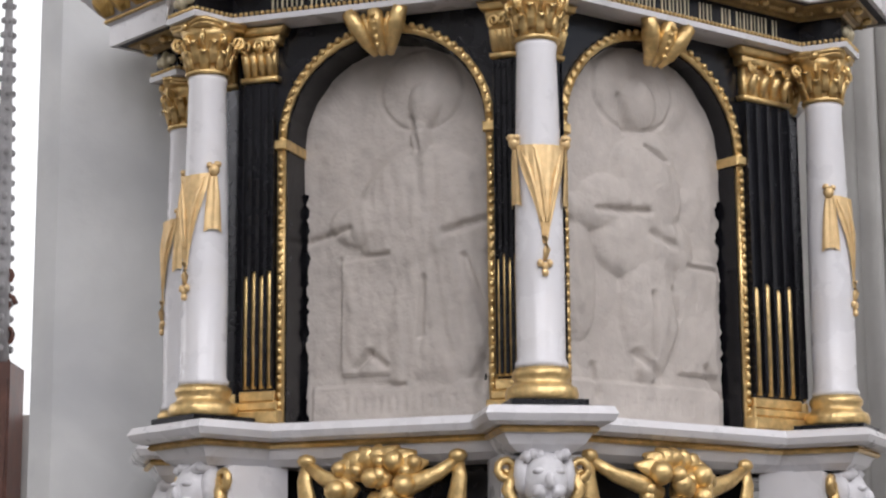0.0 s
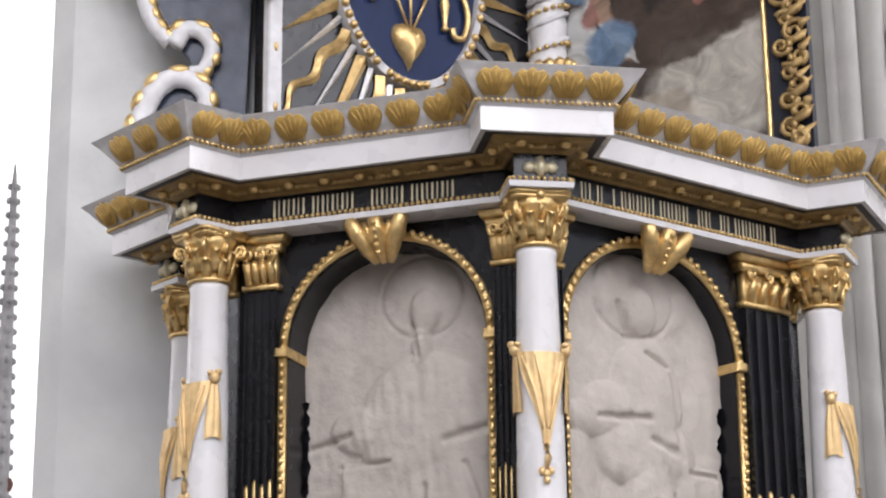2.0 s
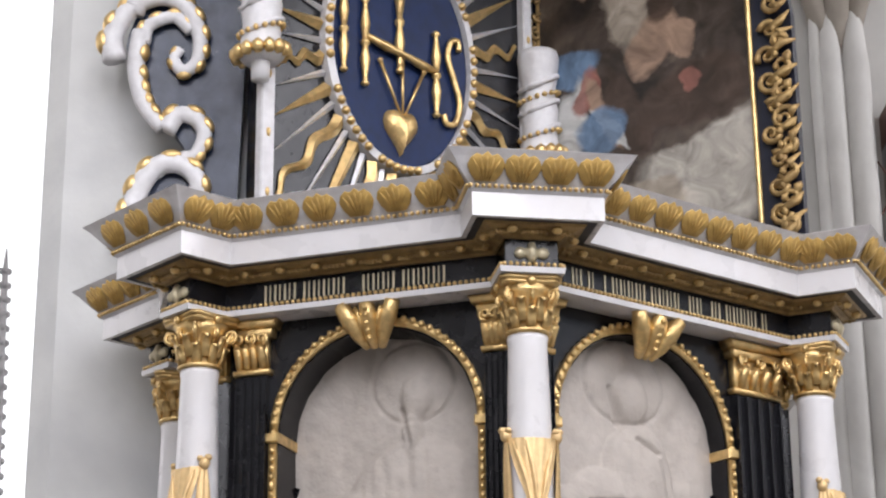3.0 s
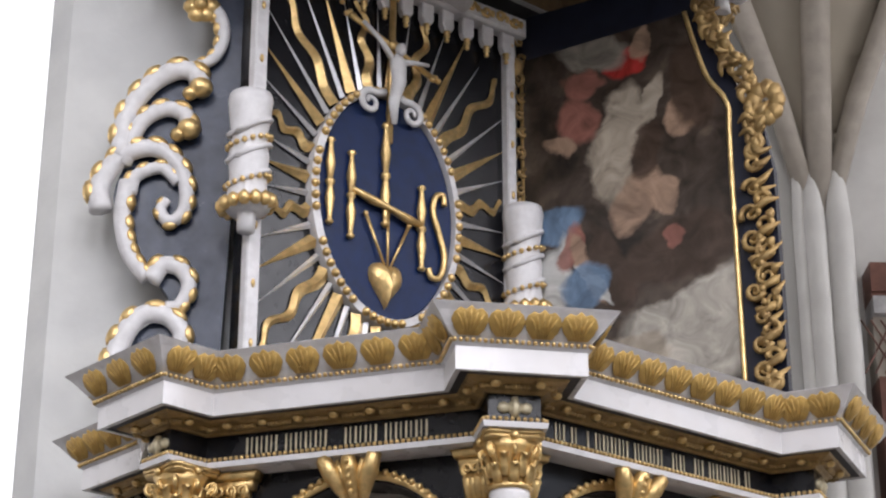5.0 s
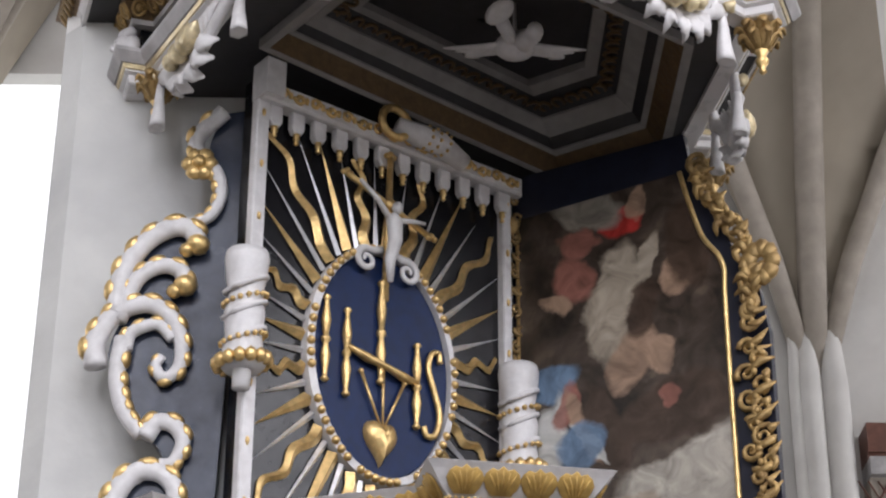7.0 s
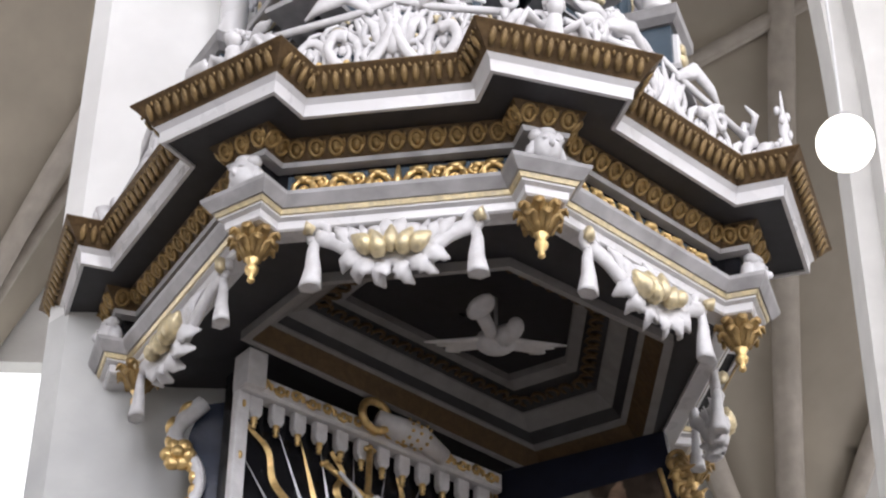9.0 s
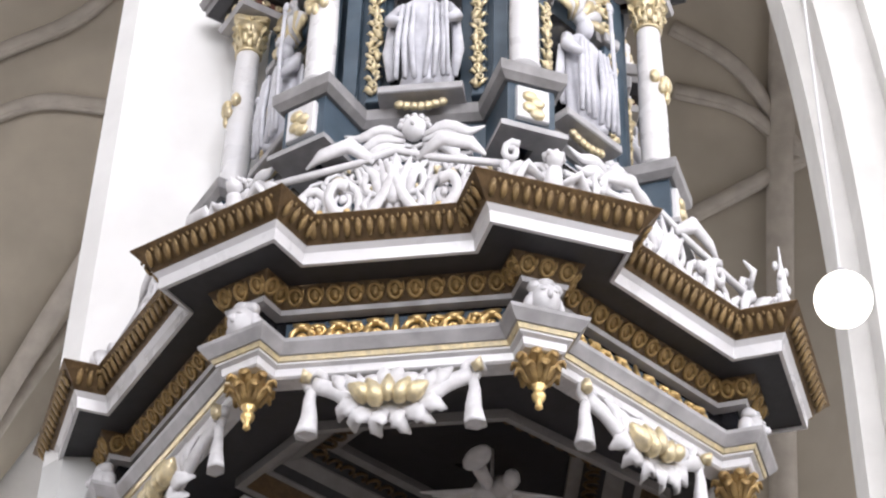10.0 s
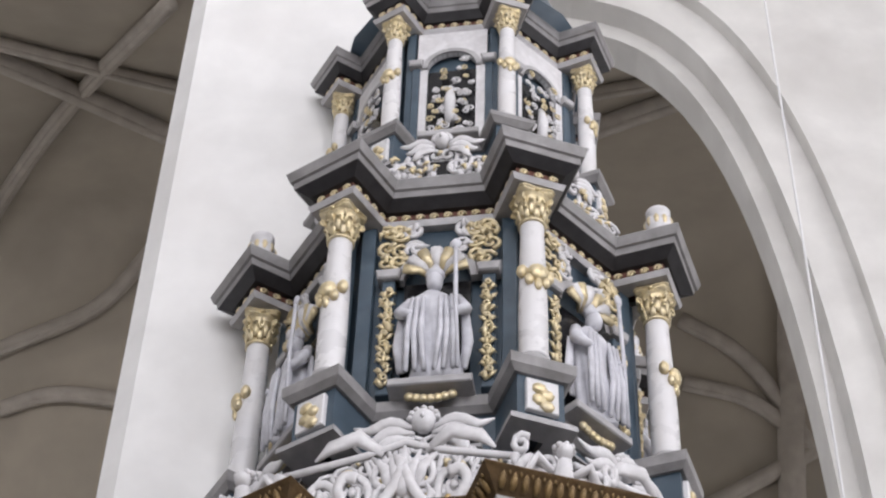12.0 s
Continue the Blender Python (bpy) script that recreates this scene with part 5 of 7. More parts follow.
def oil_canvas():
    """Dark oil paint with soft brushed patches of colour, laid out over the board."""
    m = bpy.data.materials.new("old_oil_canvas")
    m.use_nodes = True
    nt = m.node_tree
    b = nt.nodes["Principled BSDF"]
    b.inputs["Roughness"].default_value, b.inputs["Specular IOR Level"].default_value = 0.22, 0.4
    tc = nt.nodes.new("ShaderNodeTexCoord")
    inv = PB.inverted()
    # board coordinates (across, up) from the object's own
    sep = nt.nodes.new("ShaderNodeSeparateXYZ")
    nt.links.new(tc.outputs["Object"], sep.inputs[0])
    dotp = nt.nodes.new("ShaderNodeVectorMath")
    dotp.operation = "DOT_PRODUCT"
    nt.links.new(tc.outputs["Object"], dotp.inputs[0])
    dotp.inputs[1].default_value = (inv[0][0], inv[0][1], inv[0][2])
    addu = nt.nodes.new("ShaderNodeMath")
    addu.inputs[1].default_value = inv[0][3]
    nt.links.new(dotp.outputs["Value"], addu.inputs[0])
    addz = nt.nodes.new("ShaderNodeMath")
    addz.inputs[1].default_value = inv[1][3]
    nt.links.new(sep.outputs["Z"], addz.inputs[0])
    com = nt.nodes.new("ShaderNodeCombineXYZ")
    nt.links.new(addu.outputs[0], com.inputs["X"])
    nt.links.new(addz.outputs[0], com.inputs["Y"])
    warp = nt.nodes.new("ShaderNodeTexNoise")
    warp.inputs["Scale"].default_value, warp.inputs["Detail"].default_value = 14.0, 5
    nt.links.new(com.outputs[0], warp.inputs["Vector"])
    off = nt.nodes.new("ShaderNodeVectorMath")
    off.operation = "MULTIPLY_ADD"
    nt.links.new(warp.outputs["Color"], off.inputs[0])
    off.inputs[1].default_value = (0.07, 0.07, 0)
    sub2 = nt.nodes.new("ShaderNodeVectorMath")
    sub2.operation = "SUBTRACT"
    nt.links.new(com.outputs[0], sub2.inputs[0])
    sub2.inputs[1].default_value = (0.035, 0.035, 0)
    nt.links.new(sub2.outputs[0], off.inputs[2])
    n1 = nt.nodes.new("ShaderNodeTexNoise")
    n1.inputs["Scale"].default_value, n1.inputs["Detail"].default_value, n1.inputs["Distortion"].default_value = 5.0, 7, 0.9
    nt.links.new(com.outputs[0], n1.inputs["Vector"])
    ramp = nt.nodes.new("ShaderNodeValToRGB")
    e = ramp.color_ramp.elements
    e[0].position, e[0].color = 0.35, (0.020, 0.015, 0.012, 1)
    e[1].position, e[1].color = 0.78, (0.13, 0.10, 0.075, 1)
    e.new(0.55).color = (0.055, 0.041, 0.032, 1)
    nt.links.new(n1.outputs["Fac"], ramp.inputs["Fac"])
    out = ramp.outputs[0]
    for col, px, py, rx, ry, tilt in PATCHES:
        p = PU(px, py)
        mp = nt.nodes.new("ShaderNodeMapping")
        mp.vector_type = "TEXTURE"
        mp.inputs["Location"].default_value = (p.x, p.y, 0)
        mp.inputs["Rotation"].default_value = (0, 0, radians(-tilt))
        mp.inputs["Scale"].default_value = (rx * 0.0026, ry * 0.0029, 1)
        nt.links.new(off.outputs[0], mp.inputs["Vector"])
        g = nt.nodes.new("ShaderNodeTexGradient")
        g.gradient_type = "SPHERICAL"
        nt.links.new(mp.outputs[0], g.inputs["Vector"])
        r = nt.nodes.new("ShaderNodeMapRange")
        r.inputs["From Min"].default_value, r.inputs["From Max"].default_value, r.inputs["To Max"].default_value = 0.16, 0.36, 0.9
        nt.links.new(g.outputs["Fac"], r.inputs["Value"])
        mx = nt.nodes.new("ShaderNodeMix")
        mx.data_type = "RGBA"
        nt.links.new(r.outputs[0], mx.inputs[0])
        nt.links.new(out, mx.inputs[6])
        mx.inputs[7].default_value = (*OILS[col], 1)
        out = mx.outputs[2]
    n3 = nt.nodes.new("ShaderNodeTexNoise")
    n3.inputs["Scale"].default_value, n3.inputs["Detail"].default_value, n3.inputs["Distortion"].default_value = 11.0, 6, 1.4
    nt.links.new(com.outputs[0], n3.inputs["Vector"])
    r3 = nt.nodes.new("ShaderNodeMapRange")
    r3.inputs["From Min"].default_value, r3.inputs["From Max"].default_value, r3.inputs["To Min"].default_value, r3.inputs["To Max"].default_value = 0.3, 0.7, 0.65, 1.4
    nt.links.new(n3.outputs["Fac"], r3.inputs["Value"])
    fin = nt.nodes.new("ShaderNodeMix")
    fin.data_type, fin.blend_type = "RGBA", "MULTIPLY"
    fin.inputs[0].default_value = 1.0
    nt.links.new(out, fin.inputs[6])
    nt.links.new(r3.outputs[0], fin.inputs[7])
    nt.links.new(fin.outputs[2], b.inputs["Base Color"])
    return m


CAN = oil_canvas()
cl, cr_ = -hl + 0.02, hl - 0.12
cshape = [(cl, 3.1), (cr_ + 0.005, 3.1), (cr_, 4.10), (cr_, 4.28), (cr_ - 0.055, 4.38), (cr_ - 0.09, 4.50), (cr_ - 0.115, 4.61), (cl, 4.588)]
bm = bmesh.new()
prism(bm, cshape, 0.001, 0.006, PB)
canvas = part("canvas", bm, CAN, pic, "dark brown oil canvas with cloudy shapes")
bm = bmesh.new()
tube(bm, [Vector((x, z, 0.008)) for x, z in [(cl, 4.588), (cl, 3.1)]], 0.006, 6, PB)
tube(bm, smooth_line([Vector((x, z, 0.008)) for x, z in cshape[1:-1]], 4), 0.008, 6, PB)
part("gilt_fillet", bm, GOLD, pic, "thin gilded fillet", True)


# gilded openwork foliage on the outer edge
bm = bmesh.new()
rnd = random.Random(21)
for k in range(20):
    z = 3.28 + 0.038 * k
    sgn = (-1) ** k
    r = rnd.uniform(0.022, 0.036)
    tube(bm, spiral(hl - 0.045 + rnd.uniform(0.008, 0.026) * sgn, z, r, r * 0.2, rnd.uniform(0, 360), rnd.uniform(1.1, 1.5) * sgn, 14, 0.016), [0.010 - 0.0004 * q for q in range(15)], 6, PB)
    u = hl - 0.045 + 0.03 * sgn
    tube(bm, [(u, z, 0.014), (hl - 0.012 + rnd.uniform(-0.02, 0.012), z + rnd.uniform(0.01, 0.03), 0.024), (hl + rnd.uniform(-0.01, 0.018), z + rnd.uniform(0.03, 0.055), 0.012)], [0.008, 0.014, 0.003], 6, PB, 0.6)
    blob(bm, (hl - 0.045, z, 0.02), (0.010, 0.014, 0.008), PB, 6, 4)
part("edge_foliage", bm, OLDGOLD, pic, "gilded openwork foliage", True)
rnd = random.Random(5)
for k in range(30):
    line = smooth_line([Vector((hl - 0.17, 4.62, 0.03)), Vector((hl - 0.12, 4.45, 0.03)), Vector((hl - 0.05, 4.32, 0.03)), Vector((hl - 0.035, 4.18, 0.03)), Vector((hl - 0.05, 4.06, 0.02))], 8)
    c = line[int(k / 29 * 31)]
    a = rnd.uniform(0, 6.28)
    bm = bmesh.new()
    r = rnd.uniform(0.022, 0.034)
    tube(bm, spiral(c.x, c.y, r, r * 0.2, math.degrees(a), rnd.choice((-1.25, 1.25)), 14, 0.028), [0.011 - 0.0005 * q for q in range(15)], 6, PB, 0.7)
    tube(bm, smooth_line([c, c + Vector((0.028 * math.cos(a), 0.028 * math.sin(a), 0.012)), c + Vector((0.05 * math.cos(a + 0.7), 0.05 * math.sin(a + 0.7), 0.0))], 3), [0.007, 0.010, 0.012, 0.012, 0.010, 0.007, 0.003], 7, PB, 0.6)
    part("acanthus_leaf", bm, OLDGOLD, pic, "gilded acanthus leaf", True)
bm = bmesh.new()
for k in range(9):
    a = 2 * math.pi * k / 9
    blob(bm, (hl + 0.0 + 0.035 * math.cos(a), 4.245 + 0.045 * math.sin(a), 0.03), (0.026, 0.03, 0.014), PB, 8, 5)
part("acanthus_flower", bm, OLDGOLD, pic, "gilded acanthus flower", True)
bm = bmesh.new()
for k in range(9):
    tube(bm, spiral(-hl - 0.005, 3.9 + k * 0.075, 0.024, 0.005, 90 * k, 1.2, 9, 0.02), 0.0065, 5, PB)
blob(bm, (-hl + 0.01, 4.56, 0.03), (0.03, 0.035, 0.02), PB, 8, 5)
part("edge_foliage", bm, OLDGOLD, pic, "gilded foliage strip", True)

# ---- sounding board over the pulpit ----
CC = (0.14, 5.07)
CA = [-177.5, -126.5, -75.5, -23.0, 28.0]
canopy = thing("sounding_board", "polygonal black, white and gilded sounding board with hanging garlands", "pulpit canopy", (CC[0], CC[1], 4.6))
CINV = T(-CC[0], -CC[1], -4.6)


def cpart(name, bm, material, parent=canopy, label="", smooth=False):
    return wpart(name, bm, material, parent, label, smooth, CINV)


CV = [polar(CC, 0.85, a) for a in CA]
CV[0] = Vector((-0.77, 5.14))
CV[4] = Vector((0.82, 5.44))
cp = broken_path([Vector((-0.80, 5.6))] + CV, 0.032, 0.05)[4:]
for name, prof, material, label in (
    ("lower_mould", [(-0.03, 4.785), (0.020, 4.785), (0.026, 4.79), (0.028, 4.812), (0.040, 4.818), (0.040, 4.8249), (-0.03, 4.8249)], WHITE, "white lower mould"),
    ("gold_line", [(-0.03, 4.825), (0.045, 4.825), (0.050, 4.838), (-0.03, 4.838)], PALEGOLD, "pale gilded line"),
    ("upper_mould", [(-0.03, 4.8381), (0.055, 4.8381), (0.062, 4.848), (0.075, 4.866), (0.078, 4.876), (-0.03, 4.876)], GREY, "pale grey upper mould"),
    ("frieze", [(-0.03, 4.8761), (0.0, 4.8761), (0.0, 4.99), (-0.03, 4.99)], BLACK, "black frieze"),
    ("fillet", [(-0.03, 4.9901), (0.03, 4.9901), (0.035, 5.003), (-0.03, 5.003)], GREY, "pale grey fillet"),
    ("ring_mould", [(-0.03, 5.0031), (0.03, 5.0031), (0.065, 5.048), (0.07, 5.057), (-0.03, 5.057)], BRONZE, "tarnished gilded sloping mould"),
    ("upper_soffit", [(-0.03, 5.0571), (0.15, 5.0571), (0.15, 5.06), (-0.03, 5.06)], SOFFIT, "black soffit"),
    ("corona", [(0.05, 5.0601), (0.151, 5.0601), (0.151, 5.05), (0.162, 5.05), (0.166, 5.085), (0.178, 5.1), (0.05, 5.1)], WHITE, "white corona"),
    ("cyma", [(-0.03, 5.1001), (0.176, 5.1001), (0.185, 5.112), (0.215, 5.15), (0.228, 5.163), (0.226, 5.168), (-0.03, 5.168)], BRONZE, "dull bronze-gilded top mould"),
):
    bm = bmesh.new()
    moulding(bm, cp, prof)
    cpart(name, bm, material, canopy, label)
# carved rings on the black mould
bm = bmesh.new()
prism(bm, [(0.012 * math.cos(2 * math.pi * k / 10), 0.016 * math.sin(2 * math.pi * k / 10)) for k in range(10)], -0.001, 0.0015)
tube(bm, [(0.018 * math.cos(2 * math.pi * k / 10), 0.023 * math.sin(2 * math.pi * k / 10), 0) for k in range(11)], 0.0062, 5)
blob(bm, (0, -0.004, 0), (0.006, 0.009, 0.005), Matrix(), 6, 4)
blob(bm, (0.023, 0.01, -0.002), (0.005, 0.015, 0.005), Matrix(), 6, 4)
ring0, put = part("carved_ring", bm, OLDGOLD, canopy, "dull gilded carved ring", True), False
for mm, w in along(cp, 0.05, 0.052):
    mm = CINV @ mm @ T(0, 5.030, 0.003) @ Matrix.Rotation(radians(38), 4, "X")
    if put:
        like(ring0, mm, canopy)
    else:
        ring0.matrix_basis, put = mm, True
# leaf tongues on the cyma
bm = bmesh.new()
bevel_prism(bm, [(0.005, 0.004), (0.010, 0.026), (0.008, 0.044), (0, 0.055), (-0.008, 0.044), (-0.010, 0.026), (-0.005, 0.004)], 0, 0.008, 0.0045)
blob(bm, (0.0155, 0.05, 0.003), (0.004, 0.008, 0.004), Matrix(), 6, 4)
tongue, put = part("leaf_tongue", bm, AGED, canopy, "dull gilded leaf tongue", True), False
for mm, w in along(cp, 0.186, 0.031):
    mm = CINV @ mm @ T(0, 5.106, 0.002) @ Matrix.Rotation(radians(33), 4, "X")
    if put:
        like(tongue, mm, canopy)
    else:
        tongue.matrix_basis, put = mm, True
# arabesques and masks on the frieze
for i in range(4):
    m, L = face_frame(cp[4 * i + 3], cp[4 * i + 4])
    bm = bmesh.new()
    bevel_prism(bm, [(-L / 2 + 0.03, 4.888), (L / 2 - 0.03, 4.888), (L / 2 - 0.03, 4.978), (-L / 2 + 0.03, 4.978)], 0.001, 0.005, 0.002, m)
    fld = cpart("frieze_field", bm, SLATE, canopy, "blue-grey frieze field")
    bm = bmesh.new()
    tube(bm, [(0, 4.885, 0.012), (0, 4.93, 0.018), (0, 4.978, 0.012)], [0.006, 0.012, 0.005], 6, m)
    n = 5
    for s in (-1, 1):
        for k in range(n):
            u = s * (0.045 + k * (L / 2 - 0.08) / n)
            up = 1 if k % 2 else -1
            tube(bm, spiral(u + s * 0.012, 4.932 + up * 0.008, 0.036, 0.008, 180 if s > 0 else 0, s * up * 1.35, 13, 0.013), [0.0105 - 0.0005 * q for q in range(14)], 6, m)
            tube(bm, [(u - s * 0.012, 4.932 - up * 0.03, 0.011), (u + s * 0.01, 4.932 - up * 0.022, 0.018), (u + s * 0.034, 4.932 - up * 0.037, 0.011)], [0.007, 0.013, 0.004], 6, m)
            tube(bm, [(u, 4.932 + up * 0.03, 0.012), (u + s * 0.018, 4.932 + up * 0.018, 0.02), (u + s * 0.04, 4.932 + up * 0.03, 0.012)], [0.004, 0.010, 0.003], 6, m)
            blob(bm, (u + s * 0.012, 4.932 + up * 0.008, 0.016), (0.011, 0.011, 0.008), m, 6, 4)
    cpart("arabesque", bm, GOLD, canopy, "gilded carved arabesque", True)["kind"] = "stuff"
for i in range(4):
    m, L = face_frame(cp[4 * i + 1], cp[4 * i + 2])
    bm = bmesh.new()
    blob(bm, (0, 4.935, 0.035), (0.040, 0.05, 0.038), m, 12, 8)
    blob(bm, (0, 4.93, 0.072), (0.009, 0.015, 0.012), m, 8, 5)
    for s in (-1, 1):
        blob(bm, (s * 0.036, 4.935, 0.02), (0.018, 0.042, 0.022), m, 8, 5, (0, 0, s * 0.4))
        blob(bm, (s * 0.016, 4.945, 0.066), (0.010, 0.006, 0.008), m, 6, 4)
        blob(bm, (s * 0.028, 4.975, 0.03), (0.022, 0.02, 0.022), m, 8, 5)
    blob(bm, (0, 4.982, 0.035), (0.03, 0.02, 0.026), m, 8, 5)
    cpart("mask", bm, CARVED, canopy, "white carved mask with wings", True)
# pendants at the corners
pend = None
for i, a in enumerate(CA):
    v = polar(CC, 0.875, a)
    m = CINV @ T(v.x, v.y, 0) @ Matrix.Rotation(radians(a), 4, "Z")
    if pend is None:
        bm = bmesh.new()
        lathe(bm, [(0.004, 4.628), (0.014, 4.636), (0.010, 4.65), (0.022, 4.662), (0.024, 4.674), (0.014, 4.684), (0.026, 4.70), (0.03, 4.72), (0.036, 4.75), (0.046, 4.784)], 14)
        bm.transform(Matrix.Diagonal((0.78, 0.78, 1, 1)))
        pend = part("pendant", bm, GOLD, canopy, "gilded turned pendant", True)
        bm = bmesh.new()
        for row, (n, r, z) in enumerate(((7, 0.026, 4.702), (8, 0.036, 4.728))):
            for k in range(n):
                mm = Matrix.Rotation(2 * math.pi * (k + 0.5 * row) / n, 4, "Z")
                tube(bm, [(r * 0.6, 0, z), (r, 0, z + 0.016), (r + 0.016, 0, z + 0.04), (r + 0.030, 0, z + 0.044), (r + 0.034, 0, z + 0.028)], [0.010, 0.016, 0.019, 0.015, 0.005], 7, mm, 0.45)
                tube(bm, [(r + 0.006, 0, z + 0.01), (r + 0.022, 0, z + 0.045), (r + 0.036, 0, z + 0.04)], [0.003, 0.005, 0.003], 5, mm)
        part("pendant_leaves", bm, OLDGOLD, pend, "gilded leaves", True)
        pend.matrix_basis = m
    else:
        like(pend, m, canopy)
# garlands under each face
for i in range(4):
    m, L = face_frame(offset_path(CV, 0.0)[i], offset_path(CV, 0.0)[i + 1])
    m = m @ T(0, 4.79, 0.005) @ Matrix.Diagonal((0.55 if i == 3 else 1.0, 1.25, 1.1, 1)) @ T(0, -4.79, 0)
    rnd = random.Random(60 + i)
    sw = L / 2 - 0.16
    bm = bmesh.new()
    tube(bm, smooth_line([(s * u, z, w) for s, u, z, w in ((-1, sw, 4.76, 0.02), (-1, sw * 0.72, 4.735, 0.03), (-1, sw * 0.45, 4.70, 0.035), (1, 0.0, 4.675, 0.035), (1, sw * 0.45, 4.70, 0.035), (1, sw * 0.72, 4.735, 0.03), (1, sw, 4.76, 0.02))], 4), 0.021, 8, m, 0.7)
    gar = cpart("garland", bm, CARVED, canopy, "white garland of knotted cloth", True)
    for s in (-1, 1):
        bm = bmesh.new()
        tube(bm, spiral(s * sw, 4.765, 0.03, 0.014, 0, 1, 10, 0.02), 0.012, 6, m)
        cpart("knot", bm, CARVED, gar, "", True)
        bm = bmesh.new()
        tube(bm, [(s * (sw + 0.006), 4.768, 0.034), (s * (sw + 0.022), 4.775, 0.04), (s * (sw + 0.03), 4.76, 0.036)], [0.012, 0.017, 0.006], 7, m)
        cpart("knot_gilding", bm, PALEGOLD, gar, "pale gilded knot", True)
        bm = bmesh.new()
        n, rows = 12, []
        for z, r, dx in ((4.748, 0.012, 0.0), (4.72, 0.015, 0.005), (4.68, 0.020, 0.002), (4.645, 0.026, 0.006), (4.632, 0.028, 0.008), (4.635, 0.018, 0.008)):
            rows.append([bm.verts.new(m @ Vector((s * (sw + 0.004 + dx) + r * (1 + 0.16 * (k % 2)) * math.cos(2 * math.pi * k / n), z, 0.022 + 0.7 * r * (1 + 0.16 * (k % 2)) * math.sin(2 * math.pi * k / n)))) for k in range(n)])
        for a, b in zip(rows, rows[1:]):
            for k in range(n):
                bm.faces.new((a[k], a[(k + 1) % n], b[(k + 1) % n], b[k]))
        bm.faces.new(rows[0])
        bm.faces.new(rows[-1])
        cpart("cloth_tail", bm, CARVED, gar, "", True)
        for k in range(3):
            bm = bmesh.new()
            tube(bm, [(s * (0.05 + 0.025 * k), 4.69, 0.03), (s * (0.075 + 0.03 * k), 4.735 + 0.008 * k, 0.045), (s * (0.09 + 0.034 * k), 4.775, 0.03)], [0.012, 0.02, 0.004], 6, m, 0.5)
            cpart("sprig", bm, CARVED, gar, "", True)
    for k in range(6):
        bm = bmesh.new()
        a = radians(-165 + 30 * k)
        tube(bm, smooth_line([(0.02 * math.cos(a), 4.69, 0.03), (0.09 * math.cos(a), 4.69 + 0.045 * math.sin(a), 0.052), (0.125 * math.cos(a), 4.69 + 0.060 * math.sin(a), 0.052), (0.145 * math.cos(a + 0.12), 4.69 + 0.072 * math.sin(a + 0.12), 0.02)], 3), [0.014, 0.022, 0.016, 0.026, 0.020, 0.027, 0.018, 0.020, 0.011, 0.004], 8, m, 0.45)
        cpart("garland_leaf", bm, CARVED, gar, "", True)
        bm = bmesh.new()
        a = radians(20 + 28 * k)
        tube(bm, smooth_line([(0.02 * math.cos(a), 4.70, 0.03), (0.07 * math.cos(a), 4.70 + 0.05 * math.sin(a), 0.05), (0.10 * math.cos(a), 4.70 + 0.085 * math.sin(a), 0.035)], 3), [0.012, 0.018, 0.024, 0.025, 0.020, 0.012, 0.004], 8, m, 0.45)
        cpart("garland_leaf", bm, CARVED, gar, "", True)
    for k in range(5):
        bm = bmesh.new()
        r = rnd.uniform(0.020, 0.027)
        u, z = -0.07 + 0.035 * k, 4.70 + rnd.uniform(-0.012, 0.012)
        lathe(bm, [(r * 0.3, -r * 1.2), (r * 0.9, -r * 0.7), (r, 0), (r * 0.8, r * 0.7), (r * 0.45, r * 1.3), (r * 0.2, r * 1.7)], 10, m @ T(u, z, 0.07) @ Matrix.Rotation(-0.5 * (k - 2), 4, "Z") @ Matrix.Rotation(radians(-90), 4, "X"))
        cpart("fruit", bm, PALEGOLD, gar, "pale gilded fruit", True)
# soffit board round a stepped coffer of nested frames
back = [(0.30, 5.74), (-0.46, 5.2)]
SQ = [Vector(p) for p in ((-0.438, 4.85), (-0.23, 4.56), (0.295, 4.46), (0.775, 4.81), (0.772, 5.41), (0.474, 5.61))]
SC = Vector((0.19, 5.04))
bm = bmesh.new()
loops = [[tuple(v) for v in offset_path(CV, 0.015)] + back, [tuple(v) for v in SQ]]
edges = []
for loop in loops:
    vs = [bm.verts.new((x, y, 4.80)) for x, y in loop]
    edges += [bm.edges.new((vs[i], vs[(i + 1) % len(vs)])) for i in range(len(vs))]
bmesh.ops.triangle_fill(bm, edges=edges, use_beauty=True)
cpart("soffit_board", bm, SOFFIT, canopy, "black soffit board")


def soffit_ring(name, k0, k1, z0, z1, material, label):
    """A band of the coffer from the scale k0 at height z0 to the scale k1 at height z1, 3 cm thick."""
    bm = bmesh.new()
    rows = [[bm.verts.new((*(SC + (v - SC) * k), z)) for v in SQ] for k, z in ((k0, z0), (k1, z1), (k1, z1 + 0.03), (k0, z0 + 0.03))]
    for a, b in zip(rows, rows[1:] + rows[:1]):
        for i in range(6):
            bm.faces.new((a[i], a[(i + 1) % 6], b[(i + 1) % 6], b[i]))
    return cpart(name, bm, material, canopy, label)


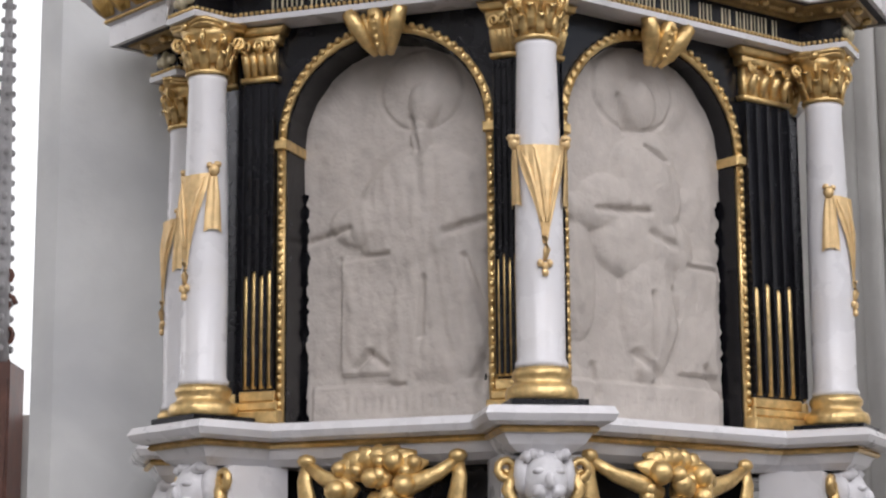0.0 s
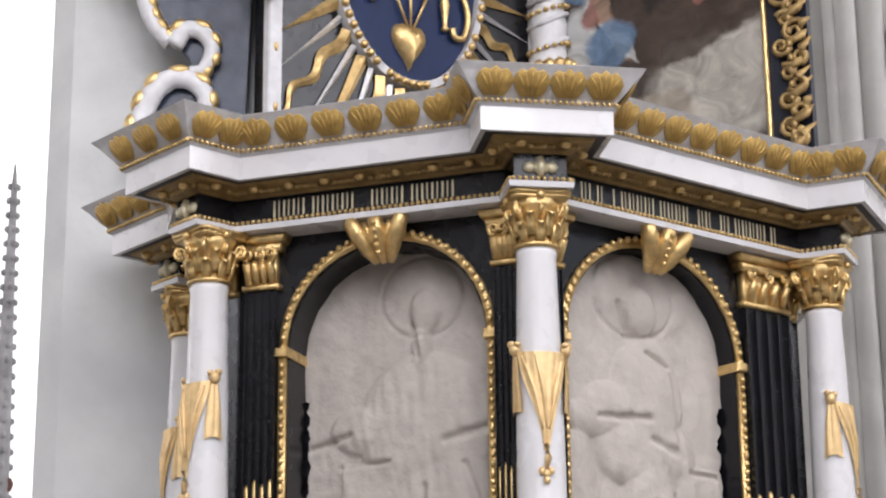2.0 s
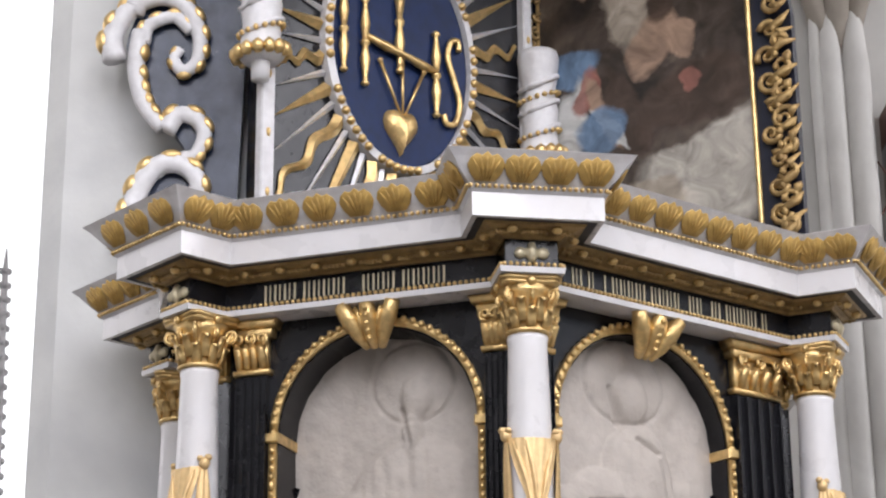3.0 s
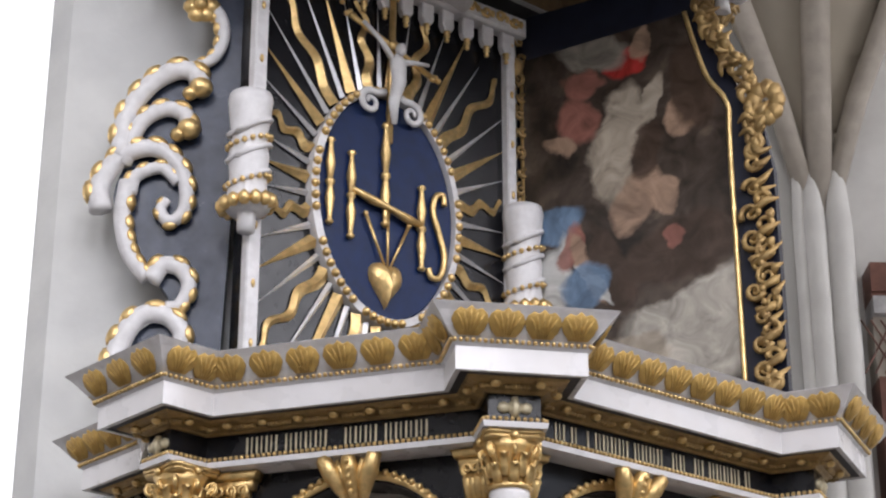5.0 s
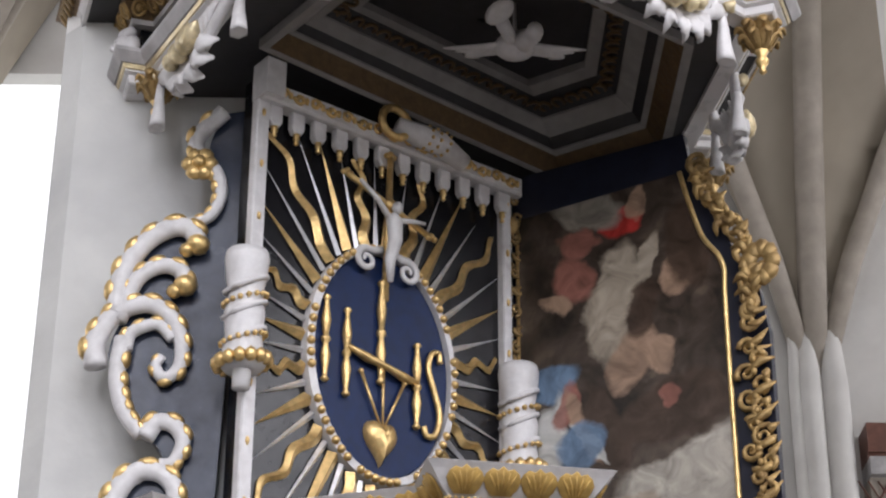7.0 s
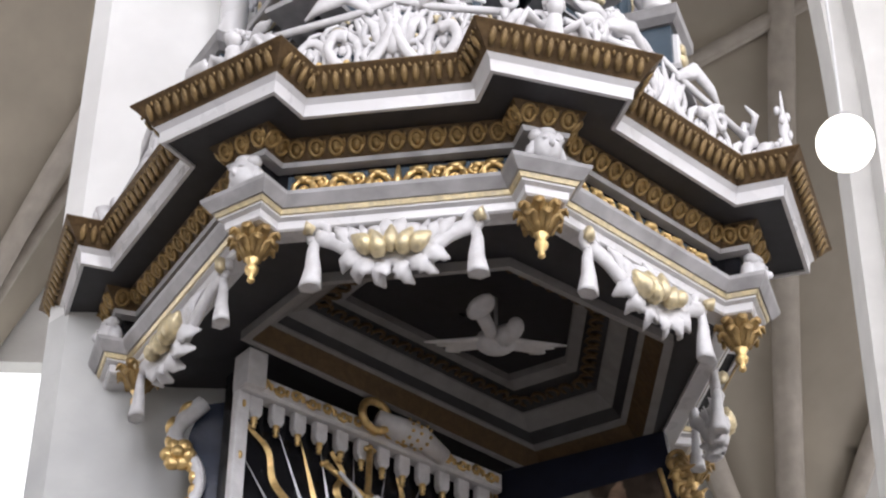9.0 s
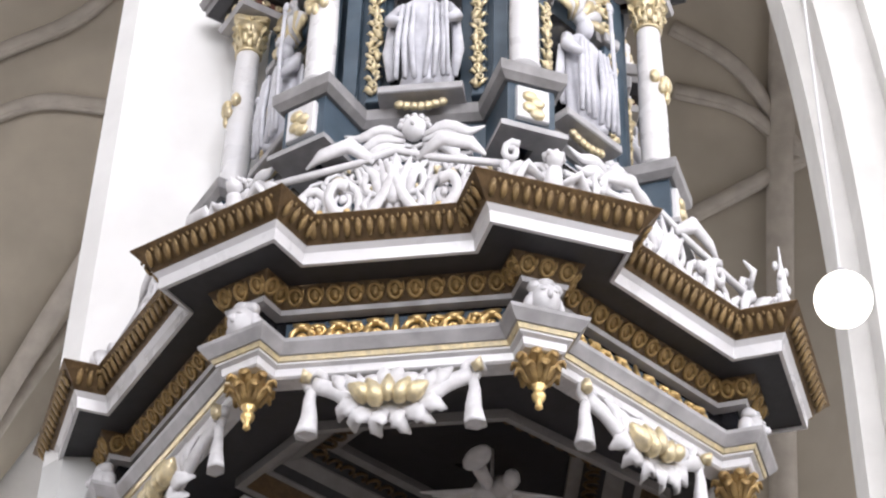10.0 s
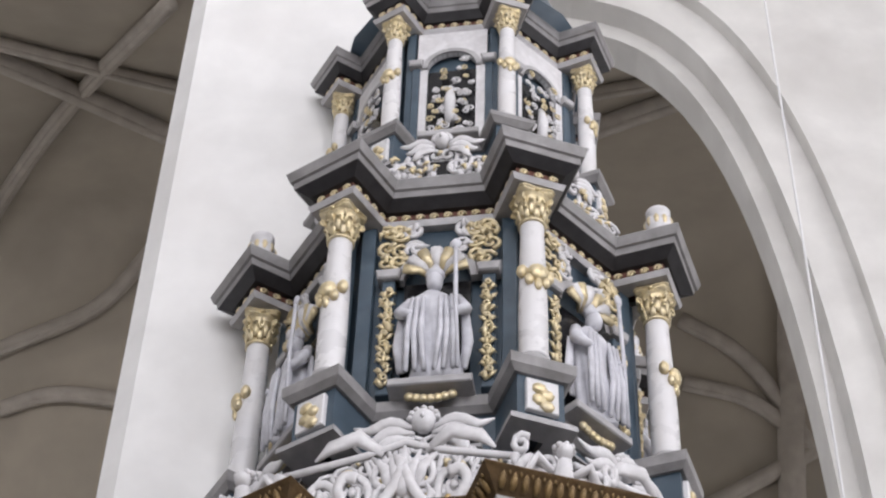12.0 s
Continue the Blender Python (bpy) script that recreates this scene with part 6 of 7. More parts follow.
# grey frames and gilded bands carry the underside's shade in their colour
soffit_ring("soffit_frame", 1.0, 0.955, 4.770, 4.776, SHADED_GREY, "grey soffit frame darkened for shade")
soffit_ring("soffit_frieze", 0.954, 0.88, 4.780, 4.838, BRONZE, "tarnished gilded soffit band, darkened for shade")
soffit_ring("soffit_frame", 0.879, 0.85, 4.838, 4.846, SHADED_GREY, "grey soffit frame darkened for shade")
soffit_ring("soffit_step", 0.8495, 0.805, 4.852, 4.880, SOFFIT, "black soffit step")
soffit_ring("soffit_frame", 0.804, 0.72, 4.880, 4.915, SHADED_GREY, "grey soffit frame darkened for shade")
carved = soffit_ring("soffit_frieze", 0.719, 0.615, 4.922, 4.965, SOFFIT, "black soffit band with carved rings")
soffit_ring("soffit_frame", 0.614, 0.55, 4.962, 4.975, SHADED_GREY, "grey soffit frame darkened for shade")
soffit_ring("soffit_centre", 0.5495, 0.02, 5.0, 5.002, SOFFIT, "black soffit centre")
bm = bmesh.new()
band = [SC + (v - SC) * 0.667 for v in SQ]
for i in range(6):
    p, q = band[i], band[(i + 1) % 6]
    m, L = face_frame(p, q)
    n = max(2, round(L / 0.05))
    for k in range(n):
        c = p + (q - p) * ((k + 0.5) / n)
        d = (q - p).normalized()
        tube(bm, [(c.x + 0.018 * math.cos(a) * d.x - 0.024 * math.sin(a) * d.y, c.y + 0.018 * math.cos(a) * d.y + 0.024 * math.sin(a) * d.x, 4.936) for a in [2 * math.pi * t / 9 for t in range(10)]], 0.006, 5)
cpart("ring_carving", bm, BRONZE, carved, "tarnished gilded carved rings, darkened for shade", True)["kind"] = "stuff"
# tops of the boards run up against the soffit; dove hung below it
bm = bmesh.new()
dv = T(0.284, 4.946, 4.85)
blob(bm, (0.0, 0.0, 0), (0.062, 0.05, 0.04), dv, 12, 8)
blob(bm, (0.05, -0.09, -0.01), (0.026, 0.04, 0.026), dv, 10, 7)
tube(bm, [(0.02, -0.03, 0), (0.04, -0.06, -0.004), (0.05, -0.09, -0.01)], [0.036, 0.028, 0.02], 9, dv)
blob(bm, (-0.052, -0.175, 0.0), (0.036, 0.066, 0.018), dv, 12, 7, (0, 0, 0.35))
tube(bm, [(-0.01, -0.03, 0), (-0.045, -0.13, 0.0)], [0.02, 0.022], 8, dv)
for s in (-1, 1):
    for k in range(4):
        tube(bm, smooth_line([(s * 0.03, 0.01 * k - 0.01, 0), (s * (0.10 + 0.01 * k), 0.012 * k - 0.006, -0.008), (s * (0.205 - 0.035 * k), 0.016 * k + 0.012, 0.0)], 4), [0.016, 0.018, 0.019, 0.019, 0.018, 0.016, 0.013, 0.009, 0.004], 7, dv, 0.4)
tube(bm, [(0, 0, 0.02), (0, 0, 0.151)], 0.006, 6, dv)
tagged(part("dove_carving", bm, CARVED, None, smooth=True), "white carved dove hanging under the soffit", "carving")

# white openwork cresting on top of the cornice
bm = bmesh.new()
prism(bm, [tuple(v) for v in offset_path(CV, 0.12)] + [(0.9, 5.15), (-0.7, 5.15)], 5.1685, 5.175)
cpart("top_board", bm, SOFFIT, canopy, "dark top board")
crp = offset_path(CV, 0.13)
for i in range(4):
    m, L = face_frame(crp[i], crp[i + 1], 5.172)
    m = m @ Matrix.Diagonal((1, 1.45, 1, 1))
    bm = bmesh.new()
    box(bm, -L / 2 + 0.02, L / 2 - 0.02, 0.0, 0.022, -0.012, 0.012, m)
    n = 4
    for s in (-1, 1):
        for k in range(n):
            u = s * (0.05 + k * (L / 2 - 0.07) / n)
            h = 0.115 - 0.012 * k + (0.03 if k == 0 else 0)
            tube(bm, [(u - s * 0.03, 0.015, 0), (u - s * 0.045, h * 0.55, 0.004)] + spiral(u, h * 0.78, 0.045, 0.010, 180 if s > 0 else 0, -s * 1.35, 14, 0.005), [0.011, 0.012] + [0.012 - 0.0004 * q for q in range(15)], 7, m, 0.8)
            tube(bm, [(u, 0.02, 0), (u + s * 0.03, 0.06, 0.012), (u + s * 0.012, 0.09, 0.008)], [0.008, 0.013, 0.004], 6, m)
            blob(bm, (u, h * 0.78, 0.008), (0.013, 0.013, 0.01), m, 6, 4)
    for k in range(-2, 3):
        tube(bm, [(0.016 * k, 0.06, 0), (0.026 * k, 0.13, 0.012), (0.045 * k, 0.19 - 0.012 * abs(k), 0.004)], [0.012, 0.016, 0.004], 6, m, 0.6)
    for s in (-1, 1):
        tube(bm, smooth_line([(0, 0.125, 0.02), (s * 0.03, 0.07, 0.022), (s * 0.08, 0.022, 0.022), (s * 0.14, 0.03, 0.022), (s * 0.175, 0.075, 0.022), (s * 0.16, 0.11, 0.022), (s * 0.125, 0.105, 0.022)], 5), 0.015, 7, m, 0.7)
        tube(bm, spiral(s * (L / 2 - 0.075), 0.065, 0.055, 0.012, 90, s * 1.5, 18, 0.022), [0.016 - 0.0004 * q for q in range(19)], 7, m, 0.7)
    blob(bm, (0, 0.09, 0.01), (0.03, 0.035, 0.02), m, 8, 6)
    tube(bm, [(-L / 2 + 0.05, 0.13, 0), (-0.1, 0.175, 0), (0, 0.20, 0), (0.1, 0.175, 0), (L / 2 - 0.05, 0.13, 0)], 0.010, 6, m)
    for s in (-1, 1):
        tube(bm, [(s * 0.06, 0.175, 0.0), (s * 0.13, 0.215, 0.014), (s * 0.21, 0.20, 0.004), (s * 0.25, 0.17, 0)], [0.012, 0.022, 0.018, 0.004], 6, m, 0.6)
    r3 = random.Random(200 + i)
    for k in range(7):
        u, v = r3.uniform(-0.5, 0.5) * (L - 0.06), r3.uniform(0.03, 0.17)
        tube(bm, spiral(u, v, r3.uniform(0.025, 0.045), 0.008, r3.uniform(0, 360), r3.choice((-1.3, 1.3)), 10, r3.uniform(-0.015, 0.02)), [0.012 - 0.0005 * q for q in range(11)], 6, m)
        a = r3.uniform(0, 6.28)
        tube(bm, [(u, v, 0.0), (u + 0.035 * math.cos(a), v + 0.035 * math.sin(a), 0.02), (u + 0.065 * math.cos(a + 0.4), max(0.01, v + 0.065 * math.sin(a + 0.4)), 0.005)], [0.009, 0.015, 0.004], 6, m, 0.6)
    cr = cpart("cresting", bm, CARVED, canopy, "white openwork scroll cresting", True)
    bm = bmesh.new()
    for s in (-1, 1):
        for k in range(4):
            blob(bm, (s * (0.05 + k * 0.075), 0.045, 0.014), (0.012, 0.01, 0.008), m, 6, 4)
    cpart("crest_gilding", bm, GOLD, cr, "gilded buds", True)
for i, a in enumerate(CA[:4]):
    v = crp[i]
    m = CINV @ pose(v.x, v.y, 5.172, 0, 0, a + 90)
    bm = bmesh.new()
    blob(bm, (0, 0, 0.02), (0.05, 0.045, 0.02), m, 10, 5)
    tube(bm, [(0, 0, 0.02), (0, -0.01, 0.09), (0, -0.03, 0.15)], [0.035, 0.03, 0.02], 8, m)
    blob(bm, (0, -0.03, 0.18), (0.024, 0.024, 0.03), m, 10, 7)
    for k in range(8):
        a = 2 * math.pi * k / 8
        blob(bm, (0.024 * math.cos(a), -0.022 + 0.02 * math.sin(a), 0.195), (0.011, 0.011, 0.012), m, 6, 4)
        tube(bm, [(0.03 * math.cos(a), 0.03 * math.sin(a), 0.0), (0.06 * math.cos(a), 0.05 * math.sin(a), 0.05), (0.085 * math.cos(a + 0.3), 0.06 * math.sin(a + 0.3), 0.035)], [0.012, 0.014, 0.004], 6, m)
    for s in (-1, 1):
        tube(bm, [(s * 0.02, 0, 0.11), (s * 0.075, -0.01, 0.155), (s * 0.10, 0, 0.10), (s * 0.12, 0.01, 0.04)], [0.018, 0.026, 0.02, 0.006], 7, m, 0.6)
    part("crest_bust", bm, CARVED, canopy, "plain white winged corner carving", True)

# spiky finial at the corner of the cornice
v = polar(CC, 1.06, CA[3])
bm = bmesh.new()
lathe(bm, [(0.045, 0), (0.05, 0.02), (0.03, 0.04), (0.02, 0.06), (0.014, 0.1), (0.02, 0.12), (0.012, 0.15), (0.015, 0.18), (0.006, 0.22), (0.002, 0.27)], 10)
for k in range(10):
    a = k * 2.4
    blob(bm, (0.014 * math.cos(a), 0.014 * math.sin(a), 0.07 + 0.017 * k), (0.009, 0.009, 0.012), Matrix(), 6, 4)
fin = tagged(part("finial", bm, CARVED, None, smooth=True), "white spiky carved finial standing on the cornice", "finial")
fin.location = (v.x, v.y, 5.1685)
fin.scale = (1.1, 1.1, 1.5)

# ---- two-storey carved tower on the sounding board ----
tower = thing("canopy_tower", "two-storey blue-grey, white and gilded carved tower", "pulpit tower", (CC[0], CC[1], 5.17))
TINV = T(-CC[0], -CC[1], -5.17)


def tpart(name, bm, material, parent=tower, label="", smooth=False):
    return wpart(name, bm, material, parent, label, smooth, TINV)


def storey(angs, rc, colr, zs, statues, tag):
    """zs: foot, pedestal bottom, ledge bottom, ledge top, shaft bottom, shaft top, capital top, cornice top."""
    z_foot, z_ped, z_l0, z_l1, z_s0, z_s1, z_c, z_t = zs
    vs = [polar(CC, rc, a) for a in angs]
    fv = offset_path(vs, -colr * 1.9)
    bm = bmesh.new()
    prism(bm, [tuple(v) for v in offset_path(vs, -colr * 2.3)] + [(0.42, 5.159), (-0.30, 5.159)], z_foot, z_t)
    tpart("core", bm, SLATE, tower, "blue-grey painted core")
    base = broken_path(fv, colr * 1.6, colr * 3.3)
    bm = bmesh.new()
    moulding(bm, base, [(-0.05, z_ped - 0.02), (0.03, z_ped - 0.02), (0.03, z_ped), (0.012, z_ped + 0.02), (-0.05, z_ped + 0.02)])
    tpart("plinth_mould", bm, GREY, tower, "pale grey plinth mould")
    bm = bmesh.new()
    moulding(bm, base, [(-0.05, z_ped + 0.0201), (0.0, z_ped + 0.0201), (0.0, z_l0), (-0.05, z_l0)])
    tpart("pedestal", bm, SLATE, tower, "blue-grey pedestal zone")
    bm = bmesh.new()
    moulding(bm, base, [(-0.05, z_l0 + 0.0001), (0.012, z_l0 + 0.0001), (0.03, z_l0 + 0.02), (0.032, z_l1), (-0.05, z_l1)])
    tpart("ledge", bm, CORNICE, tower, "dark grey ledge")
    h = z_t - z_c
    for name, prof, material, label in (
        ("architrave", [(-0.05, z_c), (0.012, z_c), (0.02, z_c + h * 0.14), (-0.05, z_c + h * 0.14)], GREY, "pale grey architrave"),
        ("frieze", [(-0.05, z_c + h * 0.141), (0.0, z_c + h * 0.141), (0.0, z_c + h * 0.42), (-0.05, z_c + h * 0.42)], BROWN, "reddish brown frieze"),
        ("cornice_soffit", [(-0.05, z_c + h * 0.421), (colr * 0.4, z_c + h * 0.421), (colr * 1.2, z_c + h * 0.58), (-0.05, z_c + h * 0.58)], SOFFIT, "black cornice soffit"),
        ("cornice", [(-0.05, z_c + h * 0.581), (colr * 1.25, z_c + h * 0.581), (colr * 1.3, z_c + h * 0.74), (colr * 1.5, z_c + h * 0.76), (colr * 1.75, z_c + h * 0.97), (colr * 1.7, z_t), (-0.05, z_t)], CORNICE, "dark grey stepped cornice"),
    ):
        bm = bmesh.new()
        moulding(bm, base, prof)
        tpart(name, bm, material, tower, label)
    bm = bmesh.new()
    prism(bm, [tuple(v) for v in offset_path(fv, colr * 1.5)] + [(0.45, 5.158), (-0.35, 5.158)], z_t - 0.02, z_t + 0.004)
    tpart("storey_top", bm, CORNICE, tower, "grey top board")
    bm = bmesh.new()
    for mm, w in along(base, 0.004, 0.045):
        tube(bm, spiral(0, z_c + h * 0.28, 0.015, 0.004, 0, 1.2, 8, 0.004), 0.005, 5, mm)
    tpart("frieze_foliage", bm, PALEGOLD, tower, "gilded frieze foliage", True)["kind"] = "stuff"
    firstc = None
    for v, a in list(zip(vs, angs)):
        m = TINV @ pose(v.x, v.y, 0, 0, 0, a + 90)
        if firstc is None:
            firstc = part("column", column_shaft(z_s1 - z_s0, colr), WHITE, tower, "white column", True)
            firstc.data.transform(T(0, 0, z_s0))
            b = part("column_base", column_base(z_s0 - z_l1, colr * 0.95), GREY, firstc, "grey moulded base", True)
            b.data.transform(T(0, 0, z_l1))
            c = part("capital", capital(z_c - z_s1, colr * 0.86), PALEGOLD, firstc, "gilded leafy capital", True)
            c.data.transform(T(0, 0, z_s1))
            bm = bmesh.new()
            zz = z_s0 + (z_s1 - z_s0) * 0.58
            blob(bm, (0, -colr, zz), (colr * 0.75, colr * 0.5, colr * 0.8), Matrix(), 10, 7)
            for s in (-1, 1):
                blob(bm, (s * colr * 0.95, -colr * 0.5, zz + colr * 0.3), (colr * 0.45, colr * 0.4, colr * 0.6), Matrix(), 8, 5)
                blob(bm, (s * colr * 0.6, -colr * 0.9, zz - colr * 0.7), (colr * 0.35, colr * 0.3, colr * 0.5), Matrix(), 8, 5)
            blob(bm, (0, -colr * 1.05, zz - colr * 1.1), (colr * 0.3, colr * 0.25, colr * 0.6), Matrix(), 8, 5)
            part("column_mask", bm, PALEGOLD, firstc, "gilded mask on the shaft", True)
            firstc.matrix_basis = m
        else:
            like(firstc, m, tower)
        bm = bmesh.new()
        pm = TINV @ pose(v.x, v.y, 0, 0, 0, a + 90) @ Matrix.Rotation(radians(90), 4, "X")
        bevel_prism(bm, [(-colr * 1.1, z_ped + 0.04), (colr * 1.1, z_ped + 0.04), (colr * 1.1, z_l0 - 0.02), (-colr * 1.1, z_l0 - 0.02)], 0, colr * 1.4 + 0.008, 0.004, pm)
        pp = part("pedestal_panel", bm, WHITE, tower, "white pedestal panel")
        bm = bmesh.new()
        for k in range(4):
            zc = z_ped + 0.06 + (z_l0 - z_ped - 0.12) * k / 3
            blob(bm, ((-1) ** k * colr * 0.25, zc, colr * 1.4 + 0.01), (colr * 0.55, colr * 0.5, colr * 0.25), pm, 7, 5)
        part("pedestal_carving", bm, PALEGOLD, pp, "gilded carving", True)
    for i in range(len(vs) - 1):
        m0, L = face_frame(fv[i], fv[i + 1])
        m = TINV @ m0
        half = L * (0.2 if statues else 0.25)
        H = z_c - z_l1
        zi = z_l1 + H * 0.66
        # shallow niche with rim, side strips and carved foliage
        bm = bmesh.new()
        box(bm, -half, half, z_l1, zi, -0.004, 0.004, m)
        part("niche_field", bm, BLACK, tower, "dark niche field")
        if not statues:
            # pale arched frame of the upper niches
            bm = bmesh.new()
            ins = arch_pts(half, z_l1 + 0.032, zi, zi + half, 14)
            wf, zf = L * 0.36, z_c - 0.012
            outs = [(wf, z_l1 + 0.032), (wf, zi)] + [(min(wf, max(-wf, x * 3)), zf) for x, z in ins[2:-2]] + [(-wf, zi), (-wf, z_l1 + 0.032)]
            va, vb, vc, vd = [[bm.verts.new(m @ Vector((x, z, w))) for x, z in q] for q, w in ((ins, 0.02), (outs, 0.02), (ins, 0.002), (outs, 0.002))]
            for k in range(len(ins) - 1):
                bm.faces.new((va[k], vb[k], vb[k + 1], va[k + 1]))
                bm.faces.new((va[k], va[k + 1], vc[k + 1], vc[k]))
                bm.faces.new((vb[k], vd[k], vd[k + 1], vb[k + 1]))
            part("niche_frame", bm, CARVED, tower, "pale grey arched niche frame")
        if statues:
            # carved shell hood over the statue
            for k in range(7):
                a = radians(12 + 26 * k)
                bm = bmesh.new()
                tube(bm, [(0.02 * math.cos(a), zi + 0.01, 0.02), (half * 0.5 * math.cos(a), zi + half * 0.5 * math.sin(a), 0.055), (half * 0.98 * math.cos(a), zi + half * 0.98 * math.sin(a), 0.06)], [0.008, 0.016, 0.022], 7, m, 0.6)
                part("shell_rib", bm, CARVED if k % 2 else PALEGOLD, tower, "", True)
        bm = bmesh.new()
        ring_band(bm, half, L * 0.05, zi, zi + half * 1.0, 0, 0.03, m)
        part("niche_arch", bm, GREY, tower, "grey niche arch")
        for s in (-1, 1):
            bm = bmesh.new()
            bevel_prism(bm, [(s * half * 1.5 - 0.03 * L, z_l1 + H * 0.04), (s * half * 1.5 + 0.05 * L, z_l1 + H * 0.04), (s * half * 1.5 + 0.05 * L, zi), (s * half * 1.5 - 0.03 * L, zi)], 0, 0.03, 0.004, m)
            st = part("niche_strip", bm, SLATE, tower, "blue-grey niche strip")
            for k in range(9 if statues else 0):
                bm = bmesh.new()
                u, z = s * half * 1.5 + 0.01 * L, z_l1 + H * (0.09 + 0.06 * k)
                g = rnd.uniform(0.7, 1.25)
                blob(bm, (u + rnd.uniform(-0.012, 0.012), z, 0.038), (L * 0.020 * g, H * 0.030 * g, 0.014), m, 8, 5, (0, 0, rnd.uniform(-0.6, 0.6)))
                tube(bm, spiral(u + rnd.uniform(-0.01, 0.01), z + H * 0.02, L * 0.030 * g, L * 0.008, rnd.uniform(0, 360), rnd.choice((-1.2, 1.2)), 8, 0.046), L * 0.009, 5, m)
                for q in (-1, 1):
                    tube(bm, [(u, z - H * 0.012, 0.034), (u + q * L * 0.034, z + H * 0.008, 0.042), (u + q * L * 0.052, z + H * rnd.uniform(0.0, 0.035), 0.032)], [L * 0.012, L * 0.017, L * 0.004], 6, m, 0.6)
                part("festoon_leaf", bm, PALEGOLD, st, "gilded leaf of a hanging festoon", True)
            bm = bmesh.new()
            bevel_prism(bm, [(s * half * 1.5 - 0.055 * L, zi), (s * half * 1.5 + 0.075 * L, zi), (s * half * 1.5 + 0.09 * L, zi + H * 0.05), (s * half * 1.5 - 0.07 * L, zi + H * 0.05)], 0, 0.05, 0.006, m)
            part("niche_impost", bm, GREY, tower, "grey impost")
            for k in range(12 if statues else 0):
                bm = bmesh.new()
                a = rnd.uniform(0, 360)
                u, z = s * half * (0.75 + 0.38 * (k % 3)) + rnd.uniform(-0.01, 0.01), zi + H * (0.10 + 0.085 * (k // 3) + rnd.uniform(0, 0.03))
                if abs(u) < half * 1.1 and z < zi + half:
                    z = zi + half + H * 0.05
                z = min(z, z_c - L * 0.07)
                tube(bm, spiral(u, z, L * 0.062, L * 0.012, a, s * 1.3, 11, 0.022), [L * (0.017 - 0.0006 * q) for q in range(12)], 6, m)
                tube(bm, [(u, z, 0.02), (u + L * 0.05 * math.cos(a), z + L * 0.05 * math.sin(a), 0.035), (u + L * 0.085 * math.cos(a + 0.5), z + L * 0.07 * math.sin(a + 0.5), 0.02)], [L * 0.012, L * 0.02, L * 0.004], 6, m, 0.6)
                part("spandrel_leaf", bm, PALEGOLD if k % 3 else CARVED, tower, "carved spandrel scroll leaf", True)
        for s in (-1, 1):
            bm = bmesh.new()
            bevel_prism(bm, [(s * L * 0.43 - L * 0.045, z_l1 + 0.002), (s * L * 0.43 + L * 0.045, z_l1 + 0.002), (s * L * 0.43 + L * 0.045, z_c - 0.002), (s * L * 0.43 - L * 0.045, z_c - 0.002)], 0.001, 0.02, 0.004, m)
            part("corner_strip", bm, SLATE, tower, "blue-grey corner strip")
        bm = bmesh.new()
        bevel_prism(bm, [(-half * 1.2, z_l1 - 0.001), (half * 1.2, z_l1 - 0.001), (half * 1.2, z_l1 + 0.03), (-half * 1.2, z_l1 + 0.03)], 0, colr * 2.2, 0.005, m)
        part("niche_shelf", bm, GREY, tower, "grey shelf")
        bm = bmesh.new()
        for k in range(7):
            blob(bm, (-half * 0.6 + half * 0.2 * k, z_l1 - 0.02 - 0.012 * math.sin(math.pi * k / 6), colr * 1.4), (half * 0.16, 0.018, 0.012), m, 7, 5)
        part("shelf_carving", bm, PALEGOLD, tower, "gilded carving under the shelf", True)["kind"] = "stuff"
        # pedestal panel of the face
        bm = bmesh.new()
        bevel_prism(bm, [(-L * 0.28, z_ped + 0.05), (L * 0.28, z_ped + 0.05), (L * 0.28, z_l0 - 0.03), (-L * 0.28, z_l0 - 0.03)], 0, 0.012, 0.004, m)
        fp = part("face_panel", bm, GREY, tower, "grey face panel")
        bm = bmesh.new()
        box(bm, -L * 0.26, L * 0.26, z_ped + 0.065, z_l0 - 0.045, 0.0121, 0.014, m)
        part("panel_field", bm, BLACK, fp, "black panel field")
        yield i, m0, L, z_l1 + 0.03, H, colr


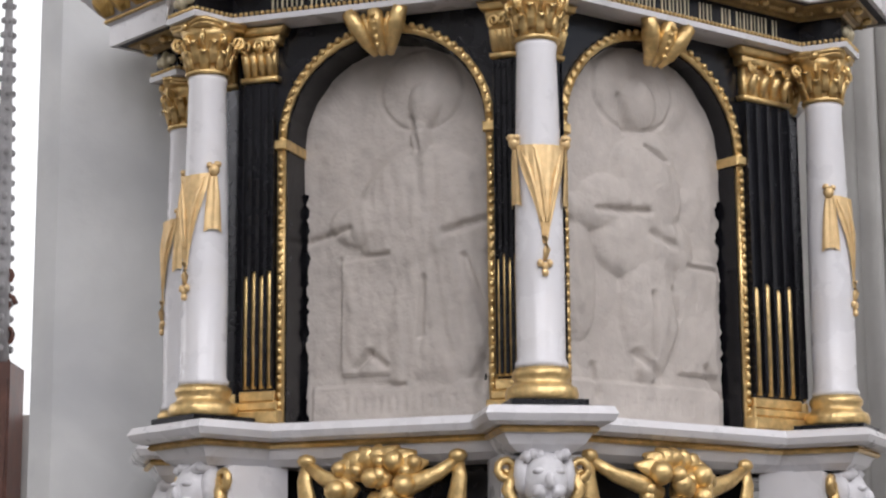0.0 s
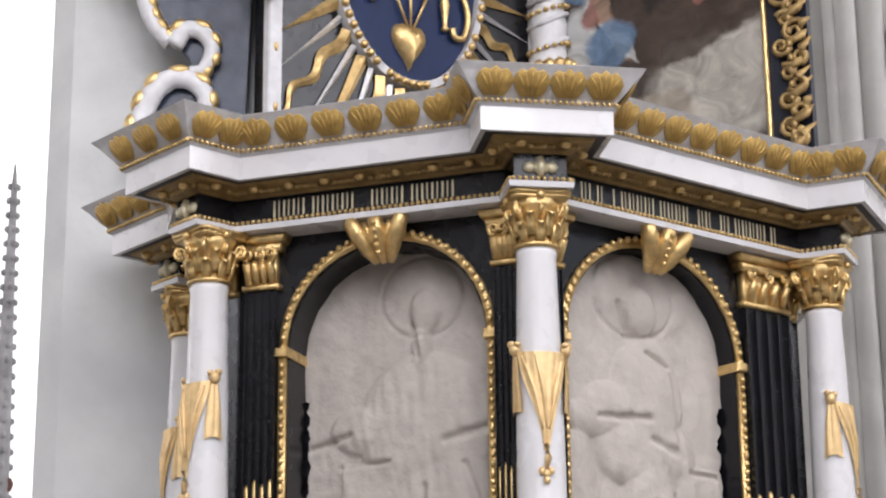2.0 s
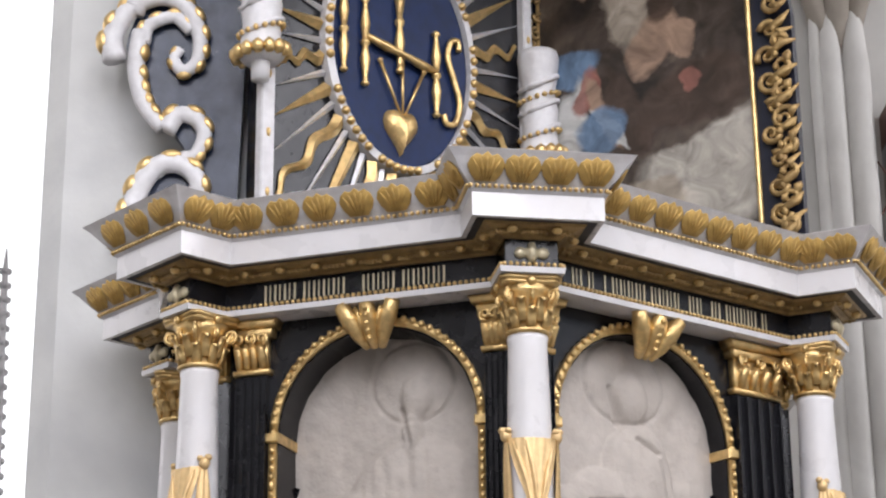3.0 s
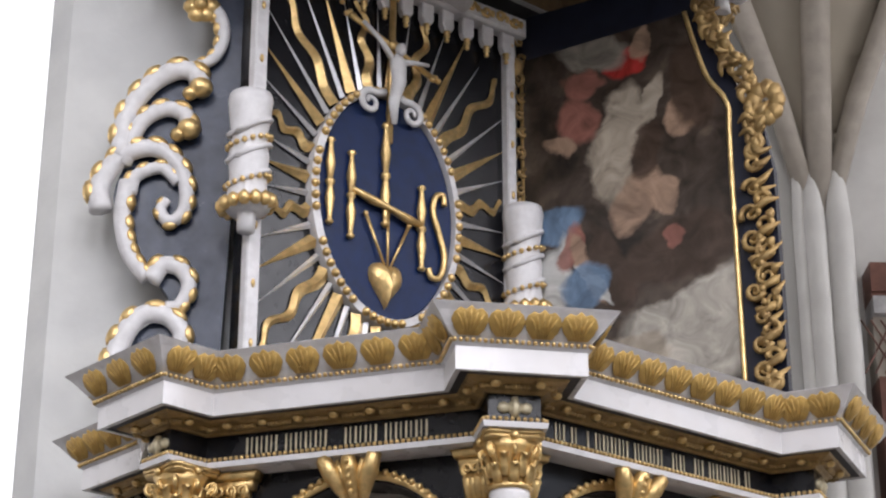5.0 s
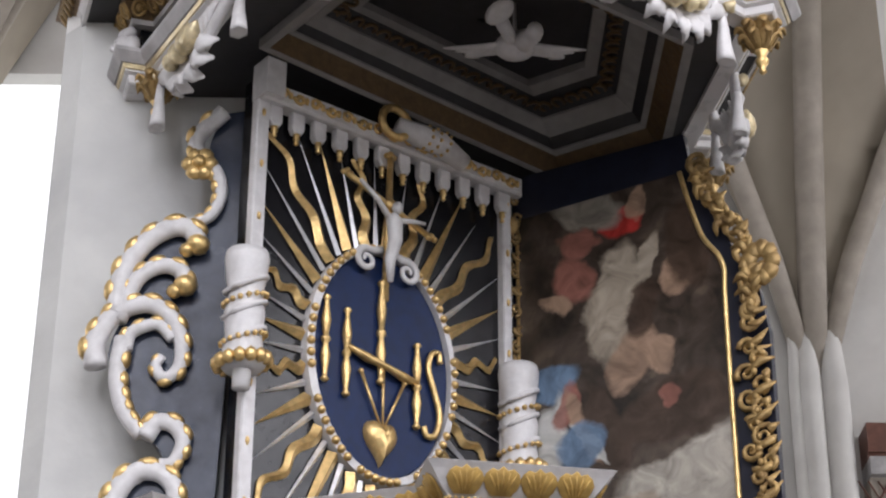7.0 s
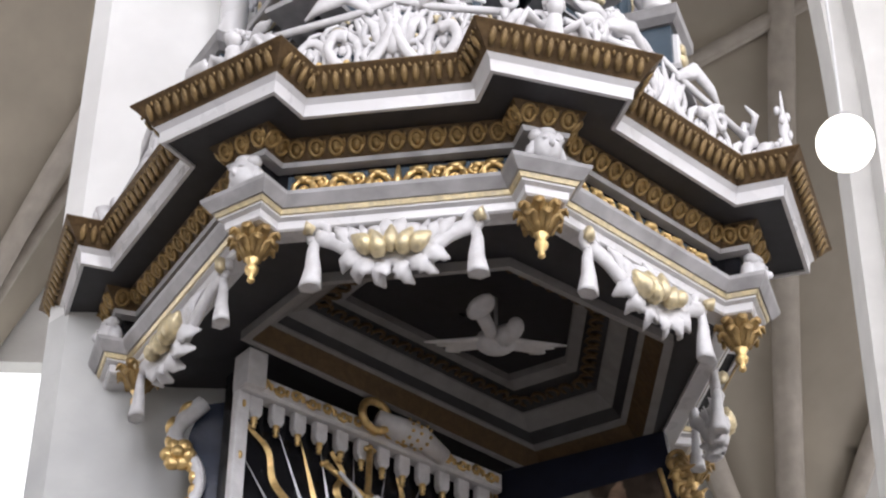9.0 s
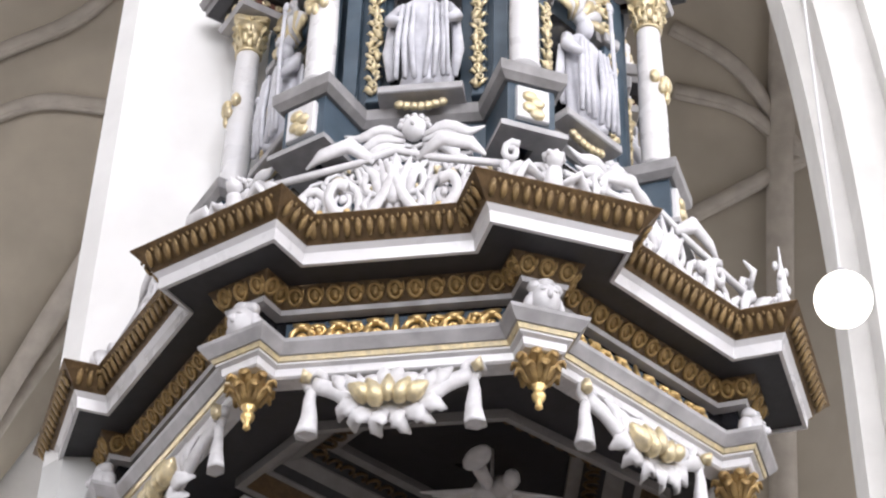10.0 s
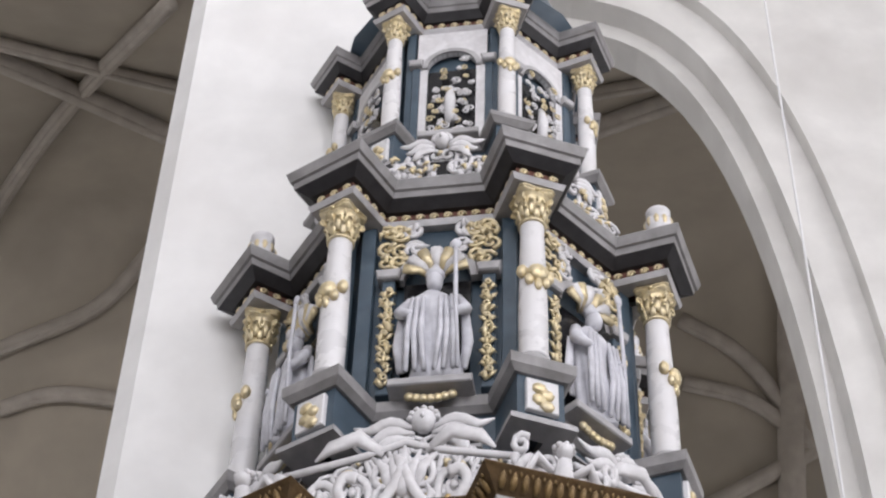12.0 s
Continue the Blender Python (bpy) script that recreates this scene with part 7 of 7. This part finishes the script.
def statue(m, h, seed, name="statue"):
    """A plain robed standing shape with a tall hat and staff; front is z of m, up is y."""
    rnd = random.Random(seed)
    bm = bmesh.new()
    n, seg = 24, 34
    rows = []
    for j in range(n):
        t = j / (n - 1)
        r = h * (0.155 - 0.035 * t + 0.045 * math.exp(-((t - 0.8) / 0.14) ** 2) - 0.075 * max(0, t - 0.86) / 0.14)
        row = []
        for k in range(seg):
            a = 2 * math.pi * k / seg
            g = 1 + (0.14 * math.sin(5 * a + seed + 2.5 * t) + 0.11 * math.sin(9 * a + 2 * seed - 3 * t)) * (1.15 - t) + 0.04 * math.sin(14 * t + 3 * a)
            row.append(bm.verts.new(m @ Vector((0.86 * r * g * math.cos(a) + 0.012 * math.sin(3 * t + seed), h * 0.8 * t, r * 0.62 * g * math.sin(a)))))
        rows.append(row)
    for a, b in zip(rows, rows[1:]):
        for k in range(seg):
            bm.faces.new((a[k], a[(k + 1) % seg], b[(k + 1) % seg], b[k]))
    bm.faces.new(rows[-1])
    bm.faces.new(rows[0][::-1])
    blob(bm, (0, h * 0.86, 0.015), (h * 0.055, h * 0.075, h * 0.06), m, 10, 7)
    tube(bm, [(0, h * 0.9, 0.01), (0, h * 0.95, 0.01), (0, h * 1.03, 0.01)], [h * 0.06, h * 0.062, h * 0.012], 8, m, 0.7)
    for s in (-1, 1):
        tube(bm, [(s * h * 0.14, h * 0.72, 0), (s * h * 0.2, h * 0.58, h * 0.05), (s * h * 0.13, h * 0.5, h * 0.12)], [h * 0.038, h * 0.042, h * 0.026], 8, m)
        tube(bm, [(s * h * 0.19, h * 0.6, 0), (s * h * 0.21, h * 0.35, 0.0), (s * h * 0.19, h * 0.12, 0)], [h * 0.03, h * 0.04, h * 0.022], 7, m, 0.5)
        for k in range(3):
            tube(bm, [(s * h * (0.05 + 0.035 * k), h * 0.66, h * 0.10), (s * h * (0.06 + 0.04 * k), h * 0.35, h * 0.115), (s * h * (0.03 + 0.055 * k), h * 0.03, h * 0.11)], [h * 0.012, h * 0.022, h * 0.016], 6, m)
    tube(bm, [(h * 0.17, h * 0.02, h * 0.12), (h * 0.15, h * 0.55, h * 0.13), (h * 0.14, h * 1.06, h * 0.12)], h * 0.014, 6, m)
    blob(bm, (h * 0.14, h * 1.1, h * 0.12), (h * 0.035, h * 0.05, h * 0.015), m, 8, 5)
    return tagged(part(name, bm, STATUE, None, smooth=True), "grey-white carved robed statue with a staff", "statue", "statues in the tower niches")


TA = [-175.0, -126.7, -73.3, -21.7, 30.0]
rnd = random.Random(9)
for i, m0, L, z, H, cr_ in storey(TA, 0.70, 0.046, (5.17, 5.70, 5.885, 5.945, 6.005, 6.615, 6.765, 6.94), True, "lower"):
    statue(m0 @ T(0, z, 0.055), H * 0.63, i)
UA = [-177.0, -126.1, -74.7, -25.2, 26.0]
for i, m0, L, z, H, cr_ in storey(UA, 0.493, 0.033, (6.945, 7.15, 7.33, 7.37, 7.42, 7.955, 8.068, 8.24), False, "upper"):
    bm = bmesh.new()
    r2 = random.Random(70 + i)
    gilt = bmesh.new()
    for k in range(60):
        u, v = r2.uniform(-0.21, 0.21) * L, z + r2.uniform(0.02, 0.68) * H
        tube(gilt if k % 3 == 0 else bm, spiral(u, v, L * r2.uniform(0.03, 0.055), L * 0.01, r2.uniform(0, 360), r2.choice((-1.2, 1.2)), 9, 0.026 + 0.0004 * k), L * 0.011, 5, m0)
    tube(bm, [(0, z + H * 0.12, 0.03), (0, z + H * 0.3, 0.04), (0, z + H * 0.42, 0.03)], [L * 0.05, L * 0.06, L * 0.03], 9, m0)
    wpart("niche_carving", bm, CARVED, tower, "white openwork carving", True, TINV)["kind"] = "stuff"
    wpart("niche_gilding", gilt, PALEGOLD, tower, "gilded openwork carving", True, TINV)["kind"] = "stuff"
bm = bmesh.new()
lathe(bm, [(0.5, 8.24), (0.46, 8.3), (0.42, 8.42), (0.3, 8.6), (0.12, 8.75), (0.03, 8.9)], 16, T(CC[0], CC[1] - 0.02, 0))
tpart("cap", bm, SLATE, tower, "blue-grey cap", True)
# white foliage crests at the feet of both storeys
for vs, z, n, sc in ((offset_path([polar(CC, 0.66, a) for a in TA], 0.09), 5.42, 6, 1.25), (offset_path([polar(CC, 0.5, a) for a in UA], 0.07), 6.99, 4, 0.9)):
    for i in range(len(vs) - 1):
        m, L = face_frame(vs[i], vs[i + 1], z)
        bm = bmesh.new()
        r2 = random.Random(i + n)
        for s in (-1, 1):
            for k in range(n):
                u = s * (0.03 + k * (L / 2 - 0.05) / n)
                h = sc * (0.22 - 0.16 * k / n)
                tube(bm, [(u, -0.02, 0), (u + s * 0.02, h * 0.5, 0.02)] + spiral(u - s * 0.008, h * 0.75, 0.035 * sc, 0.008, 0 if s > 0 else 180, s * 1.2, 10, 0.02), [0.009, 0.010] + [0.0085] * 11, 6, m)
                blob(bm, (u, h * 0.4, 0.02), (0.014, 0.020, 0.014), m, 7, 5)
        blob(bm, (0, 0.235 * sc, 0.035), (0.03 * sc, 0.036 * sc, 0.03), m, 10, 7)
        blob(bm, (0, 0.232 * sc, 0.066), (0.007, 0.011, 0.008), m, 6, 4)
        for k in range(7):
            a = radians(180 * k / 6)
            blob(bm, (0.032 * sc * math.cos(a), 0.245 * sc + 0.03 * sc * math.sin(a), 0.03), (0.013, 0.013, 0.016), m, 6, 4)
        for s in (-1, 1):
            for k in range(3):
                tube(bm, smooth_line([(s * 0.025, (0.215 - 0.015 * k) * sc, 0.03), (s * 0.075 * sc, (0.235 - 0.03 * k) * sc, 0.038), (s * (0.125 - 0.012 * k) * sc, (0.215 - 0.035 * k) * sc, 0.034), (s * (0.165 - 0.025 * k) * sc, (0.235 - 0.045 * k) * sc, 0.025)], 3), [0.008, 0.012, 0.016 * sc, 0.018 * sc, 0.018 * sc, 0.017 * sc, 0.015 * sc, 0.013, 0.009, 0.003], 7, m, 0.55)
        for k in range(16):
            u, v = r2.uniform(-0.46, 0.46) * L, r2.uniform(-0.16 if z < 6 else 0.0, 0.12) * sc
            tube(bm, spiral(u, v, r2.uniform(0.03, 0.055) * sc, 0.008, r2.uniform(0, 360), r2.choice((-1.3, 1.3)), 10, r2.uniform(0.0, 0.03)), [0.0095 * sc - 0.0004 * q for q in range(11)], 6, m)
            a = r2.uniform(0, 6.28)
            tube(bm, [(u, v, 0.01), (u + 0.04 * math.cos(a), v + 0.04 * math.sin(a), 0.03), (u + 0.075 * math.cos(a + 0.4), v + 0.075 * math.sin(a + 0.4), 0.01)], [0.007, 0.012, 0.003], 6, m, 0.6)
        cr = tpart("foliage_crest", bm, CARVED, tower, "white carved foliage crest with a winged head", True)
        bm = bmesh.new()
        box(bm, -L / 2, L / 2, -0.25 if z < 6 else -0.05, -0.005, -0.02, 0.0, m)
        tpart("crest_backing", bm, SLATE, cr, "blue-grey board behind the crest")
        bm = bmesh.new()
        for k in range(22):
            u, v, a = r2.uniform(-0.45, 0.45) * L, r2.uniform(-0.10 if z < 6 else 0.0, 0.15), r2.uniform(0, 6.28)
            tube(bm, [(u, v, 0.034), (u + 0.016 * math.cos(a), v + 0.016 * math.sin(a), 0.042), (u + 0.03 * math.cos(a + 0.5), v + 0.03 * math.sin(a + 0.5), 0.034)], [0.004, 0.009, 0.003], 6, m, 0.7)
        tpart("crest_gilding", bm, PALEGOLD, cr, "gilded buds", True)["kind"] = "stuff"

# urns on the corners of the lower cornice
for a in (TA[0], TA[3], TA[4]):
    v = polar(CC, 0.735, a)
    bm = bmesh.new()
    lathe(bm, [(0.05, 0), (0.055, 0.02), (0.04, 0.05), (0.026, 0.08), (0.035, 0.11), (0.058, 0.15), (0.066, 0.19), (0.06, 0.22), (0.04, 0.24), (0.056, 0.255), (0.056, 0.28), (0.03, 0.295), (0.008, 0.305)], 16)
    u = part("urn", bm, CARVED, None, smooth=True)
    u.location = (v.x, v.y, 6.944)
    tagged(u, "white turned urn with gilded lobes on the cornice", "urn", "urns on the tower cornice")
    bm = bmesh.new()
    for k in range(10):
        t = 2 * math.pi * k / 10
        blob(bm, (0.055 * math.cos(t), 0.055 * math.sin(t), 0.195), (0.016, 0.016, 0.03), Matrix(), 6, 5)
    part("lobe_band", bm, PALEGOLD, u, "gilded lobes", True)
    u.scale = (0.8, 0.8, 0.85)

# ---- globe lamp on a long wire ----
lamp = thing("pendant_lamp", "glowing white glass globe lamp hanging on a thin wire", "lamp", (1.58, 5.70, 6.23))
bm = bmesh.new()
blob(bm, (0, 0, 0), (0.105, 0.105, 0.105), Matrix(), 28, 18)
part("globe", bm, GLOBE, lamp, "milk glass globe", True)
bm = bmesh.new()
lathe(bm, [(0.03, 0.1), (0.03, 0.125), (0.012, 0.135)], 12)
part("holder", bm, GREY, lamp, "small grey holder")
bm = bmesh.new()
tube(bm, [(0, 0, 0.13), (0, 0, 7.37)], 0.006, 6)
part("wire", bm, WIRE, lamp, "thin pale wire")

# ---- far altar with crocketed spire, seen past the pier against the window ----
spire = thing("far_altar", "distant reddish brown gothic altar with a crocketed spire", "altar", (-2.64, 12.1, 0))
bm = bmesh.new()
box(bm, -0.35, 0.12, -0.2, 0.2, 0, 3.25)
for k in range(8):
    box(bm, -0.33 + 0.058 * k, -0.30 + 0.058 * k, -0.23, -0.2001, 2.4, 3.15)
part("altar_body", bm, BROWN, spire, "reddish brown carved body")
bm = bmesh.new()
for x, z1 in ((0.0, 5.8), (-0.16, 5.1)):
    lathe(bm, [(0.07, 3.25), (0.06, 3.9), (0.045, 4.6), (0.02, z1 - 0.15), (0.006, z1)], 8, T(x, 0, 0))
    for k in range(26):
        z = 3.35 + (z1 - 3.5) * k / 25
        for a in range(4):
            t = math.pi / 2 * a + 0.4
            r = 0.075 - 0.05 * k / 25
            blob(bm, (x + r * math.cos(t), r * math.sin(t), z), (0.02, 0.02, 0.024), Matrix(), 6, 4)
part("spire", bm, GREY, spire, "grey-brown crocketed spire", True)
for k in range(9):
    bm = bmesh.new()
    tube(bm, spiral(-0.02 + 0.05 * (-1) ** k, -0.22, 0.07, 0.015, 60 * k, 1.3, 12, 0), 0.016, 6, T(0, 0, 3.3 + 0.09 * k) @ Matrix.Rotation(radians(90), 4, "X") @ T(0, 0, 0))
    part("tracery", bm, BROWN, spire, "", True)
